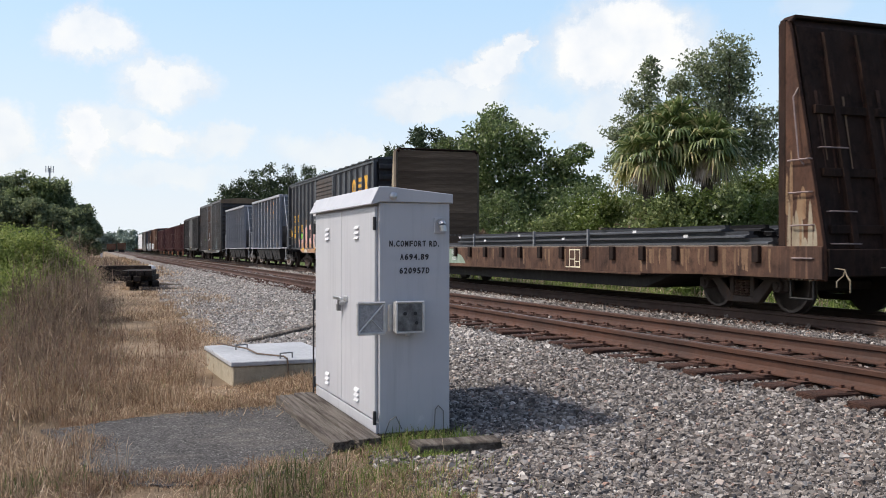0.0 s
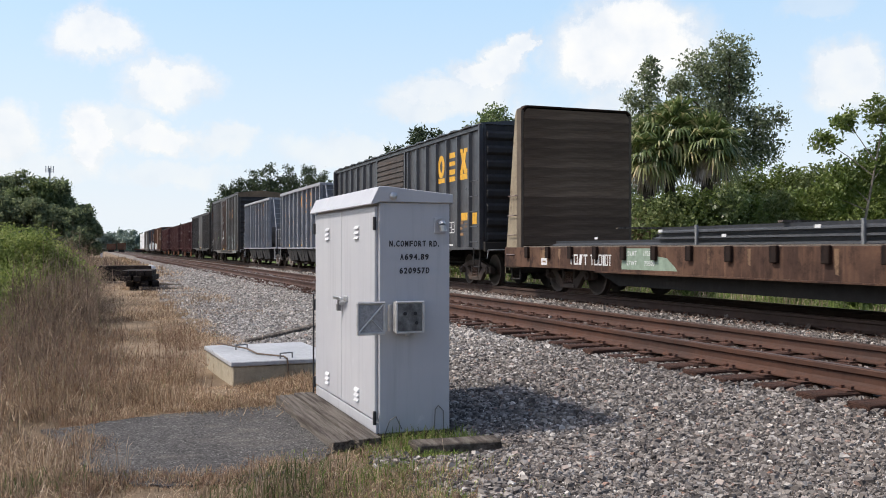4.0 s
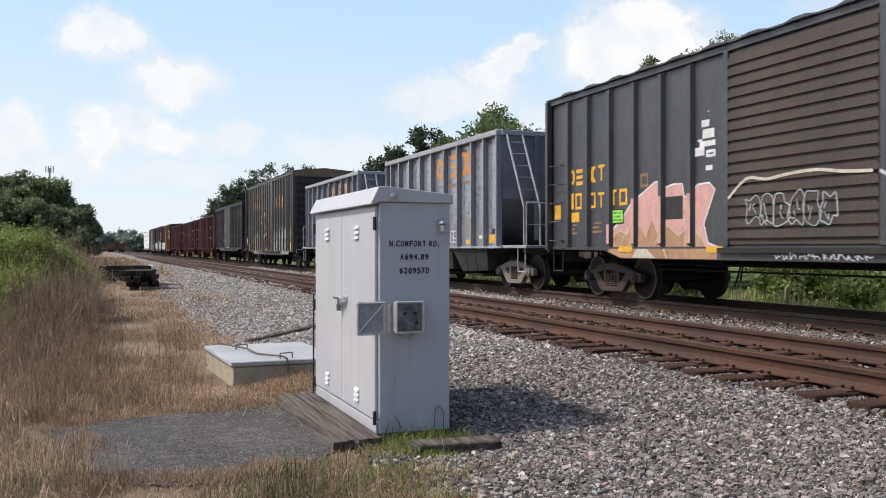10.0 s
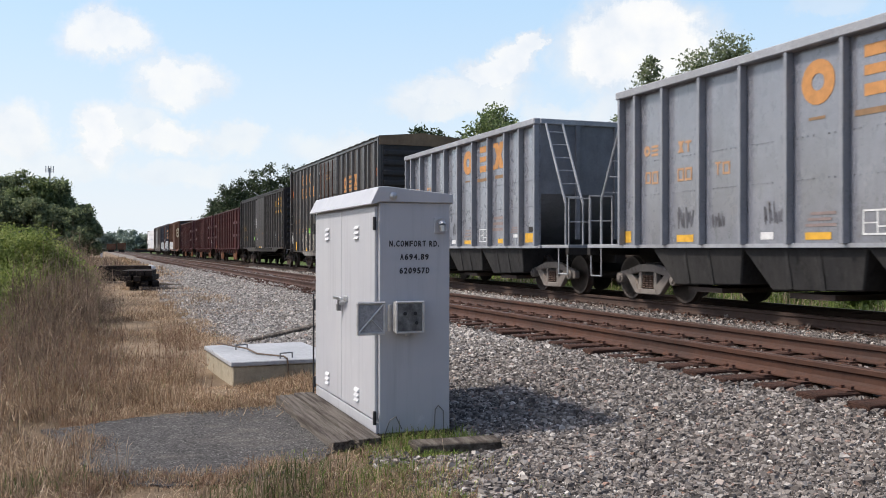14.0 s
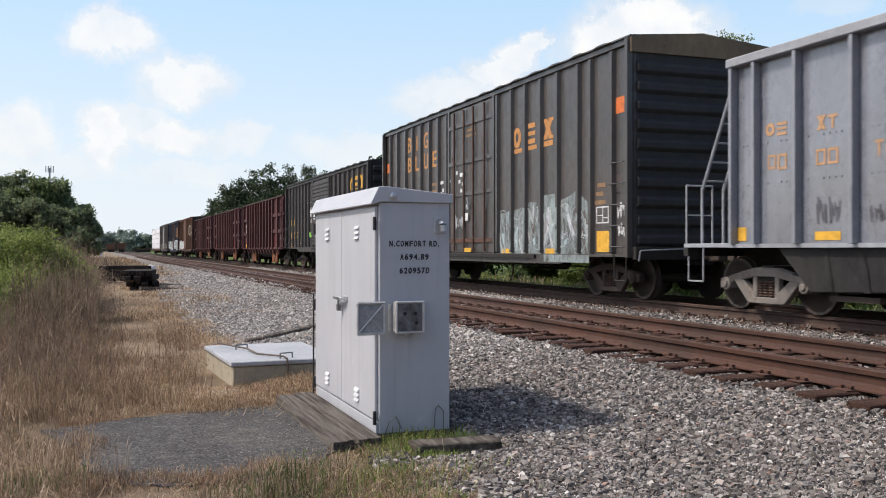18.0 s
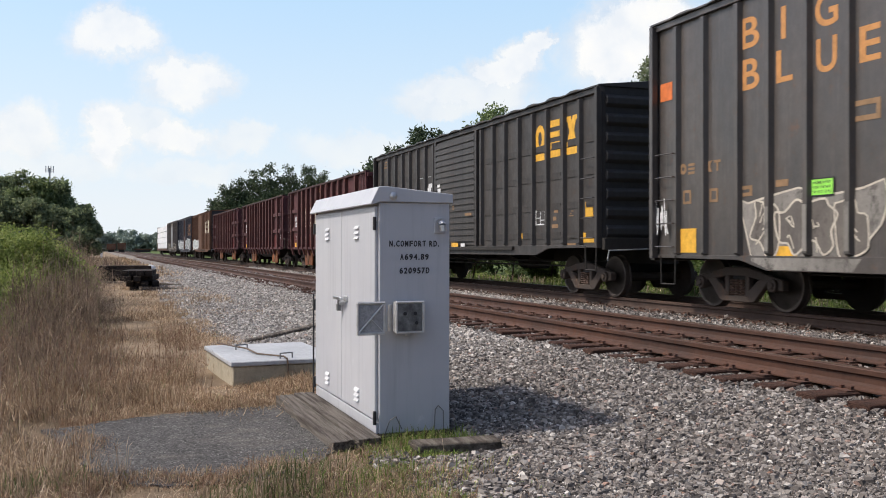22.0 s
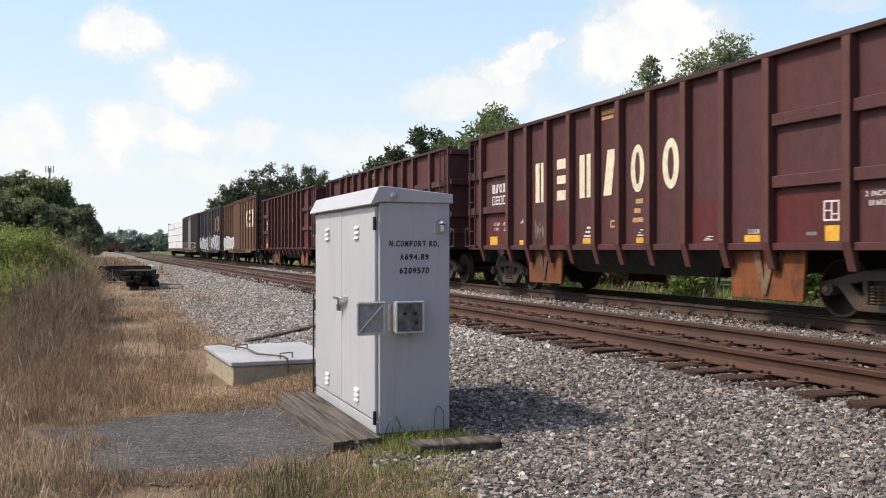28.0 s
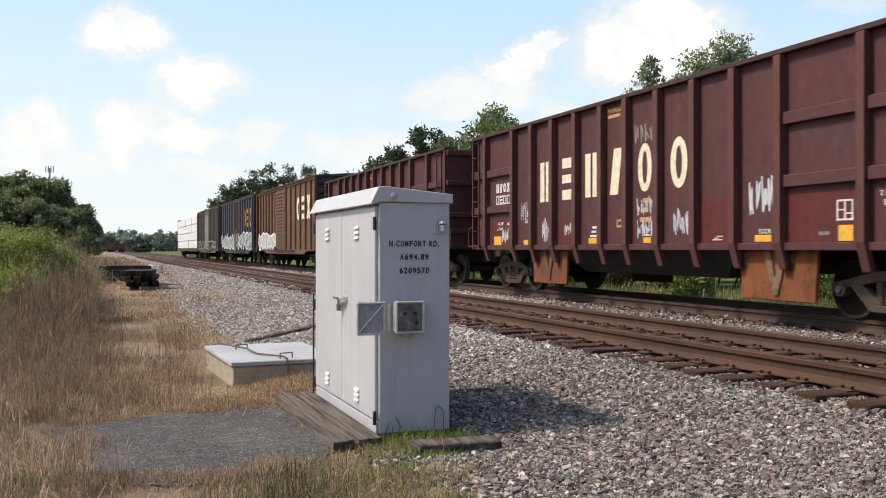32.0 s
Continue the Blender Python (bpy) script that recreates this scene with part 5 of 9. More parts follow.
        if not corr and s < 0:
            for y in (d0 + 0.5, (d0 + d1) / 2 - 0.3, (d0 + d1) / 2 + 0.35, d1 - 0.5):
                part("lock_rod", Shape().rod((-X - 0.10, y, zs + 0.05), (-X - 0.10, y, eave - 0.2), 0.03, 6), M_RUSTROD, d, "rusty lock rod")
            for z in (1.2, 2.45, 3.3, 4.3):
                part("door_rail", Shape().box(-X - 0.085, -X - 0.05, d0 + 0.05, d1 - 0.05, z - 0.05, z + 0.05), M_RUSTROD if z < 2 else mat, d)
            part("crank", Shape().rod((-X - 0.1, (d0 + d1) / 2, 2.0), (-X - 0.13, (d0 + d1) / 2, 2.35), 0.03, 6), M_GALV, d)
    for y in (n + 0.42, f - 0.42):
        ladder(c, -HALF + 0.02, y, z0 + 0.3, z0 + 2.0, 5, mat, 0.5, False)
        part("step", Shape().tube([(-HALF + 0.05, y - 0.22, z0 + 0.2), (-HALF + 0.05, y - 0.2, z0 - 0.28), (-HALF + 0.05, y + 0.2, z0 - 0.28), (-HALF + 0.05, y + 0.22, z0 + 0.2)], 0.016), M_UNDER, c)
    part("uncoupling_lever", Shape().tube([(-HALF + 0.1, n - 0.15, 0.75), (-HALF + 0.1, n - 0.2, 0.95), (0, n - 0.2, 1.0)], 0.014), M_GALV, c, "pale uncoupling lever")
    running_gear(c, L, inset, light)
    return c, n, f, -X


E_ = -HALF


def letters(c, x, y_first, z0, z1, w, gap, mat, bar=True):
    """Three big painted company marks, as plain shapes, read from the far end to the near end."""
    y = y_first
    for k in ("ring", "bands", "bowtie"):
        mark(c, x, y - w, y, z0, z1, mat, k)
        if bar:
            mark(c, x, y - w - 0.02, y + 0.02, z0 - 0.22, z0 - 0.09, mat)
        y -= w + gap


# bulkhead flatcar with a load of long dark steel
def flatcar(y0, y1):
    L = y1 - y0
    c = thing("bulkhead_flatcar", pose(FAR, (y0 + y1) / 2, 0), "rusty bulkhead flatcar with tall wooden-faced end bulkheads", "flatcar", "cars of the freight train")
    TRAIN.append((c, (y0 + y1) / 2))
    n, f, W = -L / 2, L / 2, 1.50
    for s in (-1, 1):
        sill = part("side_sill", Shape().prism_x([(n, 1.02), (f, 1.02), (f, 0.56), (f - 2.8, 0.57), (f - 4.4, 0.54), (n + 4.4, 0.54), (n + 2.8, 0.57), (n, 0.56)], s * W - 0.02, s * W + 0.02), M_RUSTFLAT, c, bevel=0.006)
        part("sill_flange", Shape().box(s * W - 0.07, s * W + 0.07, n + 4.4, f - 4.4, 0.52, 0.545), M_RUSTFLAT, c)
    pocket = Shape().box(-W - 0.085, -W - 0.02, -0.075, 0.075, 0.78, 1.03).mesh("stake_pocket", M_BULKEND, 0.008)
    k = 18
    for i in range(k):
        part("stake_pocket", pocket, M_BULKEND, c, "dark rusty stake pocket").matrix_basis = pose(0, n + 1.3 + (L - 2.6) * i / (k - 1), 0)
    # deck planks
    plank = Shape().box(-W, W, -0.12, 0.12, 0.985, 1.045).mesh("deck_plank", M_WOOD)
    m = int((L - 2.0) / 0.25)
    for i in range(m):
        part("deck_plank", plank, M_WOOD, c).matrix_basis = pose(0, n + 1.0 + (L - 2.0) * (i + 0.5) / m, 0)
    # Centre sill widened to 2.5 m, its black mass standing for shadow below.
    part("centre_sill", Shape().prism_x([(n, 0.97), (f, 0.97), (f, 0.6), (f - 3.6, 0.6), (f - 4.8, 0.27), (n + 4.8, 0.27), (n + 3.6, 0.6), (n, 0.6)], -1.25, 1.25), M_UNDER, c)
    W = 1.44
    for e in (-1, 1):
        y = e * L / 2
        d = 0.06 if e < 0 else 0.0      # the near bulkhead is deeper
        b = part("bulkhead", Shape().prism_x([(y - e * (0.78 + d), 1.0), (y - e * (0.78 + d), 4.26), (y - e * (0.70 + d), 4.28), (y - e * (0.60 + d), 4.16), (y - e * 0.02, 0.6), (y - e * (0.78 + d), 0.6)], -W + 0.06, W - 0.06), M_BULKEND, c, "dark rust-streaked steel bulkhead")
        fo = 0.76 if e < 0 else 0.60      # where the side plate meets the flange
        for s in (-1, 1):
            part("bulkhead_side", Shape().prism_x([(y - e * fo, 0.54), (y - e * fo, 4.24), (y - e * (fo - 0.05), 4.24), (y - e * (fo - 0.1), 4.1), (y - e * 0.01, 0.98), (y, 0.54)], s * (W + 0.01) - 0.03, s * (W + 0.01) + 0.03), M_RUSTBULK if e < 0 else M_RUSTPALE, b, "rust-streaked side plate" if e < 0 else "pale rusty side plate", bevel=0.006)
            part("flange", Shape().prism_x([(y - e * (0.84 + d), 0.54), (y - e * (0.84 + d), 4.2), (y - e * (0.80 + d), 4.27), (y - e * fo, 4.27), (y - e * fo, 0.54)], s * (W + 0.01) - 0.034, s * (W + 0.01) + 0.034), M_BULKEND if e < 0 else M_FLANGE, b, "dark rusty flange" if e < 0 else "brown weathered flange", bevel=0.006)
        part("cap", Shape().prism_y([(-W - 0.02, 4.235), (-W + 0.07, 4.335), (W - 0.07, 4.335), (W + 0.02, 4.235), (W - 0.03, 4.21), (W - 0.1, 4.29), (-W + 0.1, 4.29), (-W + 0.03, 4.21)], min(y - e * (0.86 + d), y - e * (0.62 + d)), max(y - e * (0.86 + d), y - e * (0.62 + d))), M_BULKEND, b, "rounded steel rim", bevel=0.008)
        nb = 14
        h = 3.2 / nb
        board = Shape().box(-W + 0.035, W - 0.035, min(y - e * (0.785 + d), y - e * (0.845 + d)), max(y - e * (0.785 + d), y - e * (0.845 + d)), 0.0008, h - 0.0008).mesh("board", M_BOARD, 0.0025)
        top = Shape().prism_y([(-W + 0.035, 0.0008), (W - 0.035, 0.0008), (W - 0.035, h * 0.5), (W - 0.12, h - 0.0008), (-W + 0.12, h - 0.0008), (-W + 0.035, h * 0.5)], min(y - e * (0.785 + d), y - e * (0.845 + d)), max(y - e * (0.785 + d), y - e * (0.845 + d))).mesh("board", M_BOARD, 0.0025)
        for i in range(nb):
            part("board", top if i == nb - 1 else board, M_BOARD, b).matrix_basis = pose(0, -e * random.uniform(0, 0.006), 1.06 + h * i)
        for x in (-0.9, -0.3, 0.3, 0.9):
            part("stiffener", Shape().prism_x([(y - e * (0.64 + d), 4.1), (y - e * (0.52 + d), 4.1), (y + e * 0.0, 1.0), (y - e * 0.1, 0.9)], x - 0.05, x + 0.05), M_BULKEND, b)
        grab = Shape().tube([(-W - 0.02, -0.2, 0), (-W - 0.10, -0.2, 0), (-W - 0.10, 0.2, 0), (-W - 0.02, 0.2, 0)], 0.012).mesh("grab_iron", M_FAINT)
        for i in range(4):
            part("grab_iron", grab, M_FAINT, b).matrix_basis = pose(0, y - e * (0.45 - 0.03 * i), 0.85 + (3 - i) * 0.46)
        if e < 0:
            rng = random.Random(12)
            for k in range(16):
                # pale flaking paint low down, orange runs above it
                low = k % 2 == 0
                a, w = y + 0.05 + 0.043 * k, rng.uniform(0.05, 0.11)
                z1 = rng.uniform(1.1, 1.95) if low else rng.uniform(1.7, 3.9)
                z0 = 0.58 if low else rng.uniform(1.0, 1.6)
                b0 = y + 0.03 + max(z1 - 0.98, 0) * 0.19
                if a + w > b0 + 0.02 and a + w < y + 0.78:
                    sprayed_shape(b, -W - 0.0425 - 0.0001 * k, [(a, z0), (a + w, z0), (a + w * 1.05, z0 + (z1 - z0) * 0.4), (max(a + w * 0.9, b0 + 0.04), z0 + (z1 - z0) * 0.75), (max(a + w * 0.6, b0 + 0.03), z1), (max(a, b0), z0 + (z1 - z0) * 0.8), (max(a - w * 0.1, y + 0.02), z0 + (z1 - z0) * 0.4)], M_RUSTPALE if low else M_STREAK, rounded=True, label="bleached run between rust")
            sprayed_shape(b, -W - 0.046, [(y + 0.10, 0.60), (y + 0.62, 0.59), (y + 0.64, 0.70), (y + 0.57, 0.78), (y + 0.60, 0.88), (y + 0.42, 0.93), (y + 0.30, 0.88), (y + 0.22, 0.92), (y + 0.12, 0.80), (y + 0.15, 0.70)], M_MINT, label="flaking mint green paint")
            for q, z in ((0.2, 0.82), (0.36, 0.84), (0.52, 0.82), (0.2, 0.66), (0.38, 0.68), (0.55, 0.66)):
                part("rivet", Shape().rod((-W - 0.044, y + q, z), (-W - 0.060, y + q, z), 0.014, 6), M_BULKEND, b)
            part("handrail", Shape().tube([(-W - 0.04, y + 0.50, 3.25), (-W - 0.10, y + 0.53, 3.12), (-W - 0.10, y + 0.42, 2.25), (-W - 0.04, y + 0.38, 2.15)], 0.011), M_FAINT, b, "thin pale bent handrail")
            # frames, runs and irons across the outer face
            for z in (1.25, 2.05, 2.95):
                yf = y + 0.01 + 0.18 * (z - 0.6)
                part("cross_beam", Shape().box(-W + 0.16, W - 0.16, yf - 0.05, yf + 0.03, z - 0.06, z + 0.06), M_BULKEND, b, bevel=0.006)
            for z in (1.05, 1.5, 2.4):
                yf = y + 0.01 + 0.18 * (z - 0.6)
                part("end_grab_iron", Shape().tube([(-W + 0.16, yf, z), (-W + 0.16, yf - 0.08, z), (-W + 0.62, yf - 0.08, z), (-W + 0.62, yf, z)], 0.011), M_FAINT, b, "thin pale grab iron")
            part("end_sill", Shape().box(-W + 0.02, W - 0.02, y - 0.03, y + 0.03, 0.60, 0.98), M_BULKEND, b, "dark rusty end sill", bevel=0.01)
            for k in range(14):
                x, w, z1 = rng.uniform(-1.3, 1.25), rng.uniform(0.02, 0.07), rng.uniform(2.6, 4.05)
                z0 = z1 - rng.uniform(0.4, 1.4)
                p = [(x, y + 0.0195 + 0.1798 * (z1 - 0.6) - 0.012, z1), (x + w, y + 0.0195 + 0.1798 * (z1 - 0.6) - 0.012, z1), (x + w * 0.7, y + 0.0195 + 0.1798 * (z0 - 0.6) - 0.012, z0), (x + w * 0.3, y + 0.0195 + 0.1798 * (z0 - 0.6) - 0.012, z0)]
                part("rust_run", Shape().add(p, [(0, 1, 2, 3)]), M_RUN if k % 3 == 0 else M_RUSTBULK, b, "faded run down the bulkhead")
        else:
            part("patch", Shape().box(-W - 0.046, -W - 0.043, y - e * 0.7 - 0.1, y - e * 0.7 + 0.45, 0.66, 0.92), M_MINT, b, "flaking mint green paint")
        part("step", Shape().tube([(-W, y - e * 0.25, 0.6), (-W, y - e * 0.25, 0.28), (-W, y - e * 0.7, 0.28), (-W, y - e * 0.7, 0.6)], 0.016), M_UNDER, b)
        part("uncoupling_lever", Shape().tube([(-W + 0.09, y + e * 0.09, 0.46), (-W + 0.09, y + e * 0.09, 0.54), (-W + 0.09, y + e * 0.21, 0.62), (-W + 0.09, y + e * 0.24, 0.70), (-W + 0.09, y + e * 0.27, 0.62), (-W + 0.09, y + e * 0.33, 0.55), (-W + 0.09, y + e * 0.33, 0.39)], 0.009).tube([(-W + 0.09, y + e * 0.24, 0.70), (-W + 0.12, y - e * 0.02, 0.72), (0.0, y + e * 0.05, 0.72)], 0.009), M_RUSTPALE, b, "thin pale bent lever")
    W = 1.50
    running_gear(c, L, 2.3)
    # markings
    y = n + 16.83
    for k, w in enumerate((0.20, 0.20, 0.20, 0.20, 0.0, 0.16, 0.16, 0.16, 0.09, 0.13, 0.13)):
        if w:
            mark(c, -W - 0.021, y - w * 0.8, y, 0.66, 0.87, M_WHITE, ("tee", "hollow", "slant", "tee", "", "tee", "hollow", "hollow", "block", "hollow", "tee")[k])
        y -= w or 0.08
    sprayed_shape(c, -W - 0.022, [(n + 14.75, 0.99), (n + 13.72, 0.99), (n + 13.70, 0.86), (n + 13.3, 0.82), (n + 13.05, 0.66), (n + 13.0, 0.60), (n + 14.78, 0.60)], M_MINT, label="mint green repainted patch")
    for far, z, wid, txt in ((14.62, 0.86, 0.36, "LDLMT"), (14.02, 0.86, 0.34, "192500"), (14.58, 0.68, 0.32, "LTWT"), (14.0, 0.68, 0.32, "75500")):
        lettering(c, -W - 0.026, n + far, z, 0.085, wid, txt, M_WHITE)
    mark(c, -W - 0.022, n + 6.72, n + 7.18, 0.60, 0.98, M_CREAM, "frame")
    mark(c, -W - 0.022, n + 7.20, n + 7.34, 0.60, 0.62, M_CREAM, "block")
    mark(c, -W - 0.0225, f - 2.3, f - 1.9, 0.62, 0.95, M_STREAK, "block", "paint_patch", "chalky repainted patch")
    mark(c, -W - 0.0245, f - 2.25, f - 1.98, 0.63, 0.78, M_WHITE, "hollow")
    rng = random.Random(31)
    for k in range(44):
        q = rng.choice((rng.uniform(0.9, 4.6), rng.uniform(15.4, 19.2), rng.uniform(0.9, 19.2)))
        w, z, a = rng.uniform(0.03, 0.09), rng.uniform(0.56, 0.75), rng.uniform(-0.015, 0.015)
        if not 12.9 < q < 17.0:
            sprayed_shape(c, -W - 0.0212 - 0.00002 * k, [(n + q, z), (n + q + w * 0.7, z + 0.02), (n + q + w + a, 0.85), (n + q + w, 0.985), (n + q - 0.01, 0.985), (n + q + a, 0.8)], M_RUN, label="sun-bleached run")
    # stakes and load
    for y in (n + 6.52, n + 8.99, n + 12.56):
        part("stake", Shape().box(-W + 0.03, -W + 0.075, y - 0.025, y + 0.025, 1.0, 1.38), M_STAKE, c, bevel=0.004)
    ld = thing("steel_load", pose(FAR, (y0 + y1) / 2, 0), "stacked lengths of dark steel rail on the flatcar deck", "steel load")
    TRAIN.append((ld, (y0 + y1) / 2))
    rng = random.Random(3)
    for i in range(3):
        for j in range(9):
            x = -1.30 + j * 0.29
            a, b = n + 1.0 + rng.uniform(0, 0.8) + i * 0.3, f - 1.9 - rng.uniform(0, 0.8) - (3.2 if i else 0) - i * 0.6
            z = 1.05 + i * 0.105
            part("steel_length", Shape().prism_y([(x - 0.13, z), (x + 0.13, z), (x + 0.13, z + 0.025), (x + 0.03, z + 0.05), (x + 0.05, z + 0.1), (x - 0.05, z + 0.1), (x - 0.03, z + 0.05), (x - 0.13, z + 0.025)], a, b), M_LOAD if j % 3 else M_LOADLIGHT, ld)
    for y in (-4.0, 0.5, 5.0):
        part("load_separator", Shape().box(-1.45, 1.45, y - 0.05, y + 0.05, 1.366, 1.40), M_WOOD, ld)
    for i in range(7):
        y = n + 3 + i * 2.1 + rng.uniform(-0.5, 0.5)
        part("tag", Shape().box(-1.435, -1.432, y, y + 0.12, 1.17 + 0.1 * (i % 2), 1.22 + 0.1 * (i % 2)), M_WHITE, ld, "white paper tag")


flatcar(10.0, 30.1)

# charcoal boxcar with the ribbed door
c, n, f, X = boxcar("charcoal grey fifty-foot boxcar with yellow markings and sprayed scrawls", 31.43, 46.95, 0.80, 4.16, 4.36, M_DARKCAR, M_DARKEND, (6.35, 9.45), (0.91, 1.74, 2.58, 3.45, 4.30, 5.17, 6.04, 10.40, 11.25, 12.12, 12.99, 13.84, 14.65), doormat=M_DOORBROWN)
mark(c, X - 0.004, n + 2.89, n + 3.41, 3.00, 3.65, M_YELLOW, "ring")
mark(c, X - 0.004, n + 2.88, n + 3.39, 2.86, 2.99, M_YELLOW, "block")
mark(c, X - 0.004, n + 2.06, n + 2.49, 3.04, 3.65, M_YELLOW, "bands")
mark(c, X - 0.004, n + 2.06, n + 2.49, 2.85, 2.99, M_YELLOW, "block")
mark(c, X - 0.004, n + 1.14, n + 1.70, 3.01, 3.68, M_YELLOW, "bowtie")
mark(c, X - 0.004, n + 1.16, n + 1.70, 2.85, 3.00, M_YELLOW, "block")
mark(c, X - 0.004, n + 3.63, n + 3.80, 2.27, 2.57, M_PATCH, "block")
mark(c, X - 0.004, n + 3.41, n + 3.58, 2.27, 2.56, M_PATCH, "block")
mark(c, X - 0.004, n + 2.11, n + 2.54, 1.42, 1.73, M_WHITE, "frame")
mark(c, X - 0.004, n + 1.11, n + 1.60, 1.75, 1.95, M_YELLOW, "block")
mark(c, X - 0.004, n + 0.49, n + 0.80, 1.63, 1.93, M_YELLOW, "block")
mark(c, X - 0.004, n + 1.44, n + 1.74, 1.34, 1.73, M_DIMORANGE, "lines")
mark(c, X - 0.004, n + 1.17, n + 1.39, 1.56, 1.67, M_DIMORANGE, "lines")
mark(c, X - 0.004, n + 5.48, n + 5.94, 1.04, 1.14, M_YELLOW, "block")
mark(c, X - 0.004, n + 3.78, n + 4.25, 1.04, 1.14, M_YELLOW, "block")
mark(c, X - 0.004, n + 2.23, n + 2.49, 1.07, 1.11, M_WHITE, "block")
mark(c, X - 0.004, n + 14.44, n + 14.66, 2.30, 2.62, M_YELLOW, "ring")
mark(c, X - 0.004, n + 14.11, n + 14.37, 2.28, 2.61, M_YELLOW, "bands")
mark(c, X - 0.004, n + 13.59, n + 13.88, 2.30, 2.62, M_YELLOW, "bowtie")
mark(c, X - 0.004, n + 13.24, n + 13.48, 2.32, 2.63, M_YELLOW, "tee")
mark(c, X - 0.004, n + 14.48, n + 14.62, 1.80, 2.13, M_YELLOW, "block")
mark(c, X - 0.004, n + 14.15, n + 14.41, 1.79, 2.12, M_YELLOW, "hollow")
mark(c, X - 0.004, n + 13.59, n + 13.86, 1.79, 2.10, M_YELLOW, "hollow")
mark(c, X - 0.004, n + 13.26, n + 13.48, 1.79, 2.09, M_YELLOW, "tee")
mark(c, X - 0.004, n + 12.80, n + 13.00, 1.81, 2.11, M_YELLOW, "tee")
mark(c, X - 0.004, n + 12.42, n + 12.70, 1.80, 2.11, M_YELLOW, "hollow")
mark(c, X - 0.004, n + 15.05, n + 15.33, 1.61, 1.91, M_YELLOW, "block")
mark(c, X - 0.004, n + 14.25, n + 14.68, 1.53, 1.73, M_YELLOW, "block")
mark(c, X - 0.004, n + 14.34, n + 14.62, 1.28, 1.49, M_DIMORANGE, "lines")
mark(c, X - 0.004, n + 13.35, n + 13.73, 1.30, 1.51, M_DIMORANGE, "lines")
mark(c, X - 0.004, n + 11.71, n + 11.97, 2.09, 2.34, M_DIMORANGE, "hollow")
notice(c, X - 0.012, n + 12.54, n + 13.00, 1.46, 1.73)
mark(c, X - 0.037, n + 12.21, n + 12.67, 0.92, 1.03, M_YELLOW, "block")
mark(c, X - 0.037, n + 9.57, n + 9.98, 0.92, 1.02, M_YELLOW, "block")
mark(c, X - 0.004, n + 10.67, n + 11.31, 1.49, 1.88, M_DARKEND, "block")
mark(c, X - 0.004, n + 9.95, n + 10.15, 2.96, 3.07, M_WHITE, "block")
mark(c, X - 0.004, n + 9.82, n + 10.12, 2.77, 2.92, M_WHITE, "block")
mark(c, X - 0.004, n + 10.14, n + 10.25, 2.73, 2.77, M_WHITE, "block")
mark(c, X - 0.004, n + 10.08, n + 10.37, 2.50, 2.64, M_WHITE, "block")
mark(c, X - 0.004, n + 9.79, n + 10.03, 2.46, 2.58, M_WHITE, "hollow")
mark(c, X - 0.004, n + 9.79, n + 10.20, 2.64, 2.73, M_WHITE, "block")
mark(c, X - 0.004, n + 9.87, n + 10.04, 2.25, 2.33, M_WHITE, "block")
mark(c, X - 0.004, n + 9.96, n + 9.99, 3.19, 3.21, M_WHITE, "block")
sprayed_shape(c, X - 0.0045, [(n + 13.1, 0.98), (n + 12.97, 1.35), (n + 12.74, 1.46), (n + 12.44, 1.69), (n + 12.26, 1.84), (n + 12.1, 1.91), (n + 11.83, 2.02), (n + 11.52, 2.16), (n + 11.37, 2.16), (n + 11.28, 2.03), (n + 10.94, 2.09), (n + 10.68, 2.08), (n + 10.63, 1.86),
                             (n + 10.54, 1.86), (n + 10.25, 2.04), (n + 9.95, 2.05), (n + 9.8, 1.93), (n + 9.91, 1.73), (n + 10.09, 1.39), (n + 9.98, 1.08), (n + 9.72, 1.01), (n + 9.72, 0.87), (n + 12.7, 0.87)], M_GRAFPINK, M_WHITE, 0.03)
sprayed_shape(c, X - 0.0065, [(n + 12.7, 0.88), (n + 13.0, 1.15), (n + 12.7, 1.32), (n + 12.4, 1.25), (n + 12.25, 1.55), (n + 12.0, 1.42), (n + 11.8, 1.2), (n + 11.6, 1.5), (n + 11.4, 1.25), (n + 11.1, 1.38), (n + 10.8, 1.2), (n + 10.5, 1.35), (n + 10.2, 1.2), (n + 10.0, 0.98), (n + 9.76, 0.95), (n + 9.76, 0.85)], M_GRAFPEACH, M_GRAFCREAM, 0.014)
for p in (((12.75, 0.85), (12.6, 1.15), (12.4, 1.35)), ((12.45, 0.85), (12.25, 1.2), (12.1, 1.1), (11.95, 0.86)), ((11.6, 0.86), (11.45, 1.15), (11.3, 0.86)), ((10.75, 0.86), (10.6, 1.1), (10.62, 1.5)), ((10.3, 0.86), (10.22, 1.2), (10.1, 1.4))):
    part("spray_paint", ribbon(Shape(), X - 0.009, smooth_loop([(n + a, b) for a, b in p], False), 0.02), M_GRAFCREAM, c, "cream sprayed line")
sprayed_shape(c, X - 0.034, [(n + 9.72, 0.815), (n + 12.6, 0.815), (n + 13.08, 0.93), (n + 13.02, 0.985), (n + 9.72, 0.985)], M_GRAFPEACH, label="peach spray over the sill")
part("spray_paint", ribbon(Shape(), X - 0.036, [(n + 11.1, 0.82), (n + 11.2, 0.98)], 0.03).add([(X - 0.0352, n + 11.45, 0.82), (X - 0.0352, n + 12.2, 0.82), (X - 0.0352, n + 12.05, 0.98), (X - 0.0352, n + 11.75, 0.985)], [(0, 1, 2, 3)]), M_GRAFCREAM, c, "cream spray over the sill")
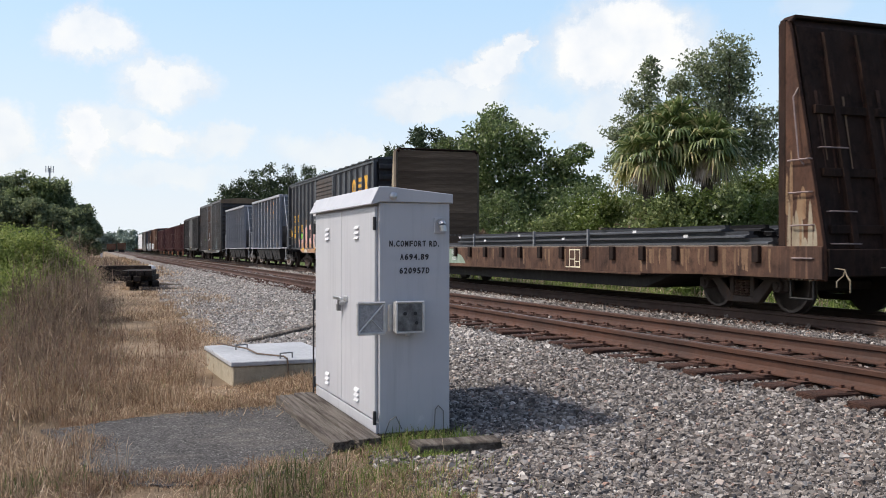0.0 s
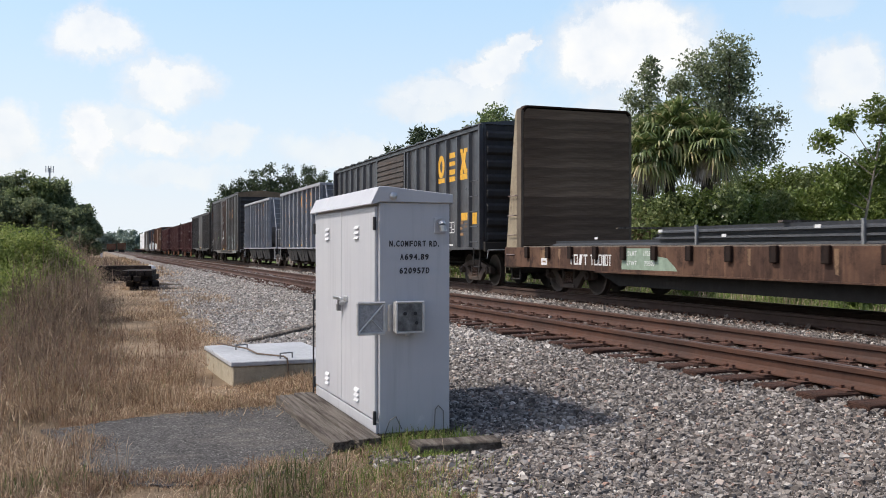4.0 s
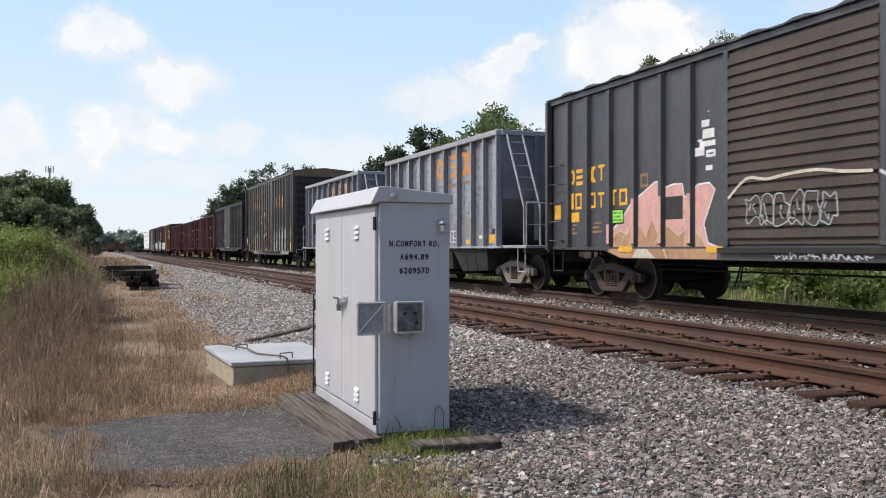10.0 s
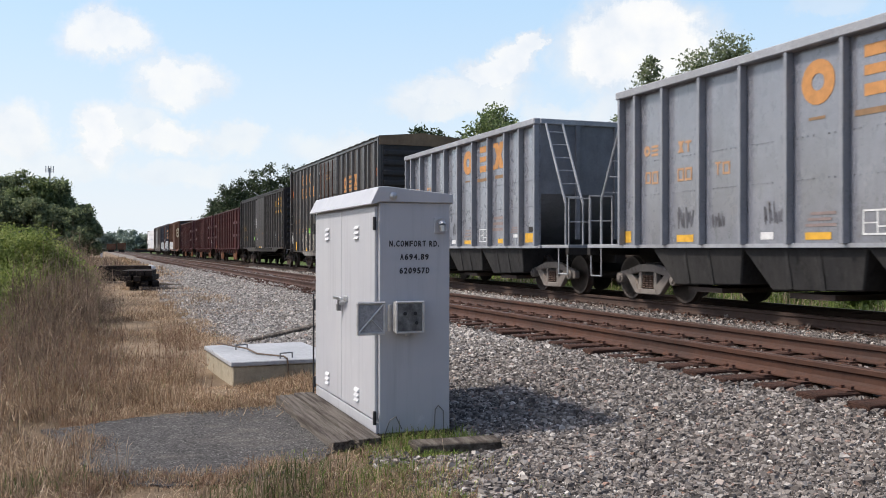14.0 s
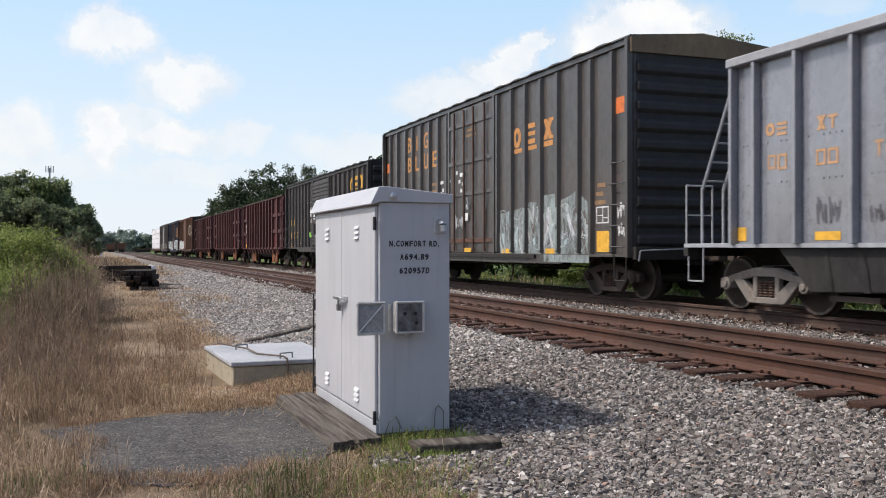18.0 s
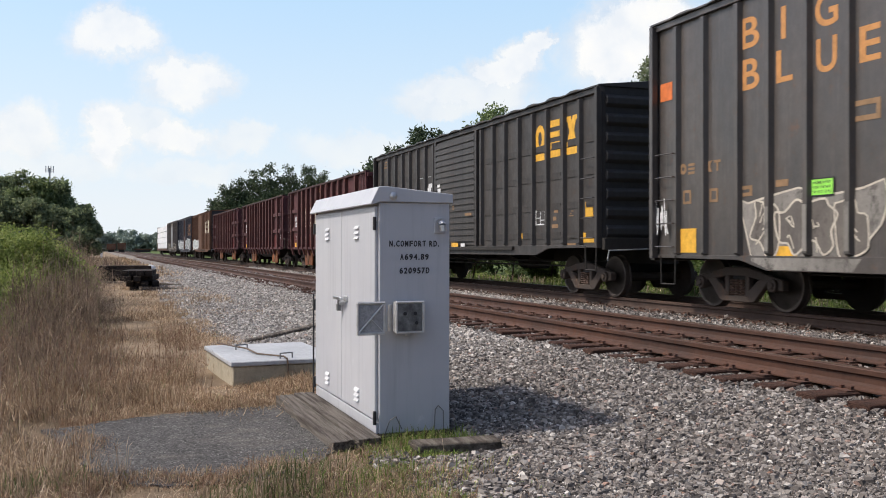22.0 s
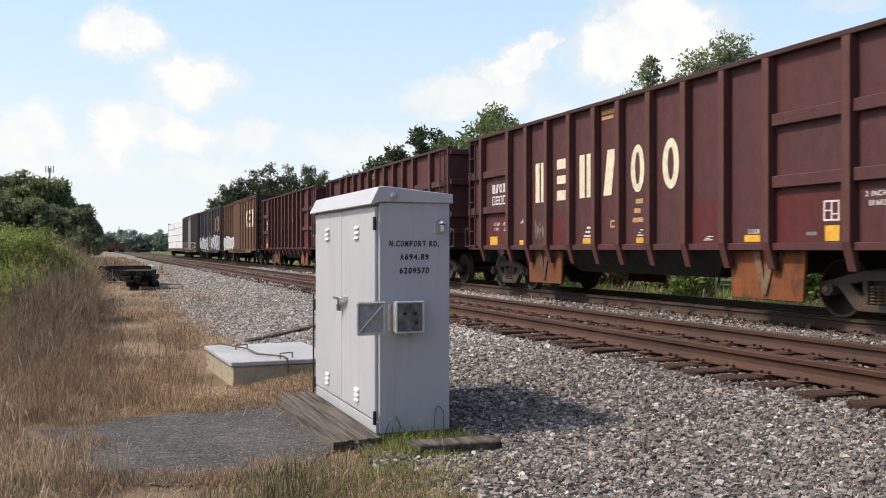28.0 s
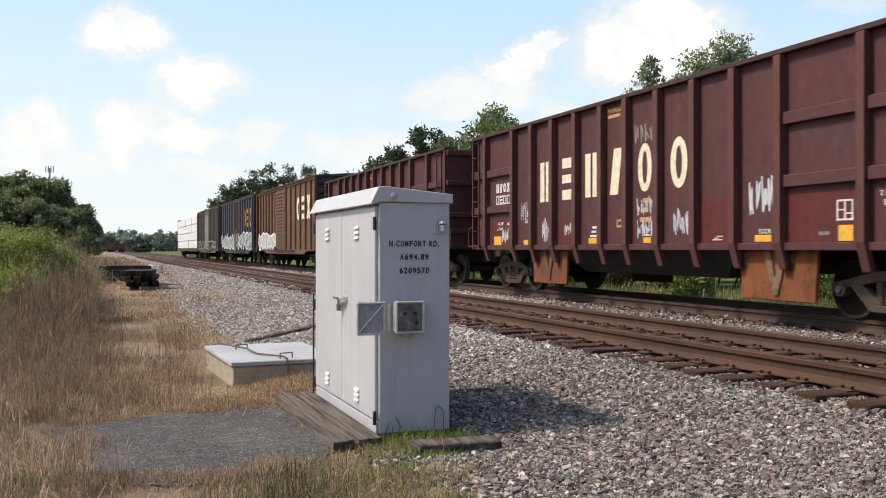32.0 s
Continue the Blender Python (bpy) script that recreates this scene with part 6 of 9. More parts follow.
for q in (10.40, 11.25, 12.12, 12.99):
    mark(c, E_ - 0.002, n + q - 0.045, n + q + 0.045, 1.08, 1.9 - 0.45 * (q > 12.5), M_GRAFPINK, "block", "sprayed_post")
throwup(c, X - 0.012, n + 5.36, n + 5.98, 1.18, 1.88, M_GRAF, 1, 2, None, 0.05, 0.0, 3)
throwup(c, X - 0.012, n + 4.60, n + 5.24, 1.06, 2.08, M_GRAF, 2, 1, M_GRAFTAN, 0.05, 0.0, 3)
throwup(c, X - 0.012, n + 3.46, n + 4.38, 1.06, 2.12, M_GRAF, 3, 2, M_GRAFDARK, 0.055, 0.05, 4)
scribble(c, X - 0.012, n + 2.5, n + 3.24, 1.66, 2.0, M_GRAFICE, 6, 3, 0.04)
scribble(c, X - 0.012, n + 2.48, n + 3.36, 1.24, 1.68, M_GRAF, 7, 4, 0.04)
part("spray_paint", ribbon(Shape(), X - 0.092, smooth_loop([(n + 9.36, 1.76), (n + 8.93, 2.04), (n + 8.5, 2.0), (n + 8.06, 2.04), (n + 7.5, 2.06), (n + 7.0, 2.0), (n + 6.5, 1.97)], False), 0.045), M_GRAFCREAM, c, "long cream sprayed line")
part("spray_paint", ribbon(Shape(), X - 0.092, smooth_loop([(n + 6.39, 1.97), (n + 6.15, 1.8), (n + 6.1, 1.5), (n + 6.22, 1.2)], False), 0.045), M_GRAF, c, "pale sprayed line")
throwup(c, X - 0.092, n + 7.1, n + 8.95, 1.28, 1.82, M_GRAFPALE, 4, 6, None, 0.022, 0.0, 2)
scribble(c, X - 0.094, n + 6.5, n + 8.3, 0.82, 0.93, M_GRAF, 31, 12, 0.014)


# grey covered-side hoppers
def hopper(y0, y1, p0, p1, label):
    """y0, y1: ends of the sides; p0, p1: ends of the platforms."""
    yc, L = (p0 + p1) / 2, p1 - p0
    c = thing("hopper_car", pose(FAR, yc, 0), label, "hopper car", "cars of the freight train")
    TRAIN.append((c, yc))
    n, f, X, top = y0 - yc, y1 - yc, HALF - 0.13, 3.84
    for s in (-1, 1):
        part("side_wall", Shape().box(min(s * X, s * (X - 0.02)), max(s * X, s * (X - 0.02)), n, f, 1.02, top), M_HOPPER, c)
        part("side_sill", Shape().box(min(s * X, s * (X + 0.05)), max(s * X, s * (X + 0.05)), n - 0.1, f + 0.1, 1.0, 1.06), M_HOPTRIM, c)
        part("top_chord", Shape().box(s * (X + 0.06) - 0.09, s * (X + 0.06) + 0.09, n - 0.02, f + 0.02, top - 0.07, top + 0.07), M_HOPTRIM, c, "pale grey top rail", bevel=0.015)
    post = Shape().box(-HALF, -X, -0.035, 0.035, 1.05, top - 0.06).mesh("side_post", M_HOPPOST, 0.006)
    k = 11
    for y in [n + q for q in (0.05, 0.87, 1.69, 2.71, 3.74, 4.80, 5.81, 6.84, 7.89, 8.76, 9.29)]:
        for s in (-1, 1):
            part("side_post", post, M_HOPPER, c).matrix_basis = pose(0, y, 0, 0, 0, 0 if s < 0 else 180)
    # rivets along two seams
    rv = Shape()
    for i in range(k):
        a = n + 0.06 + (f - n - 0.12) * i / k
        for j in range(6):
            for z in (1.95, 2.55):
                y = a + 0.12 + j * 0.11
                rv.box(-X - 0.012, -X, y - 0.011, y + 0.011, z - 0.011, z + 0.011)
    tagged(part("rivet_row", rv, M_HOPPER, c), kind="stuff")
    for e, y, p in ((-1, n, -L / 2), (1, f, L / 2)):
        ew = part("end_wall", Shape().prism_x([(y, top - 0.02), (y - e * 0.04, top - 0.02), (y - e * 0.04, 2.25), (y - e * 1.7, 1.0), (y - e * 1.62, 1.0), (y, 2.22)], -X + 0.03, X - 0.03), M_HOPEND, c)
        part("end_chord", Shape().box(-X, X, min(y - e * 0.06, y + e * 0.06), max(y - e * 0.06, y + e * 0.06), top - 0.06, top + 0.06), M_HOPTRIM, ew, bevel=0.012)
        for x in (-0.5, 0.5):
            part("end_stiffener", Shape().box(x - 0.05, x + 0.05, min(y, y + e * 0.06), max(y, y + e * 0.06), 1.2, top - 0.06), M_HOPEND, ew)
        pf = part("platform", Shape().box(-X, X, min(p, y), max(p, y), 1.0, 1.07), M_HOPTRIM, c, bevel=0.008)
        part("platform_beam", Shape().box(-X, X, min(p, p - e * 0.12), max(p, p - e * 0.12), 0.86, 1.0), M_UNDER, pf)
        # slanted ladder from the platform to the top corner
        sx = -X + 0.12
        top_y, low_y = y + e * 0.06, p - e * 0.35
        for x in (sx, sx + 0.42):
            part("ladder_rail", Shape().rod((x, low_y, 1.95), (x, top_y, top - 0.05), 0.03, 6).rod((x, low_y, 1.07), (x, low_y, 1.97), 0.026, 6), M_HOPTRIM, pf)
        for i in range(6):
            t = (i + 0.5) / 6
            yy, zz = low_y + (top_y - low_y) * t, 1.95 + (top - 0.1 - 1.95) * t
            part("ladder_rung", Shape().rod((sx, yy, zz), (sx + 0.42, yy, zz), 0.016, 5), M_HOPTRIM, pf)
        for x in (-X + 0.03, -X + 0.55):
            part("handrail_post", Shape().rod((x, p - e * 0.04, 1.05), (x, p - e * 0.04, 2.05), 0.018, 6), M_GALV, pf, "pale steel handrail post")
        for z, r in ((2.05, 0.018), (1.55, 0.014)):
            part("handrail_bar", Shape().rod((-X + 0.03, p - e * 0.04, z), (-X + 0.55, p - e * 0.04, z), r, 6), M_GALV, pf)
        part("step", Shape().tube([(-X + 0.03, p - e * 0.1, 1.0), (-X + 0.03, p - e * 0.1, 0.45), (-X + 0.03, p - e * 0.5, 0.45), (-X + 0.03, p - e * 0.5, 1.0)], 0.016), M_GALV, pf)
        part("brake_gear", Shape().rod((0.15, p - e * 0.35, 1.07), (0.15, p - e * 0.35, 1.9), 0.05, 8).rod((0.45, p - e * 0.4, 1.9), (0.45, p - e * 0.75, 1.9), 0.16, 10).box(0.5, 0.95, min(p - e * 0.2, p - e * 0.7), max(p - e * 0.2, p - e * 0.7), 1.07, 1.5), M_UNDER, pf)
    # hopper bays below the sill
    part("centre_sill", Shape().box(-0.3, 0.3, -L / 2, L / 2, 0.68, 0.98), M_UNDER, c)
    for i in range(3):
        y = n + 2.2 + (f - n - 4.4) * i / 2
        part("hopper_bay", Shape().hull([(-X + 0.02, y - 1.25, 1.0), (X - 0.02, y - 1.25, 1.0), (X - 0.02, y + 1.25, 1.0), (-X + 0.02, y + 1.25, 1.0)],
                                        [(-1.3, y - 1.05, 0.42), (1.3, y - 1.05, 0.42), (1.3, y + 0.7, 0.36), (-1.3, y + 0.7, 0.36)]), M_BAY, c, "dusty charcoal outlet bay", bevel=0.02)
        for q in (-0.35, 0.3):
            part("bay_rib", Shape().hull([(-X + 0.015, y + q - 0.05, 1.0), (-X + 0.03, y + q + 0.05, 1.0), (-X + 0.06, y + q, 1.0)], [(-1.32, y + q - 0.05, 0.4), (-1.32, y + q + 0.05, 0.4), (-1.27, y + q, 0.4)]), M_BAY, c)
        part("gate_frame", Shape().box(-1.2, 1.2, y - 0.45, y + 0.45, 0.26, 0.34), M_FRAME, c)
    x = -X
    mark(c, x - 0.004, n + 3.97, n + 4.60, 2.96, 3.59, M_PALEORANGE, "ring")
    mark(c, x - 0.004, n + 3.05, n + 3.46, 2.95, 3.61, M_PALEORANGE, "bands")
    mark(c, x - 0.004, n + 1.91, n + 2.58, 2.96, 3.61, M_PALEORANGE, "bowtie")
    mark(c, x - 0.004, n + 0.30, n + 0.74, 1.13, 1.34, M_YELLOW, "block")
    mark(c, x - 0.004, n + 1.99, n + 2.30, 1.12, 1.23, M_YELLOW, "block")
    mark(c, x - 0.004, n + 4.04, n + 4.53, 1.11, 1.21, M_YELLOW, "block")
    mark(c, x - 0.004, n + 7.13, n + 7.60, 1.10, 1.22, M_YELLOW, "block")
    mark(c, x - 0.004, n + 9.05, n + 9.34, 1.10, 1.31, M_YELLOW, "block")
    mark(c, x - 0.004, n + 3.02, n + 3.49, 1.16, 1.49, M_WHITE, "frame")
    mark(c, x - 0.004, n + 5.18, n + 5.46, 1.12, 1.23, M_WHITE, "block")
    mark(c, x - 0.004, n + 1.15, n + 1.41, 1.25, 1.33, M_WHITE, "block")
    mark(c, x - 0.004, n + 0.32, n + 0.56, 1.36, 1.49, M_UNDER, "block")
    mark(c, x - 0.004, n + 8.41, n + 8.61, 2.64, 2.83, M_DIMORANGE2, "ring")
    mark(c, x - 0.004, n + 8.16, n + 8.37, 2.63, 2.82, M_DIMORANGE2, "bands")
    mark(c, x - 0.004, n + 7.40, n + 7.56, 2.61, 2.81, M_DIMORANGE2, "bowtie")
    mark(c, x - 0.004, n + 7.19, n + 7.36, 2.61, 2.80, M_DIMORANGE2, "tee")
    mark(c, x - 0.004, n + 8.39, n + 8.56, 2.15, 2.36, M_DIMORANGE2, "hollow")
    mark(c, x - 0.004, n + 8.16, n + 8.35, 2.13, 2.36, M_DIMORANGE2, "hollow")
    mark(c, x - 0.004, n + 7.40, n + 7.58, 2.13, 2.35, M_DIMORANGE2, "hollow")
    mark(c, x - 0.004, n + 7.17, n + 7.36, 2.13, 2.35, M_DIMORANGE2, "hollow")
    mark(c, x - 0.004, n + 6.41, n + 6.55, 2.16, 2.37, M_DIMORANGE2, "tee")
    mark(c, x - 0.004, n + 6.18, n + 6.36, 2.16, 2.36, M_DIMORANGE2, "hollow")
    mark(c, x - 0.004, n + 4.15, n + 4.46, 2.76, 2.80, M_DIMORANGE, "block")
    mark(c, x - 0.004, n + 2.96, n + 3.62, 2.71, 2.79, M_DIMORANGE, "block")
    mark(c, x - 0.004, n + 2.01, n + 2.48, 2.72, 2.80, M_DIMORANGE, "block")
    mark(c, x - 0.004, n + 1.91, n + 2.64, 1.43, 1.78, M_FAINT, "lines")
    mark(c, x - 0.004, n + 1.00, n + 1.57, 1.37, 1.50, M_FAINT, "lines")
    mark(c, x - 0.004, n + 3.95, n + 4.53, 1.29, 1.49, M_FAINT, "lines")
    scribble(c, x - 0.004, n + 4.97, n + 5.40, 1.31, 1.68, M_SMEAR, 61, 4, 0.028)
    scribble(c, x - 0.004, n + 7.12, n + 7.60, 1.30, 1.76, M_SMEAR, 62, 4, 0.028)
    scribble(c, x - 0.004, n + 6.29, n + 6.64, 1.29, 1.60, M_SMEAR, 63, 4, 0.028)
    running_gear(c, L, 1.55, True)
    return c


M_DIMORANGE2 = plain("worn_orange_marking", (0.50, 0.29, 0.155), 0.65)
hopper(49.70, 59.05, 48.30, 60.40, "grey-blue ribbed steel hopper car with faded orange markings")
hopper(62.55, 71.90, 61.20, 73.22, "grey-blue ribbed steel hopper car with slanted end ladder")

# tall brownish boxcar with plug door
c, n, f, X = boxcar("tall brownish charcoal boxcar with plug door and sprayed band", 74.70, 90.28, 0.66, 4.88, 5.05, M_BBCAR, M_DARKEND, (6.30, 9.40), (0.69, 1.51, 2.03, 2.93, 3.73, 4.52, 5.28, 6.10, 9.60, 10.30, 11.05, 11.82, 12.60, 13.30, 14.15, 14.90), corr=False, ribs=10, inset=1.62, band=M_TANBAND, roofmat=M_BBCAR)
mark(c, X - 0.004, n + 4.83, n + 5.26, 3.34, 3.82, M_PALEORANGE, "ring")
mark(c, X - 0.004, n + 4.78, n + 5.24, 3.22, 3.32, M_PALEORANGE, "block")
mark(c, X - 0.004, n + 4.09, n + 4.45, 3.37, 3.84, M_PALEORANGE, "bands")
mark(c, X - 0.004, n + 4.01, n + 4.50, 3.23, 3.33, M_PALEORANGE, "block")
mark(c, X - 0.004, n + 3.20, n + 3.70, 3.38, 3.84, M_PALEORANGE, "bowtie")
mark(c, X - 0.004, n + 3.22, n + 3.68, 3.23, 3.35, M_PALEORANGE, "block")
mark(c, X - 0.004, n + 0.28, n + 0.62, 3.54, 3.85, M_REDORANGE, "block")
mark(c, X - 0.004, n + 0.89, n + 1.36, 1.48, 1.81, M_WHITE, "frame")
mark(c, X - 0.004, n + 0.87, n + 1.34, 0.92, 1.33, M_YELLOW, "block")
mark(c, X - 0.004, n + 3.15, n + 3.58, 0.88, 0.99, M_YELLOW, "block")
mark(c, X - 0.004, n + 5.43, n + 5.96, 0.87, 0.99, M_YELLOW, "block")
mark(c, X - 0.055, n + 7.42, n + 8.14, 3.94, 4.28, M_DIMORANGE, "lines")
mark(c, X - 0.004, n + 1.00, n + 1.42, 1.85, 2.27, M_DIMORANGE, "lines")
mark(c, X - 0.004, n + 15.08, n + 15.43, 3.54, 3.85, M_REDORANGE, "block")
mark(c, X - 0.004, n + 12.05, n + 12.53, 0.88, 1.02, M_YELLOW, "block")
mark(c, X - 0.004, n + 9.69, n + 10.16, 0.89, 1.02, M_YELLOW, "block")
mark(c, X - 0.10, n + 7.68, n + 8.14, 0.90, 1.01, M_YELLOW, "block")
mark(c, X - 0.10, n + 8.17, n + 8.47, 2.91, 3.02, M_WHITE, "block")
mark(c, X - 0.10, n + 7.90, n + 8.08, 1.73, 1.93, M_WHITE, "block")
mark(c, X - 0.10, n + 7.85, n + 8.02, 2.03, 2.17, M_WHITE, "ring")
mark(c, X - 0.004, n + 14.67, n + 14.85, 2.23, 2.41, M_DIMORANGE, "ring")
mark(c, X - 0.004, n + 14.44, n + 14.62, 2.22, 2.40, M_DIMORANGE, "bands")
mark(c, X - 0.004, n + 13.98, n + 14.15, 2.22, 2.40, M_DIMORANGE, "bowtie")
mark(c, X - 0.004, n + 13.76, n + 13.93, 2.22, 2.40, M_DIMORANGE, "tee")
mark(c, X - 0.004, n + 14.54, n + 14.76, 1.73, 1.96, M_DIMORANGE, "hollow")
mark(c, X - 0.004, n + 13.83, n + 14.04, 1.73, 1.95, M_DIMORANGE, "hollow")
mark(c, X - 0.004, n + 13.01, n + 13.29, 1.78, 1.94, M_DIMORANGE, "hollow")
mark(c, X - 0.004, n + 14.40, n + 14.87, 0.92, 1.32, M_YELLOW, "block")
mark(c, X - 0.004, n + 12.23, n + 12.49, 1.88, 1.98, M_DIMORANGE, "hollow")
mark(c, X - 0.004, n + 10.56, n + 11.09, 2.63, 2.90, M_DIMORANGE, "hollow")
mark(c, X - 0.004, n + 9.99, n + 10.27, 2.83, 2.92, M_WHITE, "block")
for ch, y, z, w in (("B", 13.27, 4.03, 0.42), ("I", 12.38, 4.01, 0.10), ("G", 11.70, 4.01, 0.42), ("B", 13.24, 3.40, 0.39), ("L", 12.48, 3.39, 0.34), ("U", 11.68, 3.39, 0.38), ("E", 10.91, 3.39, 0.35)):
    lettering(c, X - 0.004, n + y, z, 0.47, w, ch, M_PALEORANGE)
notice(c, X - 0.013, n + 11.34, n + 11.78, 1.70, 1.95)
sprayed_shape(c, X - 0.0045, [(n + 6.42, 1.75), (n + 6.04, 1.84), (n + 5.5, 1.85), (n + 4.85, 1.93), (n + 4.41, 2.05), (n + 3.88, 2.01), (n + 3.78, 2.16), (n + 3.09, 2.17), (n + 2.95, 2.0), (n + 2.44, 2.09), (n + 2.17, 2.19), (n + 1.85, 2.0), (n + 1.62, 1.87), (n + 1.58, 0.81), (n + 3.2, 0.83), (n + 6.42, 0.90)], M_GRAFBLUE)
rng = random.Random(88)
for k in range(70):
    # slanting ragged strokes, laid over each other
    q, w, h = rng.uniform(1.62, 6.2), rng.uniform(0.03, 0.12), rng.uniform(0.15, 0.7)
    zt = min(rng.uniform(1.2, 2.1), 2.12 - 0.07 * max(q - 2.2, 0))
    zb, ln = max(zt - h, 0.86), rng.uniform(-0.12, 0.12)
    mid = (zt + zb) / 2
    sprayed_shape(c, X - 0.0062 - 0.00005 * k, [(n + q + ln, zt), (n + q + w + ln, zt - rng.uniform(0, 0.1)), (n + q + w * rng.uniform(0.7, 1.5) + ln * 0.4, mid + 0.05), (n + q + w * 0.8, mid - 0.08), (n + q + w * rng.uniform(0.3, 1.2) - ln, zb), (n + q - ln, zb + rng.uniform(0, 0.08)), (n + q + w * rng.uniform(-0.4, 0.3), mid)], (M_GRAFPALE, M_GRAFROSE, M_GRAFICE, M_GRAFPALE, M_GRAFDUSK, M_GRAF)[k % 6], None, label="ragged pale stroke of spray")
throwup(c, X - 0.012, n + 1.75, n + 6.1, 0.95, 1.95, M_GRAFPALE, 13, 7, None, 0.022, 0.05, 2)
mark(c, X - 0.034, n + 1.6, n + 3.6, 0.70, 0.86, M_GRAFBLUE, "block", "sprayed_sill")
for q in (2.03, 2.93, 3.73, 4.52, 5.28):
    mark(c, E_ - 0.002, n + q - 0.04, n + q + 0.04, 0.95, 1.75 + 0.2 * math.sin(q * 3), M_GRAFBLUE, "block", "sprayed_post")
sprayed_shape(c, X - 0.0055, [(n + 13.41, 1.77), (n + 13.1, 1.67), (n + 12.6, 1.76), (n + 12.03, 1.84), (n + 11.32, 1.72), (n + 10.84, 1.77), (n + 10.5, 1.86), (n + 10.42, 1.61), (n + 10.55, 1.29), (n + 10.9, 0.95), (n + 11.14, 0.72), (n + 12.1, 0.74), (n + 13.0, 0.76), (n + 13.1, 1.1), (n + 13.2, 1.4)], M_GRAFDUST, M_GRAFCREAM, 0.03)
throwup(c, X - 0.012, n + 10.75, n + 13.0, 0.85, 1.68, M_GRAFCREAM, 18, 4, M_GRAFDUSK, 0.028, 0.1, 3)
scribble(c, X - 0.012, n + 9.7, n + 10.25, 0.75, 1.08, M_GRAFDUST, 19, 3, 0.03)
sprayed_shape(c, X - 0.034, [(n + 11.0, 0.675), (n + 12.6, 0.675), (n + 13.0, 0.80), (n + 13.0, 0.85), (n + 10.85, 0.85)], M_GRAFDUST, label="dusty grey spray over the sill")
for q in (11.05, 11.82, 12.60):
    mark(c, E_ - 0.002, n + q - 0.04, n + q + 0.04, 0.95, 1.6, M_GRAFDUST, "block", "sprayed_post")
scribble(c, X - 0.10, n + 8.2, n + 8.85, 1.5, 1.92, M_GRAF, 17, 3, 0.025)
scribble(c, X - 0.013, n + 1.7, n + 3.0, 1.15, 1.4, M_GRAF, 21, 6, 0.02)
for a, z in ((8.75, 3.0), (8.55, 2.75), (8.3, 2.68), (8.42, 2.5), (9.3, 2.8), (9.95, 2.6), (10.1, 2.5)):
    mark(c, X - 0.055 if a < 9.4 else X - 0.005, n + a, n + a + 0.14, z, z + 0.10, M_WHITE, "block", "chalk_note")
scribble(c, X - 0.063, n + 0.1, n + 0.5, 1.55, 1.9, M_WHITE, 15, 3, 0.03)
scribble(c, X - 0.063, n + 0.1, n + 0.45, 1.2, 1.5, M_WHITE, 16, 3, 0.03)
scribble(c, X - 0.063, n + 15.1, n + 15.5, 1.2, 1.85, M_WHITE, 25, 3, 0.025)
rng = random.Random(77)
for k in range(26):
    y, w, z1 = rng.uniform(6.7, 9.6), rng.uniform(0.015, 0.05), rng.uniform(1.4, 4.2)
    z0 = max(0.92, z1 - rng.uniform(0.5, 1.7))
    sprayed_shape(c, X - 0.052 - 0.0001 * k, [(n + y, z1), (n + y + w, z1 - 0.05), (n + y + w * 0.6, (z0 + z1) / 2), (n + y + w * 0.3, z0), (n + y + w * 0.1, (z0 + z1) / 2)], M_RUSTROD, label="thin rust run down the door")

# charcoal boxcar with stub rails
c, n, f, X = boxcar("dark charcoal boxcar with ribbed door and yellow marks", 92.11, 107.70, 0.84, 4.16, 4.36, M_BROWNCAR, M_DARKEND, (6.34, 9.39), (0.85, 1.55, 2.32, 3.02, 3.77, 4.54, 5.25, 6.00, 9.57, 10.32, 11.04, 11.79, 12.52, 13.28, 14.04, 14.81), stubs=True, ribs=8, inset=1.55)
mark(c, X - 0.004, n + 2.50, n + 2.97, 3.12, 3.73, M_YELLOW, "ring")
mark(c, X - 0.004, n + 2.50, n + 2.97, 2.94, 3.09, M_YELLOW, "block")
mark(c, X - 0.004, n + 1.80, n + 2.23, 3.14, 3.76, M_YELLOW, "bands")
mark(c, X - 0.004, n + 1.78, n + 2.22, 2.96, 3.11, M_YELLOW, "block")
mark(c, X - 0.004, n + 1.02, n + 1.51, 3.12, 3.75, M_YELLOW, "bowtie")
mark(c, X - 0.004, n + 1.03, n + 1.51, 2.95, 3.10, M_YELLOW, "block")
mark(c, X - 0.004, n + 0.38, n + 0.69, 1.63, 1.93, M_YELLOW, "block")
mark(c, X - 0.004, n + 0.33, n + 0.78, 1.11, 1.31, M_YELLOW, "block")
mark(c, X - 0.004, n + 2.50, n + 2.95, 1.51, 1.84, M_WHITE, "frame")
mark(c, X - 0.004, n + 1.88, n + 2.16, 1.43, 1.84, M_DIMORANGE, "lines")
mark(c, X - 0.004, n + 1.19, n + 1.38, 1.66, 1.78, M_DIMORANGE, "lines")
mark(c, X - 0.004, n + 3.24, n + 3.69, 1.22, 1.34, M_YELLOW, "block")
mark(c, X - 0.004, n + 1.09, n + 1.47, 1.03, 1.10, M_DIMORANGE, "block")
mark(c, X - 0.004, n + 14.53, n + 14.70, 2.11, 2.45, M_OCHRE, "ring")
mark(c, X - 0.004, n + 14.24, n + 14.45, 2.11, 2.44, M_OCHRE, "bands")
mark(c, X - 0.004, n + 13.80, n + 14.00, 2.10, 2.44, M_OCHRE, "bowtie")
mark(c, X - 0.004, n + 13.49, n + 13.72, 2.10, 2.43, M_OCHRE, "tee")
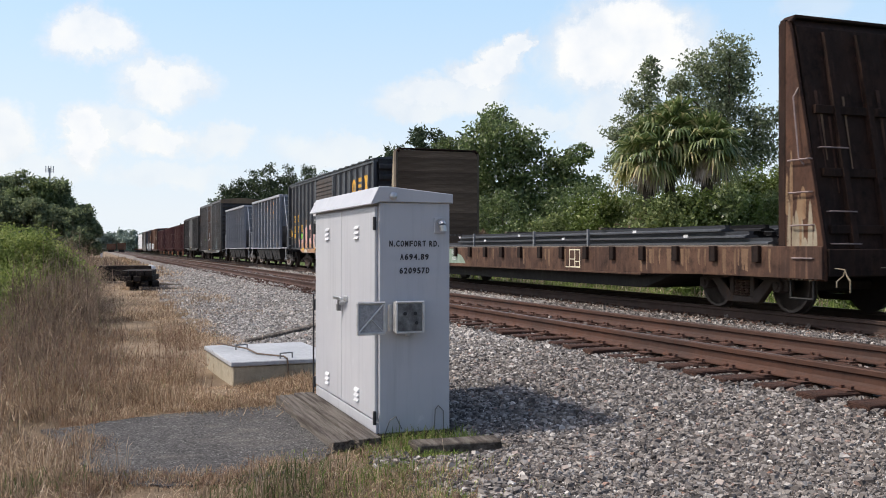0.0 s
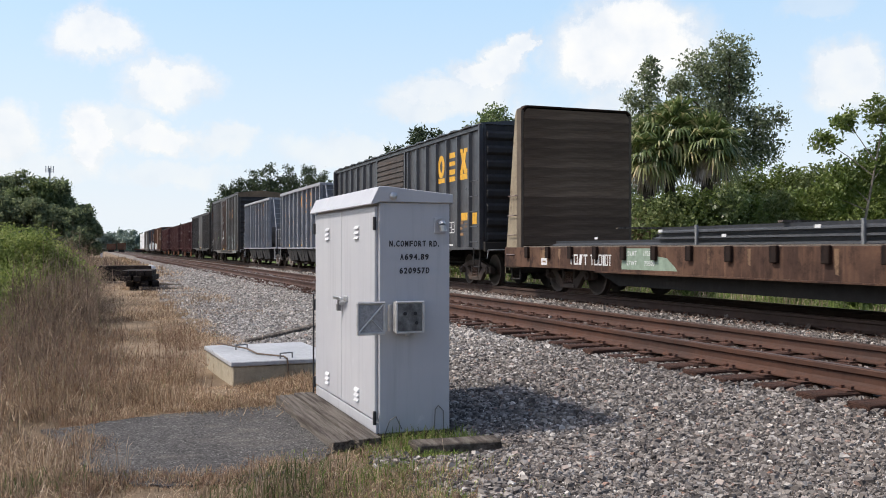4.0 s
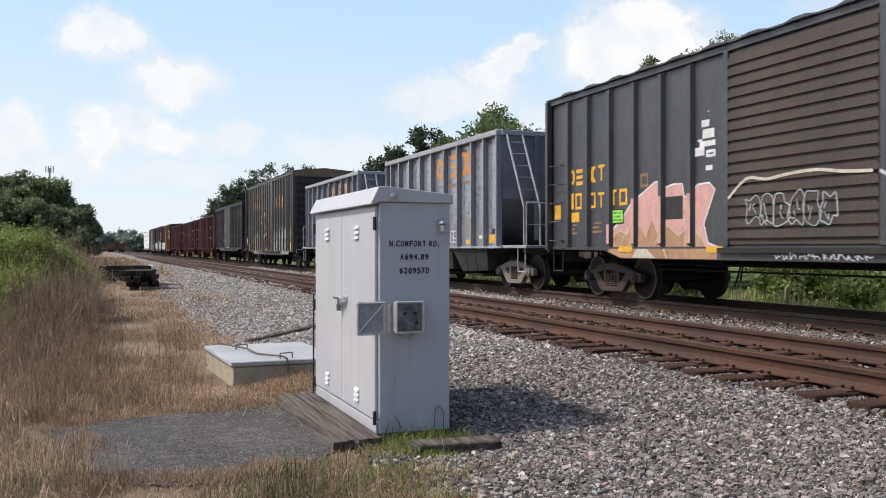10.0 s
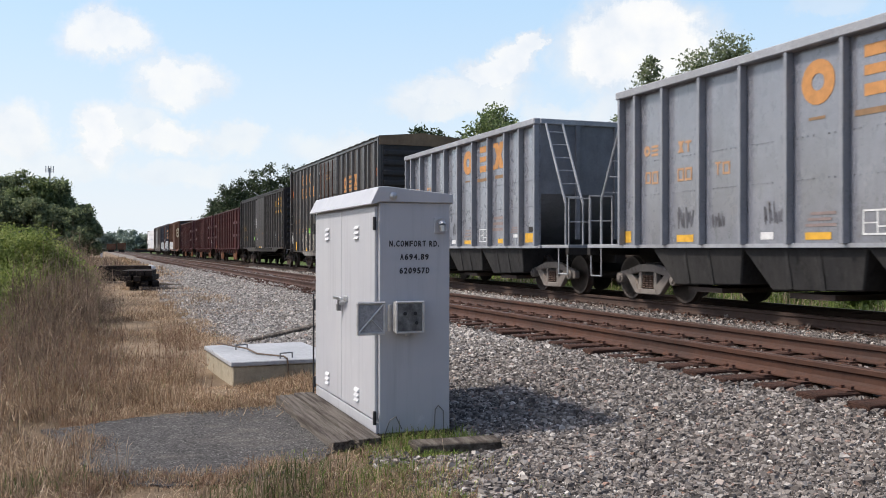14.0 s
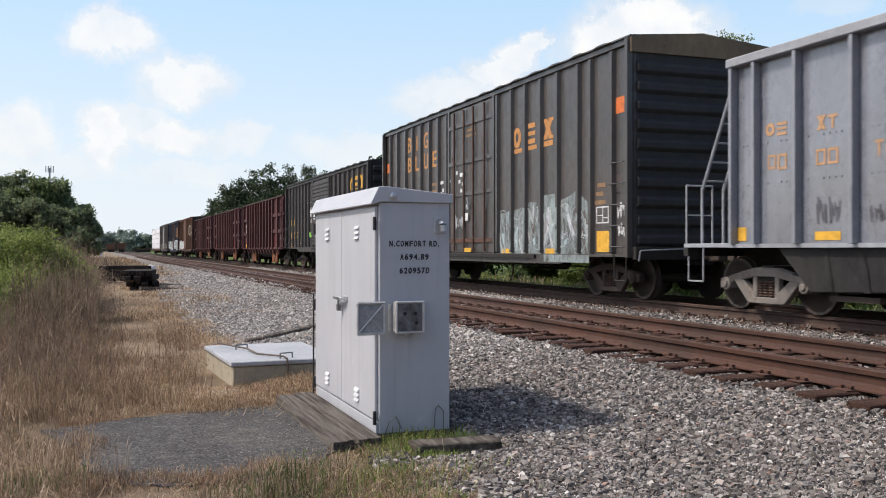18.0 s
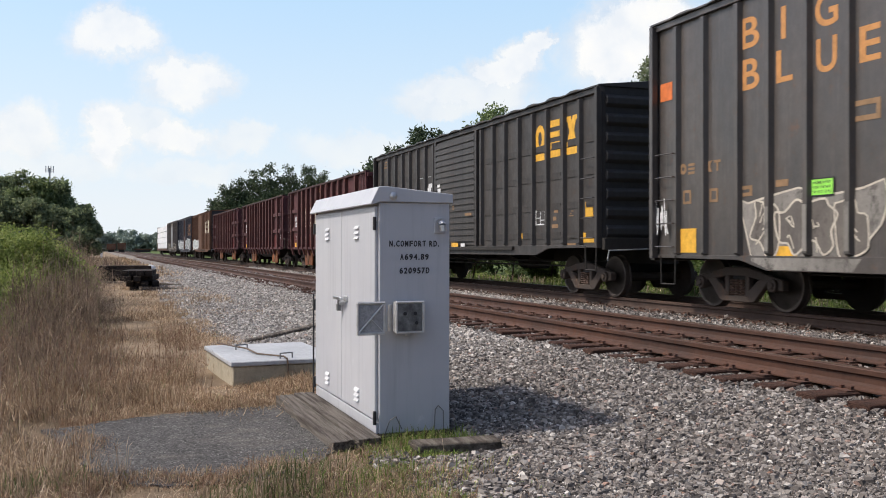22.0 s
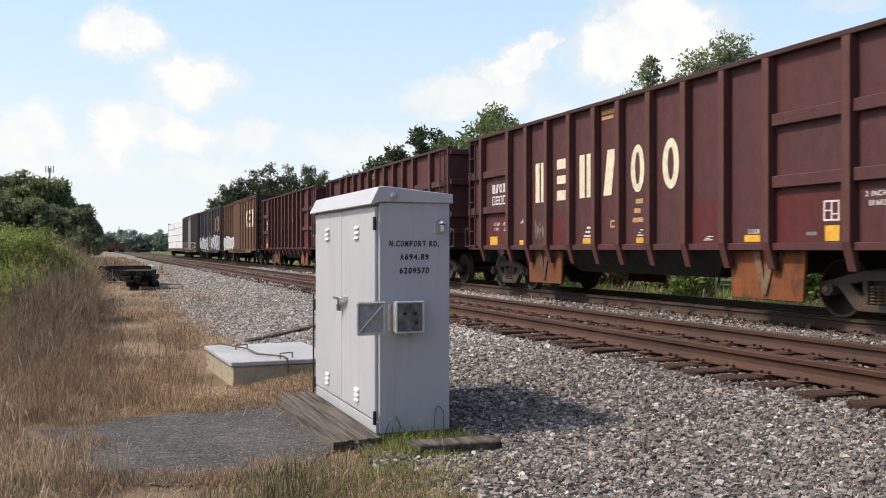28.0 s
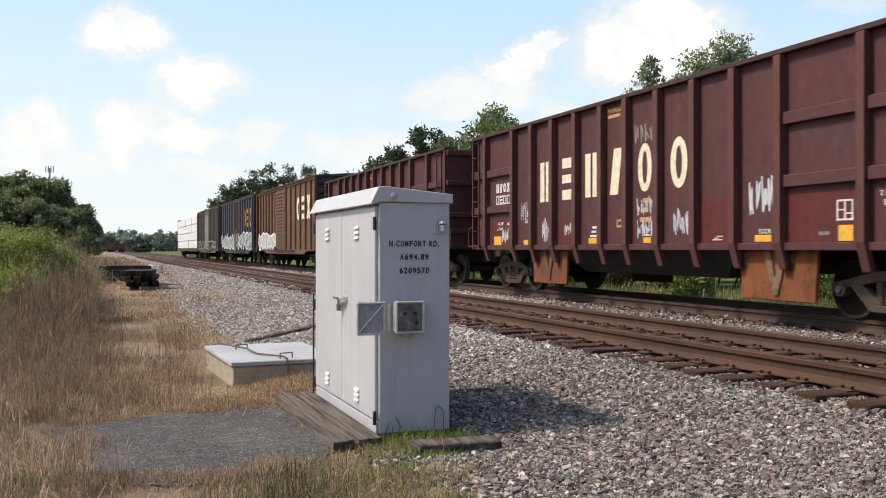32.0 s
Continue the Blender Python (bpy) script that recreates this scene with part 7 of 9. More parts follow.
mark(c, X - 0.004, n + 14.56, n + 14.66, 1.51, 1.81, M_OCHRE, "block")
mark(c, X - 0.004, n + 14.24, n + 14.47, 1.50, 1.81, M_OCHRE, "hollow")
mark(c, X - 0.004, n + 13.78, n + 13.98, 1.51, 1.81, M_OCHRE, "hollow")
mark(c, X - 0.004, n + 13.49, n + 13.70, 1.51, 1.81, M_OCHRE, "hollow")
mark(c, X - 0.004, n + 13.02, n + 13.21, 1.52, 1.81, M_OCHRE, "hollow")
mark(c, X - 0.004, n + 12.74, n + 12.95, 1.52, 1.80, M_OCHRE, "hollow")
mark(c, X - 0.004, n + 14.92, n + 15.28, 1.59, 1.87, M_OCHRE, "lines")
mark(c, X - 0.004, n + 14.24, n + 14.66, 1.09, 1.38, M_OCHRE, "lines")
mark(c, X - 0.004, n + 13.49, n + 13.98, 1.11, 1.40, M_DIMORANGE, "lines")
mark(c, X - 0.004, n + 12.03, n + 12.49, 1.23, 1.36, M_OCHRE, "block")
mark(c, X - 0.004, n + 11.38, n + 11.63, 2.12, 2.37, M_DIMORANGE, "hollow")
mark(c, X - 0.004, n + 14.33, n + 14.68, 3.73, 3.95, M_DIMORANGE, "lines")
mark(c, X - 0.004, n + 10.64, n + 10.92, 3.11, 3.22, M_WHITE, "block")
mark(c, X - 0.004, n + 9.92, n + 10.18, 3.11, 3.24, M_WHITE, "block")
mark(c, X - 0.004, n + 9.95, n + 10.23, 2.68, 2.79, M_WHITE, "hollow")
mark(c, X - 0.004, n + 9.74, n + 10.14, 2.79, 2.91, M_WHITE, "block")
mark(c, X - 0.004, n + 9.87, n + 10.16, 2.47, 2.59, M_WHITE, "block")
mark(c, X - 0.004, n + 9.86, n + 10.12, 2.20, 2.37, M_WHITE, "hollow")
notice(c, X - 0.034, n + 9.82, n + 10.24, 1.50, 1.76)
mark(c, X - 0.004, n + 9.95, n + 10.18, 1.30, 1.38, M_DIMORANGE, "block")
mark(c, X - 0.088, n + 8.93, n + 9.16, 2.74, 2.82, M_WHITE, "block")
mark(c, X - 0.088, n + 8.89, n + 9.14, 2.59, 2.70, M_WHITE, "block")
mark(c, X - 0.088, n + 8.90, n + 9.14, 2.43, 2.53, M_WHITE, "block")
mark(c, X - 0.088, n + 8.90, n + 9.14, 2.28, 2.37, M_WHITE, "block")
mark(c, X - 0.088, n + 7.53, n + 8.02, 1.04, 1.15, M_YELLOW, "block")
mark(c, X - 0.088, n + 7.03, n + 7.32, 1.04, 1.13, M_WHITE, "block")
mark(c, X - 0.088, n + 7.82, n + 7.97, 2.04, 2.16, M_DIMORANGE, "ring")
mark(c, X - 0.088, n + 8.49, n + 8.76, 1.54, 1.64, M_WHITE, "lines")
mark(c, X - 0.088, n + 8.80, n + 9.25, 1.85, 1.91, M_DIMORANGE, "block")
mark(c, X - 0.088, n + 6.58, n + 7.03, 1.86, 1.93, M_DIMORANGE, "block")


# maroon gondolas
def gondola(y0, y1, label, seed, scrawl):
    yc, L = (y0 + y1) / 2, y1 - y0
    c = thing("gondola_car", pose(FAR, yc, 0), label, "gondola car", "cars of the freight train")
    TRAIN.append((c, yc))
    n, f, X, top, bot = -L / 2, L / 2, HALF - 0.14, 3.80, 1.02
    for s in (-1, 1):
        part("side_wall", Shape().box(min(s * X, s * (X - 0.02)), max(s * X, s * (X - 0.02)), n, f, bot, top), M_MAROON, c)
        part("top_chord", Shape().box(s * (X + 0.03) - 0.08, s * (X + 0.03) + 0.08, n, f, top - 0.02, top + 0.06), M_MAROONDARK2, c, bevel=0.01)
        part("side_sill", Shape().box(min(s * X, s * (X + 0.07)), max(s * X, s * (X + 0.07)), n, f, bot - 0.06, bot + 0.05), M_MAROON, c, bevel=0.008)
    post = Shape().prism_y([(-HALF, top - 0.03), (-X, top - 0.03), (-X, bot - 0.06), (-X + 0.05, bot - 0.34), (-X - 0.02, bot - 0.34), (-HALF, bot + 0.05)], -0.075, 0.075).mesh("side_post", M_MAROONLIGHT, 0.006)
    fr = [q / 14.7 for q in (1.49, 3.05, 4.08, 5.10, 6.16, 7.19, 8.10, 9.14, 10.17, 11.19, 12.20, 13.84)]
    for t in fr:
        for s in (-1, 1):
            part("side_post", post, M_MAROONLIGHT, c).matrix_basis = pose(0, n + L * t, 0, 0, 0, 0 if s < 0 else 180)
    for a, b in ((n, n + L * fr[0]), (n + L * fr[0], n + L * fr[1]), (n + L * fr[-2], n + L * fr[-1]), (n + L * fr[-1], f + 0.14)):
        for z in (1.95, 2.85):
            part("side_rail", Shape().box(-X - 0.09, -X, a + 0.08, b - 0.08, z - 0.09, z + 0.09), M_MAROON, c, bevel=0.012)
    for e, y in ((-1, n), (1, f)):
        ew = part("end_wall", Shape().box(-X, X, min(y, y - e * 0.03), max(y, y - e * 0.03), bot, top), M_MAROON, c)
        for z in (1.5, 1.95, 2.85, 3.7):
            part("end_rail", Shape().box(-X - 0.05, X + 0.05, min(y, y + e * 0.12), max(y, y + e * 0.12), z - 0.07, z + 0.07), M_MAROON, ew, bevel=0.01)
        for x in (-0.6, 0.6):
            part("end_post", Shape().box(x - 0.06, x + 0.06, min(y, y + e * 0.1), max(y, y + e * 0.1), bot, top), M_MAROON, ew)
        for s in (-1, 1):
            part("corner_post", Shape().box(min(s * X, s * (X + 0.1)), max(s * X, s * (X + 0.1)), min(y, y - e * 0.12), max(y, y - e * 0.12), bot - 0.05, top), M_MAROON, ew, bevel=0.01)
        ladder(c, -X - 0.1, y - e * 0.36, bot - 0.02, top - 0.05, 8, M_MAROON, 0.38)
        part("step", Shape().tube([(-X - 0.05, y + e * 0.05, 1.55), (-X - 0.05, y + e * 0.35, 1.5), (-X - 0.05, y + e * 0.35, 1.05), (-X - 0.05, y, 1.05)], 0.018), M_FRAME, c)
        # orange discharge chutes inboard of the trucks
        for s in (-1, 1):
            yy = n + (3.30 if e < 0 else 10.62) / 14.7 * L
            ch = part("chute", Shape().prism_x([(yy - 0.84, 0.96), (yy + 0.84, 0.96), (yy + 0.78, 0.22), (yy - 0.78, 0.22)], s * 1.32 - 0.03, s * 1.32 + 0.03), M_ORANGE, c, "rust-streaked orange chute panel", bevel=0.01)
            part("chute_brace", Shape().prism_x([(yy - 0.25, 0.96), (yy - 0.1, 0.96), (yy + 0.05, 0.3), (yy - 0.05, 0.3)], s * 1.36 - 0.02, s * 1.36 + 0.02).prism_x([(yy + 0.1, 0.96), (yy + 0.25, 0.96), (yy + 0.05, 0.3), (yy - 0.05, 0.3)], s * 1.36 - 0.02, s * 1.36 + 0.02), M_RUN, ch)
    part("floor", Shape().box(-X, X, n, f, bot - 0.05, bot + 0.03), M_UNDER, c)
    part("centre_sill", Shape().box(-0.3, 0.3, n - 0.1, f + 0.1, 0.6, bot - 0.06), M_UNDER, c)
    part("slope_body", Shape().hull([(-X + 0.05, n + 4.2, bot - 0.06), (X - 0.05, n + 4.2, bot - 0.06), (X - 0.05, f - 4.2, bot - 0.06), (-X + 0.05, f - 4.2, bot - 0.06)],
                                    [(-0.9, n + 5.0, 0.5), (0.9, n + 5.0, 0.5), (0.9, f - 5.0, 0.5), (-0.9, f - 5.0, 0.5)]), M_UNDER, c)
    # six tall cream marks between the posts
    for a, b, kind in ((5.38, 5.87, "ring"), (6.45, 6.90, "ring"), (7.45, 7.90, "slant"), (8.35, 8.86, "pair"), (9.40, 9.86, "bands"), (10.43, 10.90, "pair")):
        mark(c, -X - 0.003, n + a, n + b, 2.02, 2.90, M_CREAM, kind)
    for a, b, z in ((9.23, 10.08, 1.64), (4.17, 5.02, 1.78), (1.58, 2.96, 1.79), (12.29, 13.74, 1.74)):
        mark(c, -X - 0.002, n + a, n + b, bot + 0.055, z, M_MAROONDARK, "block", "paint_patch", "deep red repainted patch")
    # reporting marks as plain shapes
    for z0, w, kinds in ((2.36, 0.17, ("pair", "slant", "ring", "bowtie")), (2.07, 0.17, ("hollow", "bands", "hollow", "hollow"))):
        for i, kd in enumerate(kinds):
            mark(c, -X - 0.005, n + 13.17 - 0.21 * i, n + 13.17 - 0.21 * i + w, z0, z0 + 0.22, M_WHITE, kd)
    for far, z, wid, txt in ((13.25, 1.56, 0.36, "LD LMT"), (13.25, 1.43, 0.30, "LT WT")):
        lettering(c, -X - 0.006, n + far, z, 0.075, wid, txt, M_WHITE)
    for a, b, z, zz in ((12.45, 12.72, 1.56, 1.63), (12.45, 12.68, 1.43, 1.50), (11.47, 11.71, 1.58, 1.66), (4.45, 4.7, 1.12, 1.19)):
        mark(c, -X - 0.005, n + a, n + b, z, zz, M_WHITE, "lines")
    lettering(c, -X - 0.006, n + 7.97, 3.60, 0.085, 0.48, "WARNING!", M_OCHRE)
    mark(c, -X - 0.005, n + 7.52, n + 7.96, 3.50, 3.56, M_DIMORANGE2, "block")
    lettering(c, -X - 0.006, n + 3.58, 1.21, 0.07, 0.26, "DOOR", M_WHITE)
    lettering(c, -X - 0.006, n + 1.28, 1.66, 0.07, 0.34, "2 INCH", M_WHITE)
    lettering(c, -X - 0.006, n + 1.22, 1.54, 0.07, 0.28, "BRAKE", M_WHITE)
    for a, b, z, zz in ((13.03, 13.48, 1.08, 1.29), (11.47, 11.75, 1.08, 1.19), (8.34, 8.72, 1.09, 1.20), (6.48, 6.72, 1.09, 1.19), (3.31, 3.67, 1.09, 1.19), (1.73, 1.99, 1.09, 1.30)):
        mark(c, -X - 0.005, n + a, n + b, z, zz, M_YELLOW)
    mark(c, -X - 0.005, n + 1.73, n + 2.02, 1.36, 1.64, M_WHITE, "frame")
    mark(c, -X - 0.005, n + 8.34, n + 8.66, 1.22, 1.43, M_WHITE, "lines")
    mark(c, -X - 0.005, n + 6.49, n + 6.83, 1.47, 1.90, M_DIMORANGE2, "lines")
    mark(c, -X - 0.005, n + 6.49, n + 6.68, 1.22, 1.34, M_WHITE, "lines")
    mark(c, -X - 0.005, n + 7.44, n + 7.64, 1.39, 1.54, M_DIMORANGE2, "hollow")
    mark(c, -X - 0.005, n + 2.15, n + 2.35, 1.17, 1.22, M_PATCH)
    for k, (a, b, z, zz, w) in enumerate(scrawl):
        scribble(c, -X - 0.007, n + a, n + b, z, zz, M_GRAFTAN if w < 0 else M_GRAF, seed + k, 4, abs(w))
    running_gear(c, L, 1.45)
    return c


M_MAROONDARK2 = worn("dark_maroon_chord", (0.05, 0.02, 0.02), (0.04, 0.022, 0.02), (0.05, 0.03, 0.025), 0.1, 0.3, 0.7)
gondola(108.99, 123.69, "maroon ribbed steel gondola car with tall cream marks", 20, ((10.45, 10.95, 1.12, 1.72, -0.02),))
gondola(125.24, 139.94, "maroon steel gondola car with white scrawls on its side", 40, ((11.50, 11.90, 1.6, 2.1, 0.018), (10.47, 10.80, 1.12, 1.7, 0.022), (9.45, 9.75, 1.26, 1.59, 0.018), (6.37, 7.0, 2.87, 3.31, -0.03), (6.4, 6.95, 1.58, 1.98, 0.025), (6.37, 6.92, 1.14, 1.6, 0.025), (5.31, 5.80, 1.2, 1.71, 0.03), (3.24, 3.81, 1.45, 2.15, 0.04), (12.6, 13.0, 1.1, 1.6, 0.03)))
gondola(142.0, 156.7, "maroon steel gondola car streaked with grime", 60, ((4.2, 4.8, 1.3, 1.9, 0.03), (8.3, 8.7, 1.2, 1.8, 0.03)))

# last cars
c, n, f, X = boxcar("rust-orange boxcar with ribbed door and white scrawls", 158.3, 174.5, 0.72, 4.27, 4.42, M_RUSTBOX, M_DARKEND, (7.4, 10.2), (6, 6), doormat=M_RUSTBOX)
letters(c, X - 0.05, n + 4.4, 2.4, 3.5, 0.75, 0.42, M_CREAM, False)
mark(c, X - 0.06, f - 5.6, f - 2.2, 0.95, 1.6, M_GRAF, "block", "spray_panel", "white sprayed panel")
throwup(c, X - 0.09, f - 6.2, f - 0.6, 0.95, 1.9, M_WHITE, 71, 5, M_GRAFPALE, 0.09)
c, n, f, X = boxcar("dark blue boxcar with scrawled lower side", 175.6, 192.4, 0.68, 4.39, 4.55, M_BLUEBOX, M_DARKEND, (6.6, 9.2), (6, 6), corr=False)
letters(c, X - 0.05, n + 4.6, 2.4, 3.6, 0.75, 0.35, M_PALEORANGE, False)
throwup(c, X - 0.09, n + 1.0, f - 0.6, 0.95, 2.1, M_GRAF, 72, 11, M_GRAFBLUE, 0.1)
c, n, f, X = boxcar("grey-brown boxcar with faded paint", 193.8, 210.4, 0.66, 4.45, 4.6, M_GREYBOX, M_DARKEND, (7.2, 10.2), (7, 7))
mark(c, X - 0.09, n + 7.3, n + 10.1, 1.2, 3.9, M_PATCH, "block", "door_panel")
throwup(c, X - 0.09, n + 2.0, f - 0.6, 0.95, 1.7, M_GRAFTAN, 73, 9, None, 0.1)


def lumber_car(y0, y1):
    yc, L = (y0 + y1) / 2, y1 - y0
    c = thing("lumber_flatcar", pose(FAR, yc, 0), "centre-beam flatcar at the end of the train", "flatcar", "cars of the freight train")
    TRAIN.append((c, yc))
    n, f = -L / 2, L / 2
    for s in (-1, 1):
        part("side_sill", Shape().box(s * 1.45 - 0.03, s * 1.45 + 0.03, n, f, 0.75, 1.05), M_RUSTFLAT, c)
    part("deck", Shape().box(-1.42, 1.42, n, f, 0.95, 1.05), M_UNDER, c)
    part("centre_sill", Shape().box(-0.3, 0.3, n, f, 0.6, 0.95), M_UNDER, c)
    part("centre_beam", Shape().box(-0.08, 0.08, n, f, 1.05, 4.45), M_RUSTFLAT, c)
    for e in (-1, 1):
        y = e * L / 2
        part("bulkhead", Shape().box(-1.4, 1.4, min(y, y - e * 0.2), max(y, y - e * 0.2), 1.05, 4.5), M_RUSTFLAT, c)
    running_gear(c, L, 2.4)
    rng = random.Random(4)
    for s in (-1, 1):
        for i in range(7):
            a = n + 0.35 + (L - 0.7) * i / 7
            b = n + 0.35 + (L - 0.7) * (i + 1) / 7 - 0.05
            for j in range(4):
                z = 1.06 + j * 0.83
                dx = rng.uniform(-0.04, 0.04)
                ob = thing("lumber_bundle", pose(FAR, yc, 0), "lumber bundle wrapped in white plastic sheet", "lumber bundle", "bundles on the flatcar")
                TRAIN.append((ob, yc))
                part("wrap", Shape().box(min(s * 0.12, s * 1.4) + dx, max(s * 0.12, s * 1.4) + dx, a, b, z, z + 0.78), M_WRAP, ob, bevel=0.03)


lumber_car(211.2, 236.4)


# ---- vegetation ----
M_LEAFMID = island("leaves_mid", [(0.0, (0.10, 0.145, 0.065)), (0.5, (0.185, 0.25, 0.105)), (1.0, (0.30, 0.36, 0.16))], 0.55, 0.4, 0.45, patch=0.4)
M_LEAFSOFT = island("leaves_soft", [(0.0, (0.11, 0.155, 0.055)), (0.5, (0.20, 0.26, 0.095)), (1.0, (0.34, 0.39, 0.17))], 0.5, 0.4, 0.45, patch=0.5)

M_TUFT = island("tuft_grass", [(0.0, (0.10, 0.16, 0.035)), (0.5, (0.19, 0.27, 0.065)), (0.85, (0.31, 0.37, 0.12)), (1.0, (0.45, 0.38, 0.22))], 0.75, 0.3, 0.4, patch=1.5)
M_PALESTRAW = island("pale_straw", [(0.0, (0.21, 0.15, 0.11)), (0.4, (0.39, 0.295, 0.215)), (0.8, (0.58, 0.47, 0.355)), (1.0, (0.72, 0.62, 0.49))], 0.85, 0.2, 0.35, patch=0.6)
M_LEAFGREY = island("leaves_grey_green", [(0.0, (0.11, 0.14, 0.08)), (0.5, (0.20, 0.245, 0.14)), (1.0, (0.33, 0.38, 0.235))], 0.4, 0.5, 0.5, patch=0.5)


def blades(name, n, place, h0, h1, w, mat, seed, label, lean=0.35, clump=0.0, loft=0.0, tuft=0):
    """Bent grass blades, each two triangles and a tip; place(rng, n) gives x, y. tuft: blades that fan out from one root."""
    rng = np.random.default_rng(seed)
    a = None
    if tuft:
        cx, cy = place(rng, max(n // tuft, 1))
        k = rng.integers(tuft // 2, tuft * 3 // 2 + 1, len(cx))
        own = np.repeat(np.arange(len(cx)), k)
        ox, oy = rng.normal(0, 0.045 + 0.1 * h1, len(own)), rng.normal(0, 0.045 + 0.1 * h1, len(own))
        x, y = cx[own] + ox, cy[own] + oy
        ok = clear(x, y) | (rng.uniform(0, 1, len(own)) < 0.03)
        own, ox, oy, x, y = own[ok], ox[ok], oy[ok], x[ok], y[ok]
        size = rng.uniform(0.45, 1.25, len(cx))[own]
        a = np.arctan2(oy, ox) - 1.3 + rng.normal(0, 0.7, len(own))
    else:
        x, y = place(rng, n)
    n = len(x)
    z = ground_z(x) - 0.02
    h = rng.uniform(h0, h1, n) * rng.uniform(0.6, 1.0, n)
    if tuft:
        h *= size
    if clump:
        h *= np.clip(np.array([0.75 + 0.9 * noise.noise((u * clump, v * clump, 2.0)) for u, v in zip(x, y)]), 0.25, 1.5)
    a = rng.uniform(0, 2 * np.pi, n) if a is None else a
    ww = w * rng.uniform(0.6, 1.4, n) * (1 + 0.045 * np.clip(y - 8, 0, 60))
    ln = h * rng.normal(0, lean, n)
    if tuft:
        ln = np.abs(ln) + 0.15 * h
    lx, ly = ln * np.cos(a + 1.3), ln * np.sin(a + 1.3)
    cx, cy = np.cos(a) * ww / 2, np.sin(a) * ww / 2
    p = np.stack([x, y, z + loft * h * rng.uniform(0, 1, n) ** 1.3], -1)
    e = np.stack([cx, cy, 0 * x], -1)
    m = p + np.stack([lx * 0.35, ly * 0.35, h * 0.6], -1)
    t = p + np.stack([lx, ly, h * (1 - 0.52 * np.minimum(np.abs(ln) / h, 1.3))], -1)
    v = np.stack([p - e, p + e, m + e * 0.75, m - e * 0.75, t], 1).reshape(-1, 3)
    f = (np.array([(0, 1, 2), (0, 2, 3), (3, 2, 4)])[None] + (np.arange(n) * 5)[:, None, None]).reshape(-1, 3)
    return tagged(new(name, fast_mesh(name, v, f, mat)), label, "grass", kind="stuff")


def stalks(name, n, place, h0, h1, mat, seed, label, twigs=9):
    """Dead weeds: a leaning stem with short side twigs that end in frayed heads."""
    rng = np.random.default_rng(seed)
    V, T = [], []

    def blade(a, b, w):
        k = len(V)
        d = rng.uniform(0, 6.28)
        e = np.array((math.cos(d), math.sin(d), 0.0)) * w
        V.extend([a - e, a + e, b])
        T.append((k, k + 1, k + 2))
    for x, y in zip(*place(rng, n)):
        h = rng.uniform(h0, h1)
        far = 1 + 0.04 * max(y - 8, 0)
        root = np.array((x, y, float(ground_z(x)) - 0.03))
        tip = root + np.array((rng.normal(0, 0.14) * h, rng.normal(0, 0.14) * h, h))
        blade(root, tip, 0.0042 * far)
        for i in range(twigs):
            t = rng.uniform(0.3, 1.0)
            q = root + (tip - root) * t
            d, l = rng.uniform(0, 6.28), h * rng.uniform(0.08, 0.26) * (1.15 - 0.6 * t)
            e = q + np.array((math.cos(d) * l * 0.6, math.sin(d) * l * 0.6, l * rng.uniform(0.4, 1.0)))
            blade(q, e, 0.0024 * far)
            for r in range(2):
                blade(e - np.array((0, 0, 0.3 * l)), e + rng.normal(0, 0.3 * l, 3) + np.array((0, 0, 0.25 * l)), 0.0042 * far)
    return tagged(new(name, fast_mesh(name, V, T, mat)), label, "weeds", kind="stuff")


def clear(x, y):
    """True where grass may stand: off the pad, the vault, the planks and the cabinet."""
    pad = (x > -0.32 + 0.25 * np.sin(y * 3)) & (x < 1.6) & (y > 5.92 + 0.12 * np.sin(x * 7)) & (y < 8.28 + 0.22 * x * (x > -1) - 0.1 * np.sin(x * 9))
    pad &= ~((x < 0.25) & (y < 6.5 - 0.6 * x)) & ~((x > 0.9) & (y < 5.9 + 0.5 * (x - 0.9)))
    vault_ = (x > 1.0) & (x < 2.5) & (y > 9.75) & (y < 11.8)
    cab = (x > 1.5) & (x < 2.6) & (y > 6.4) & (y < 8.8)
    front = (x > 1.0) & (x < 2.2) & (y > 8.75) & (y < 9.9)
    return ~(pad | vault_ | cab | front)


def field(x0, x1, y0, y1, thin=0.0):
    def place(rng, n):
        x, y = rng.uniform(x0, x1, n), rng.uniform(y0, y1, n)
        k = clear(x, y)
        if thin:
            k &= np.array([noise.noise((a * 0.8, b * 0.8, 5.0)) for a, b in zip(x, y)]) > -0.35 + thin * rng.uniform(0, 1, n)
        return x[k], y[k]
    return place


def edge_field(rng, n):
    """The fringe between dry grass and ballast."""
    y = rng.uniform(3.2, 45, n)
    x = 1.45 + 0.9 * rng.normal(0, 0.33, n) + np.array([0.45 * noise.noise((0.0, b * 0.55, 7.0)) for b in y])
    k = clear(x, y) & (x < 2.5)
    return x[k], y[k]


def sandy_corner(rng, n):
    """The bare corner in front of the step, down to the ballast."""
    y = rng.uniform(4.6, 6.5, n)
    return 1.75 + 0.28 * rng.normal(0, 1, n), y


blades("corner_straw", 7000, sandy_corner, 0.03, 0.14, 0.0045, M_STRAW, 41, "thin straw between pad and ballast", 1.1, 1.6, 0.2)
blades("corner_green", 1800, sandy_corner, 0.05, 0.2, 0.006, M_TUFT, 42, "green blades between pad and ballast", 0.9, 1.6)


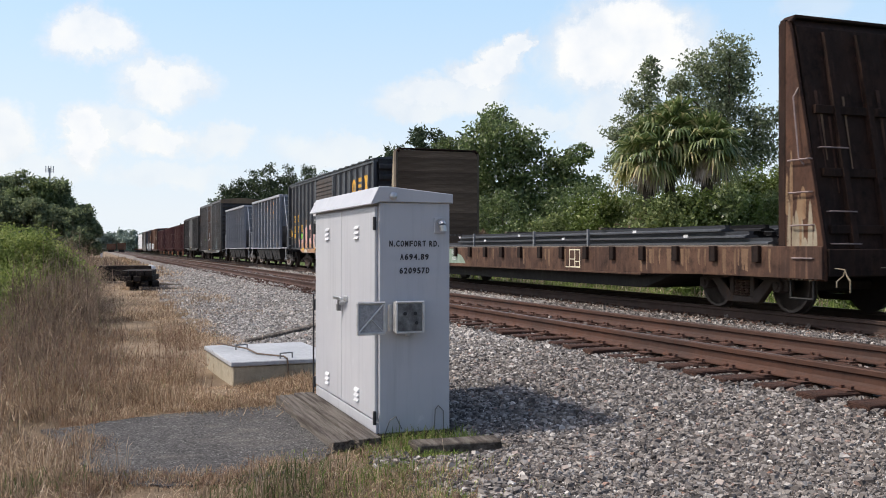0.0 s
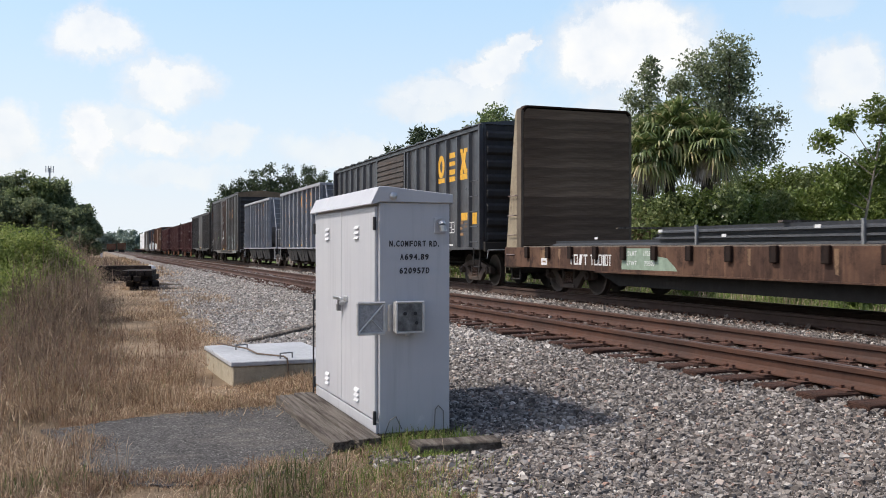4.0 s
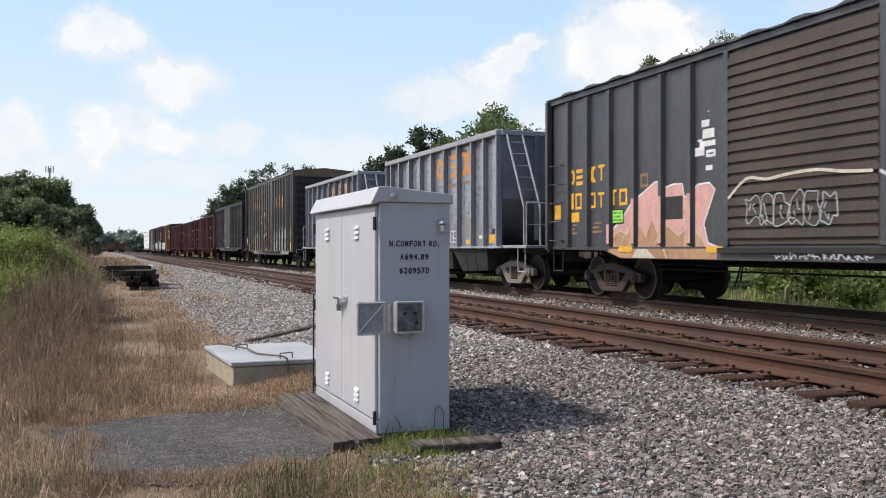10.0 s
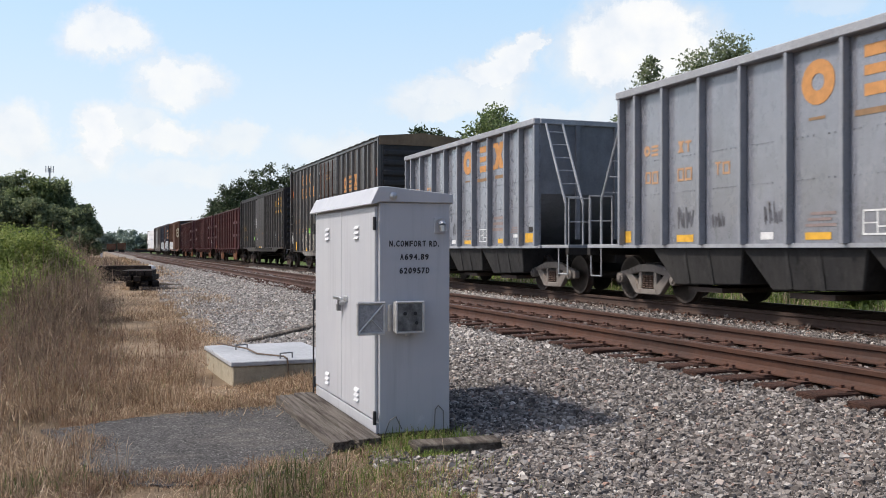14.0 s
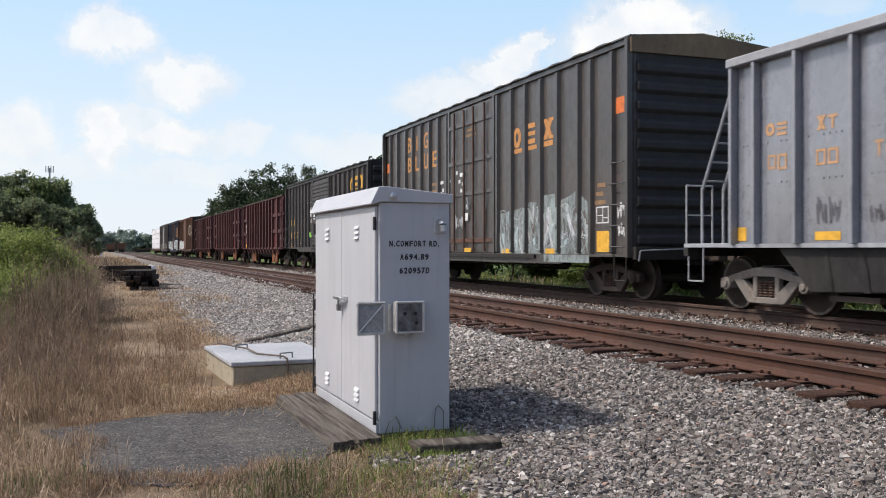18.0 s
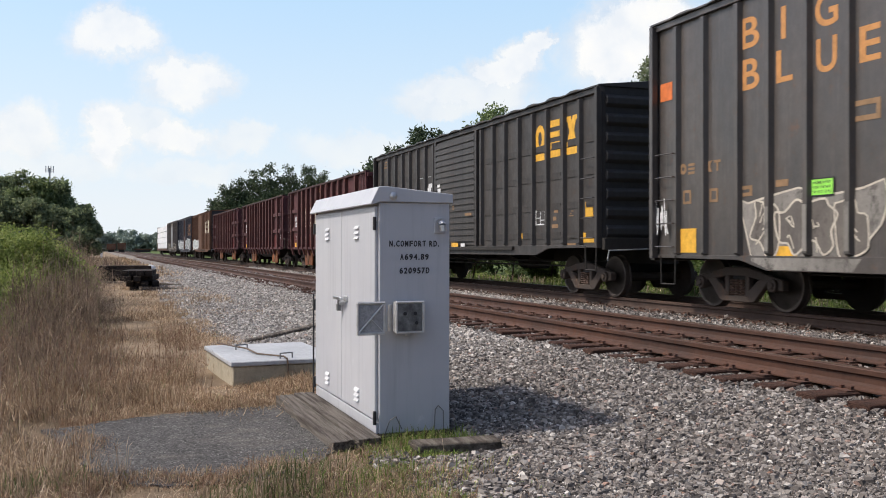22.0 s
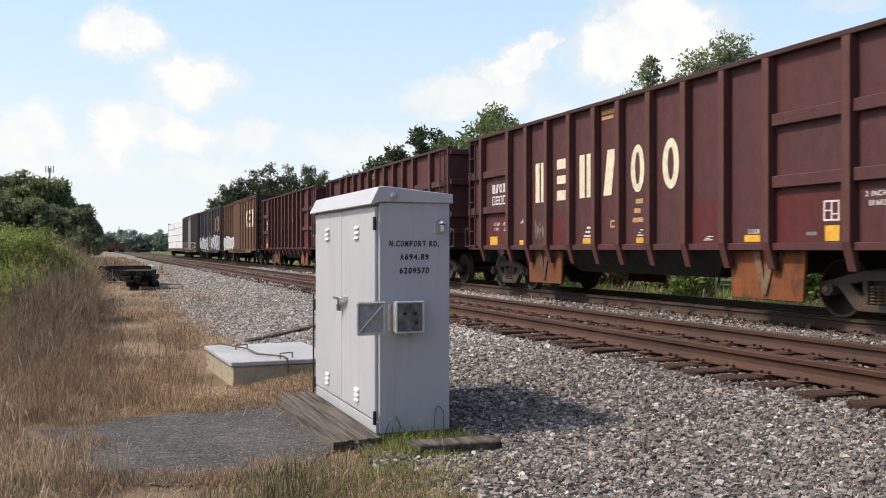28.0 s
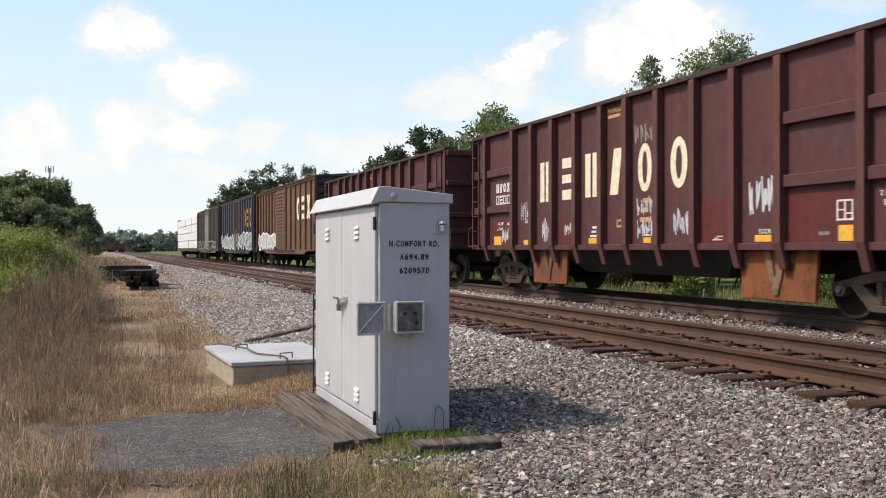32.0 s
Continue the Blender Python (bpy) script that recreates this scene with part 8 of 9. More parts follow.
def pad_edge(rng, n):
    """Along the border of the asphalt pad."""
    a = rng.uniform(0, 1, n)
    x = np.where(a < 0.5, rng.uniform(-0.2, 1.5, n), np.where(a < 0.75, -0.1 + 0.1 * rng.normal(0, 1, n), rng.uniform(-0.3, 1.5, n)))
    y = np.where(a < 0.5, 5.95 + 0.11 * rng.normal(0, 1, n) + 0.1 * np.sin(x * 7), np.where(a < 0.75, rng.uniform(6.0, 8.3, n), 8.3 + 0.2 * x + 0.1 * rng.normal(0, 1, n)))
    return x, y


def vault_front(rng, n):
    return rng.uniform(0.8, 2.1, n), 9.75 - np.abs(rng.normal(0, 0.55, n))


# matted base layers, then tufts, then standing stalks
blades("matted_straw", 26000, field(-1.4, 2.0, 8.3, 22), 0.03, 0.15, 0.005, M_STRAW, 11, "short matted straw-coloured grass", 1.6, 0.9, 0.3)
blades("matted_russet", 15000, field(-1.4, 1.6, 8.3, 20, 0.35), 0.03, 0.16, 0.004, M_RUSSET, 31, "short russet stubble", 1.3, 1.3, 0.3)
blades("mown_grass_far", 26000, field(-1.0, 3.4, 20, 60), 0.06, 0.22, 0.010, M_PALESTRAW, 12, "short dry straw-coloured grass", 0.9, 0.5)
blades("dry_grass_fringe", 9000, edge_field, 0.05, 0.26, 0.005, M_STRAW, 13, "dry grass at the edge of the ballast", 0.9, 1.1, 0.0, 16)
blades("brown_mat", 14000, field(-3.4, 0.15, 4.3, 12), 0.05, 0.22, 0.004, M_WEED, 32, "tangled brown dead undergrowth", 1.5, 1.1, 0.5)
blades("dry_grass", 17000, field(-3.2, 0.05, 4.3, 11, 0.2), 0.12, 0.48, 0.0042, M_STRAW, 14, "tufts of tall dry golden grass", 0.75, 0.8, 0.0, 26)
blades("brown_grass", 15000, field(-3.4, 0.3, 6.5, 14, 0.2), 0.12, 0.5, 0.0036, M_WEED, 39, "tufts of dead brown grass", 0.7, 0.9, 0.0, 24)
blades("russet_weeds", 27000, field(-2.2, 1.3, 8.6, 16, 0.2), 0.10, 0.42, 0.0036, M_RUSSET, 26, "tufts of russet dead grass", 0.8, 0.9, 0.0, 22)
blades("golden_tufts", 15000, field(-0.9, 2.0, 10.5, 26, 0.3), 0.06, 0.26, 0.005, M_PALESTRAW, 45, "low tufts of golden straw", 0.9, 0.7, 0.0, 20)
blades("low_straw", 7500, vault_front, 0.06, 0.22, 0.005, M_STRAW, 43, "low matted straw before the vault", 1.4, 1.2, 0.3)
blades("low_russet", 4500, vault_front, 0.04, 0.16, 0.004, M_RUSSET, 44, "low russet stubble before the vault", 1.4, 1.2, 0.3)
blades("straw_by_vault", 7000, field(0.0, 1.05, 8.4, 11.5), 0.10, 0.34, 0.005, M_STRAW, 15, "matted dry straw round the vault", 1.3, 1.2, 0.2, 20)
blades("straw_fringe", 12000, field(-1.2, 2.05, 3.9, 6.3, 0.15), 0.04, 0.19, 0.0045, M_PALESTRAW, 16, "pale dry grass tufts along the pad", 0.9, 1.4, 0.0, 18)
blades("brown_fringe", 9000, field(-1.2, 2.0, 3.9, 6.4), 0.03, 0.15, 0.004, M_WEED, 33, "brown dead weeds along the pad", 1.2, 1.6, 0.4)
blades("pad_edge_grass", 8000, pad_edge, 0.03, 0.13, 0.004, M_RUSSET, 34, "dead grass creeping over the pad's edge", 1.3, 1.6, 0.3)
blades("pad_edge_straw", 4000, pad_edge, 0.03, 0.15, 0.004, M_STRAW, 46, "dry straw creeping over the pad's edge", 1.1, 1.6, 0.2)
blades("brown_weeds", 40000, field(-5, -0.25, 9.5, 20, 0.25), 0.2, 0.68, 0.0038, M_WEED, 17, "tall brown dead weeds", 0.9, 0.6, 0.7, 30)
blades("brown_weeds_far", 30000, field(-9, -0.4, 20, 42, 0.1), 0.4, 1.25, 0.007, M_WEED, 18, "tall brown dead weeds", 0.8, 0.3, 0.9)
blades("brown_thicket", 26000, field(-1.3, -0.05, 16, 30), 0.35, 1.1, 0.0045, M_WEED, 25, "dense thicket of brown dead weeds", 0.9, 0.6, 0.9)
blades("pale_foreground", 7000, field(-2.2, 0.1, 4.2, 8.2, 0.3), 0.12, 0.45, 0.0042, M_PALESTRAW, 49, "tufts of pale dry grass", 0.8, 1.0, 0.0, 20)
stalks("weed_stalks", 620, field(-4.2, 0.35, 7.6, 18, 0.15), 0.35, 1.0, M_WEED, 19, "dead brown weed stalks with frayed heads")
stalks("russet_stalks", 240, field(-1.6, 1.1, 8.7, 14, 0.1), 0.25, 0.65, M_RUSSET, 47, "thin russet weed stalks")
stalks("pale_stalks", 130, field(-2.6, 0.0, 4.4, 8.5, 0.1), 0.25, 0.7, M_STRAW, 48, "pale dry seed stalks")
def tuft_spots(rng, n):
    """Small clumps before the cabinet and round the loose timber."""
    c = np.array([(2.0, 6.2), (1.85, 5.95), (2.36, 5.95), (2.15, 6.0), (1.8, 5.72), (2.5, 6.3), (2.3, 6.42), (2.05, 6.5)])[rng.integers(0, 8, n)]
    return c[:, 0] + rng.normal(0, 0.09, n), c[:, 1] + rng.normal(0, 0.07, n)


blades("green_tufts", 2600, tuft_spots, 0.07, 0.2, 0.006, M_TUFT, 20, "green grass tufts by the cabinet", 0.9, 1.6)
blades("green_tufts", 7000, field(-2.4, 2.0, 4.2, 6.2, 0.4), 0.05, 0.24, 0.006, M_GREEN, 21, "green grass among the straw", 0.8, 1.5)
blades("green_weed_tips", 5000, field(-4.5, -0.9, 15, 20, 0.2), 0.3, 0.75, 0.007, M_BRIGHT, 35, "green shoots among the dead weeds", 0.6, 0.7, 0.8)
blades("green_verge", 36000, field(12.6, 19, 9, 60), 0.12, 0.5, 0.012, M_BRIGHT, 22, "rough green verge beyond the tracks", 0.6, 0.5)
blades("verge_dry", 5000, field(13.2, 17, 9, 50, 0.3), 0.15, 0.55, 0.012, M_PALESTRAW, 38, "pale seed stalks on the verge", 0.9, 0.9, 0.6)
blades("verge_light", 18000, field(12.8, 19, 9, 60, 0.2), 0.12, 0.5, 0.010, M_TUFT, 36, "light green grass on the verge", 0.6, 0.6)
blades("far_field", 34000, field(-26, 4.0, 46, 150), 0.15, 0.6, 0.014, M_STRAW, 24, "dry field along the line", 0.8, 0.1)
blades("far_brush", 16000, field(-12, 1.6, 42, 110), 0.3, 0.9, 0.014, M_WEED, 37, "brown brush beside the line", 0.8, 0.1, 0.8)


def leaf_cloud(rng, blobs, n, size, elong=1.7, spread=0.14):
    """Leaves in tufts on the surface and inside of several round masses."""
    V = []
    vol = np.array([r ** 2 for *_, r in blobs])
    share = (vol / vol.sum() * n).astype(int)
    for (x, y, z, r), k in zip(blobs, share):
        t = max(int(k / 24), 5)
        d = rng.normal(0, 1, (t, 3))
        d /= np.linalg.norm(d, axis=1)[:, None]
        rad = r * rng.uniform(0.15, 1.2, t) ** 0.65
        c = np.array((x, y, z)) + d * rad[:, None] * np.array((1, 1, 0.9))
        own = rng.integers(0, t, k)
        V.append(c[own] + rng.normal(0, spread * r + 0.05, (k, 3)) * np.array((1, 1, 0.7)))
    p = np.concatenate(V)
    n = len(p)
    u = rng.normal(0, 1, (n, 3))
    u /= np.linalg.norm(u, axis=1)[:, None]
    w = rng.normal(0, 1, (n, 3)) + np.array((0, 0, 0.6))
    w -= (w * u).sum(1)[:, None] * u
    w /= np.linalg.norm(w, axis=1)[:, None]
    s = size * rng.uniform(0.6, 1.4, n)[:, None]
    a, b = u * s * elong / 2, w * s / 2
    v = np.stack([p - a, p + b * 0.8, p + a, p - b * 0.8], 1).reshape(-1, 3)
    f = (np.array([(0, 1, 2), (0, 2, 3)])[None] + (np.arange(n) * 4)[:, None, None]).reshape(-1, 3)
    return v, f


def tree(name, base, blobs, n, size, leaf, label, category="tree", trunk=0.18, seed=1, bark=None, group="", spread=0.14):
    rng = np.random.default_rng(seed)
    bx, by = base
    bz = float(ground_z(bx)) - 0.05
    t = thing(name, pose(bx, by, bz), label, category, group)
    rel = [(x - bx, y - by + float(rng.normal(0, 0.35)) * r, z - bz, r) for x, y, z, r in blobs]
    s = Shape()
    top = max(rel, key=lambda b: b[2])
    low = min(b[2] - b[3] for b in rel)
    fork = Vector((top[0] * 0.35, top[1] * 0.35, max(low * 0.8, 0.3)))
    s.rod((0, 0, 0), fork, trunk, 8, trunk * 0.75)
    s.rod(fork, (top[0], top[1], top[2]), trunk * 0.72, 7, trunk * 0.15)
    for x, y, z, r in rel:
        a = fork.lerp(Vector((top[0], top[1], top[2])), min(max((z - fork.z) / max(top[2] - fork.z, 0.1) * 0.6, 0), 0.8))
        m = a.lerp(Vector((x, y, z)), 0.5) + Vector((0, 0, 0.12 * r))
        s.rod(a, m, trunk * 0.34, 5, trunk * 0.22)
        s.rod(m, (x, y, z), trunk * 0.22, 5, trunk * 0.08)
        for k in range(4):
            d = Vector(rng.normal(0, 1, 3)).normalized() * r * 0.9
            s.rod((x, y, z), (x + d.x, y + d.y, z + abs(d.z)), trunk * 0.09, 4, trunk * 0.03)
    part("trunk", s, bark or M_BARK, t)
    v, f = leaf_cloud(rng, rel, n, size, 1.7, spread)
    o = new("crown", fast_mesh("crown", v, f, leaf))
    o.parent = t
    return t


tree("broadleaf_tree", (24.3, 52.8), [(23.6, 53.1, 9.0, 1.2), (22.4, 53.5, 7.3, 1.7), (24.9, 52.6, 7.2, 1.6), (21.7, 53.8, 5.1, 1.8), (24.1, 52.9, 4.4, 2.3), (26.9, 51.9, 5.8, 1.5),
                                      (27.8, 51.5, 6.8, 0.8), (28.4, 51.3, 4.9, 1.0), (26.1, 52.2, 3.2, 2.0), (20.9, 54.2, 7.4, 0.9)], 22000, 0.16, M_LEAF, "dense dark green broadleaf tree beyond the tracks", seed=3, trunk=0.25)
tree("broadleaf_tree", (26.6, 35.0), [(26.7, 34.9, 9.7, 0.95), (25.6, 35.3, 8.8, 1.0), (27.3, 34.6, 8.6, 1.0), (26.7, 34.9, 7.1, 1.5), (28.0, 34.4, 6.6, 0.8), (28.0, 34.4, 5.5, 0.9), (24.5, 35.7, 8.3, 0.6), (26.6, 35.0, 5.2, 1.4)],
     19000, 0.095, M_LEAFGREY, "tall airy green tree behind the palms", seed=4, trunk=0.2)
tree("slender_tree", (24.2, 38.0), [(24.6, 37.9, 9.75, 0.4), (24.3, 37.9, 9.0, 0.6), (24.1, 38.0, 7.9, 0.85), (23.4, 38.2, 6.5, 0.8), (24.8, 37.7, 6.5, 1.0), (23.2, 38.3, 5.0, 0.7), (24.2, 38.0, 4.2, 1.0)], 8000, 0.10, M_LEAFGREY, "slender grey-green tree with thin crown", seed=5, trunk=0.13)
tree("young_tree", (23.6, 24.3), [(23.5, 24.3, 5.3, 0.45), (22.9, 24.5, 4.6, 0.42), (24.3, 24.1, 5.5, 0.6), (22.8, 24.6, 2.7, 0.6), (23.5, 24.3, 3.2, 0.75), (24.6, 24.0, 3.6, 0.85), (25.2, 23.7, 4.3, 0.8)],
     10500, 0.085, M_LEAFLIGHT, "young light green tree with pale twigs", seed=6, trunk=0.07, bark=M_TWIG)
def wood_tree(x, y, h, w, leaf, seed, label):
    """A woodland tree with an uneven crown of many boughs down to the ground."""
    rng = np.random.default_rng(seed)
    blobs = []
    for i in range(22):
        t = (i + rng.uniform(0, 1)) / 22
        r = w * (0.55 + 0.75 * math.sin(math.pi * (0.18 + 0.78 * t))) * 0.62
        a = rng.uniform(0, 6.28)
        blobs.append((x + r * math.cos(a), y + r * math.sin(a), 0.2 + (h - 0.9) * t, w * rng.uniform(0.30, 0.46)))
    return tree("broadleaf_tree", (x, y), blobs, 15000, 0.20, leaf, label, seed=seed, trunk=0.2, group="trees beside the line", spread=0.22)


for k, (x, y, h, w, m) in enumerate(((-0.9, 101, 4.3, 1.2, 0), (-1.9, 101, 6.0, 1.6, 0), (-3.1, 102, 7.6, 1.9, 1), (-4.7, 102, 8.5, 2.2, 0), (-3.2, 98, 5.2, 2.0, 0), (-6.4, 102, 8.3, 2.2, 1), (-8.1, 103, 8.7, 2.4, 0), (-6.2, 98, 6.0, 2.2, 0),
                                     (-10.0, 103, 8.4, 2.6, 0), (-12.2, 103, 8.6, 2.8, 1), (-9.4, 98, 6.0, 2.4, 0), (-15.0, 103, 8.0, 3.0, 0), (-18.0, 103, 7.6, 3.0, 1))):
    wood_tree(x, y, h, w, (M_LEAFHAZED, M_LEAFMID)[m], 200 + k, "dark green woodland tree beside the line")


def pine(x, y, top, w, seed):
    rng = np.random.default_rng(seed)
    blobs = []
    for i in range(20):
        t = i / 19
        z = top * (0.2 + 0.8 * t) - 0.35
        r = w * 1.45 * (1.1 - 0.95 * t)
        a = i * 2.4 + rng.uniform(-0.5, 0.5)
        q = r * rng.uniform(0.25, 0.95)
        blobs.append((x + q * math.cos(a), y + q * math.sin(a), z + rng.uniform(-0.4, 0.2), max(r * rng.uniform(0.6, 0.9), 1.0)))
    return tree("pine_tree", (x, y), blobs, 19000, 0.25, M_NEEDLE, "dark green pine beyond the train", "pine tree", 0.16, seed, group="pines along the line", spread=0.32)


for k, (x, y, h, w) in enumerate(((20.3, 174, 9.5, 2.2), (22.1, 173, 11.9, 2.6), (24.2, 172, 13.2, 2.8), (26.7, 171.5, 14.8, 3.0), (29.4, 170.5, 16.2, 3.0), (31.4, 170, 14.4, 2.9), (33.2, 169, 15.6, 3.0), (36.3, 168, 16.2, 3.2), (38.5, 167, 15.0, 3.2),
                                  (31.1, 105.8, 11.2, 2.2), (33.1, 105, 12.9, 2.3), (35.6, 104.1, 15.0, 2.4), (37.8, 103.3, 14.5, 2.4), (29.5, 108, 9.5, 2.2), (40.5, 101, 14.0, 2.6))):
    pine(x, y, h, w, 30 + k)
for k, (x, y, z, r, m) in enumerate(((14.9, 36.5, 1.1, 0.8, 1), (16.2, 35.5, 1.2, 1.0, 0), (17.8, 35.0, 1.5, 1.1, 3), (19.2, 33.3, 2.2, 1.2, 2), (18.7, 33.5, 1.3, 1.1, 0), (20.2, 33.0, 2.0, 1.3, 3), (21.7, 32.4, 1.9, 1.5, 2),
                                     (23.6, 31.7, 2.4, 1.6, 3), (24.6, 31.3, 2.6, 1.5, 0), (25.7, 30.9, 3.0, 1.6, 2), (26.7, 30.5, 2.9, 1.6, 3), (28.0, 30.1, 2.9, 1.6, 2), (29.3, 29.6, 3.1, 1.7, 0), (26.3, 27.5, 2.2, 1.5, 2), (27.6, 26.5, 2.4, 1.5, 2), (28.6, 25.0, 2.3, 1.6, 2), (19.0, 28.2, 1.9, 1.25, 3), (20.5, 27.4, 1.9, 1.35, 0), (18.0, 29.0, 1.0, 1.0, 1), (19.8, 27.8, 2.0, 1.1, 2), (22.0, 28.3, 1.9, 1.3, 2), (23.5, 28.0, 2.1, 1.3, 3), (25.3, 27.8, 2.2, 1.4, 2), (18.3, 26.5, 0.6, 0.9, 2), (16.8, 30.2, 0.5, 0.8, 2),
                                     (19.2, 22.4, 0.5, 0.8, 2), (17.4, 19.5, 0.3, 0.7, 2), (21.5, 23.4, 0.9, 0.9, 0), (16.0, 22.5, 0.2, 0.5, 2), (24.5, 44.0, 2.6, 2.2, 0), (21.0, 48.0, 2.2, 2.2, 0), (19.0, 58.0, 1.8, 2.0, 0), (28.5, 44.5, 2.6, 2.2, 2),
                                     (17.5, 48.0, 1.0, 1.5, 2), (17.0, 68.0, 1.5, 1.8, 0), (19.5, 80.0, 2.0, 2.4, 0), (22.0, 68.0, 3.0, 2.6, 0), (24.0, 90.0, 4.0, 3.2, 0), (28.0, 110.0, 5.0, 3.4, 0), (31.0, 35.0, 2.5, 2.0, 0), (33.0, 27.0, 2.6, 2.0, 0))):
    rr = [(x + dx * r, y + dy * r, z + dz * r - 0.2, r * q) for dx, dy, dz, q in ((0, 0, 0.1, 0.85), (0.7, 0.2, -0.2, 0.6), (-0.7, -0.1, -0.3, 0.65), (0.15, -0.3, 0.65, 0.42), (-0.4, 0.3, 0.5, 0.4))]
    tree("shrub", (x, y), rr, 6000, 0.062 + 0.0011 * y, (M_LEAF, M_WEED, M_LEAFLIGHT, M_LEAFSOFT)[m], "leafy green shrub beyond the tracks" if m != 1 else "dry brown shrub beyond the tracks", "shrub", 0.05, 60 + k, group="shrubs behind the train")


for k, (x, y, z, r) in enumerate(((-0.72, 20.0, 0.62, 0.55), (-1.2, 20.2, 0.88, 0.75), (-1.85, 20.3, 0.82, 0.75), (-2.6, 19.6, 0.7, 0.8), (-1.45, 18.6, 0.3, 0.6), (-2.1, 18.2, 0.3, 0.7), (-1.0, 22.5, 0.6, 0.7), (-1.9, 23.0, 0.9, 0.8), (-3.4, 22.0, 0.8, 1.0), (-2.6, 26.5, 0.9, 1.0), (-4.4, 26.0, 0.8, 1.1), (-1.3, 27.0, 0.6, 0.8),
                                  (-5.5, 31.0, 0.9, 1.3), (-3.4, 32.0, 0.9, 1.2), (-1.8, 33.5, 0.5, 0.9))):
    rr = [(x + dx * r, y + dy * r, z + dz * r - 0.2, r * q) for dx, dy, dz, q in ((0, 0, 0.0, 0.85), (0.7, 0.2, -0.3, 0.6), (-0.7, -0.1, -0.3, 0.65), (0.2, -0.2, 0.55, 0.42), (-0.35, 0.3, 0.5, 0.45), (0, -0.3, -0.7, 0.7))]
    tree("weed_clump", (x, y), rr, 9000, 0.042, M_BRIGHT, "bright green leafy weeds beside the field", "weeds", 0.03, 120 + k, group="weed clumps on the field")


SHRUB = random.Random(44)
for k in range(16):
    x, y = SHRUB.uniform(16.2, 19.0), 13 + k * 3.3 + SHRUB.uniform(-1.2, 1.2)
    r = SHRUB.uniform(0.35, 0.65)
    rr = [(x + SHRUB.uniform(-0.8, 0.8) * r, y + SHRUB.uniform(-0.8, 0.8) * r, -0.25 + SHRUB.uniform(0, 0.9) * r, r * SHRUB.uniform(0.4, 0.7)) for q in range(5)]
    tree("shrub", (x, y), rr, 2600, 0.06 + 0.0011 * y, (M_LEAFSOFT, M_LEAFLIGHT, M_LEAFMID)[k % 3], "low leafy green shrub on the verge", "shrub", 0.03, 300 + k, group="shrubs behind the train", spread=0.2)


def palm(x, y, top, R, seed):
    rng = random.Random(seed)
    bz = float(ground_z(x)) - 0.05
    t = thing("palm_tree", pose(x, y, bz), "fan palm with a skirt of dead fronds", "palm tree", "palms behind the train")
    h = top - bz
    s = Shape()
    for k in range(10):
        s.rod((0, 0, h * k / 10), (0, 0, h * (k + 1) / 10 + 0.02), 0.20 + 0.02 * (k % 2), 9, 0.18)
    part("trunk", s, M_BARK, t)
    for k in range(60):
        dead = k >= 46
        az = k * 2.4 + rng.uniform(-0.3, 0.3)
        el = rng.uniform(-75, -45) if dead else 88 - 138 * (k / 52) ** 0.95 + rng.uniform(-10, 10)
        ln = R * (rng.uniform(0.25, 0.42) if dead else rng.uniform(0.36, 0.56))
        out = Vector((math.cos(az) * math.cos(radians(el)), math.sin(az) * math.cos(radians(el)), math.sin(radians(el))))
        side = Vector((-math.sin(az), math.cos(az), rng.uniform(-0.5, 0.5))).normalized()
        up = side.cross(out).normalized()
        hub = Vector((0, 0, h)) + out * ln
        f = Shape().rod((0, 0, h), hub, 0.022, 4, 0.014)
        for i in range(22):
            a = radians(-120 + 240 * i / 21)
            d = (out * math.cos(a) + side * math.sin(a) + up * rng.uniform(-0.12, 0.12)).normalized()
            l = R * (0.6 if dead else 1.0) * rng.uniform(0.40, 0.56) * (1 - 0.25 * abs(a) / 2.1)
            q = d.cross(up).normalized() * 0.048
            m = hub + d * l * 0.6
            e = hub + d * l + Vector((0, 0, -l * (rng.uniform(0.08, 0.35) + 0.6 * (k / 52) ** 1.3 if not dead else 0.7)))
            n0 = len(f.v)
            f.v += [tuple(hub - q * 0.4), tuple(hub + q * 0.4), tuple(m + q), tuple(m - q), tuple(e)]
            f.f += [(n0, n0 + 1, n0 + 2, n0 + 3), (n0 + 3, n0 + 2, n0 + 4)]
        me = bpy.data.meshes.new("frond")
        me.from_pydata(f.v, [], f.f)
        me.materials.append(M_DEADFROND if dead else M_FRONDOLD if k > 37 else M_FROND)
        part("frond", me, None, t, "dead hanging frond" if dead else "")
    return t


palm(18.9, 29.2, 4.35, 1.75, 1)
palm(19.9, 29.3, 5.15, 1.85, 3)
palm(20.85, 28.4, 4.6, 1.8, 2)


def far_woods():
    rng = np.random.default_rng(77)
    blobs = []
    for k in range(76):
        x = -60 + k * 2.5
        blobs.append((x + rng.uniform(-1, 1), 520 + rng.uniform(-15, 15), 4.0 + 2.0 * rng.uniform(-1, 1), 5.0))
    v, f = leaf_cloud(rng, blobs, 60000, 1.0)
    tagged(new("far_woods", fast_mesh("far_woods", v, f, M_FAR)), "distant belt of green woods with haze in the leaf colour", "woods", kind="stuff")


far_woods()


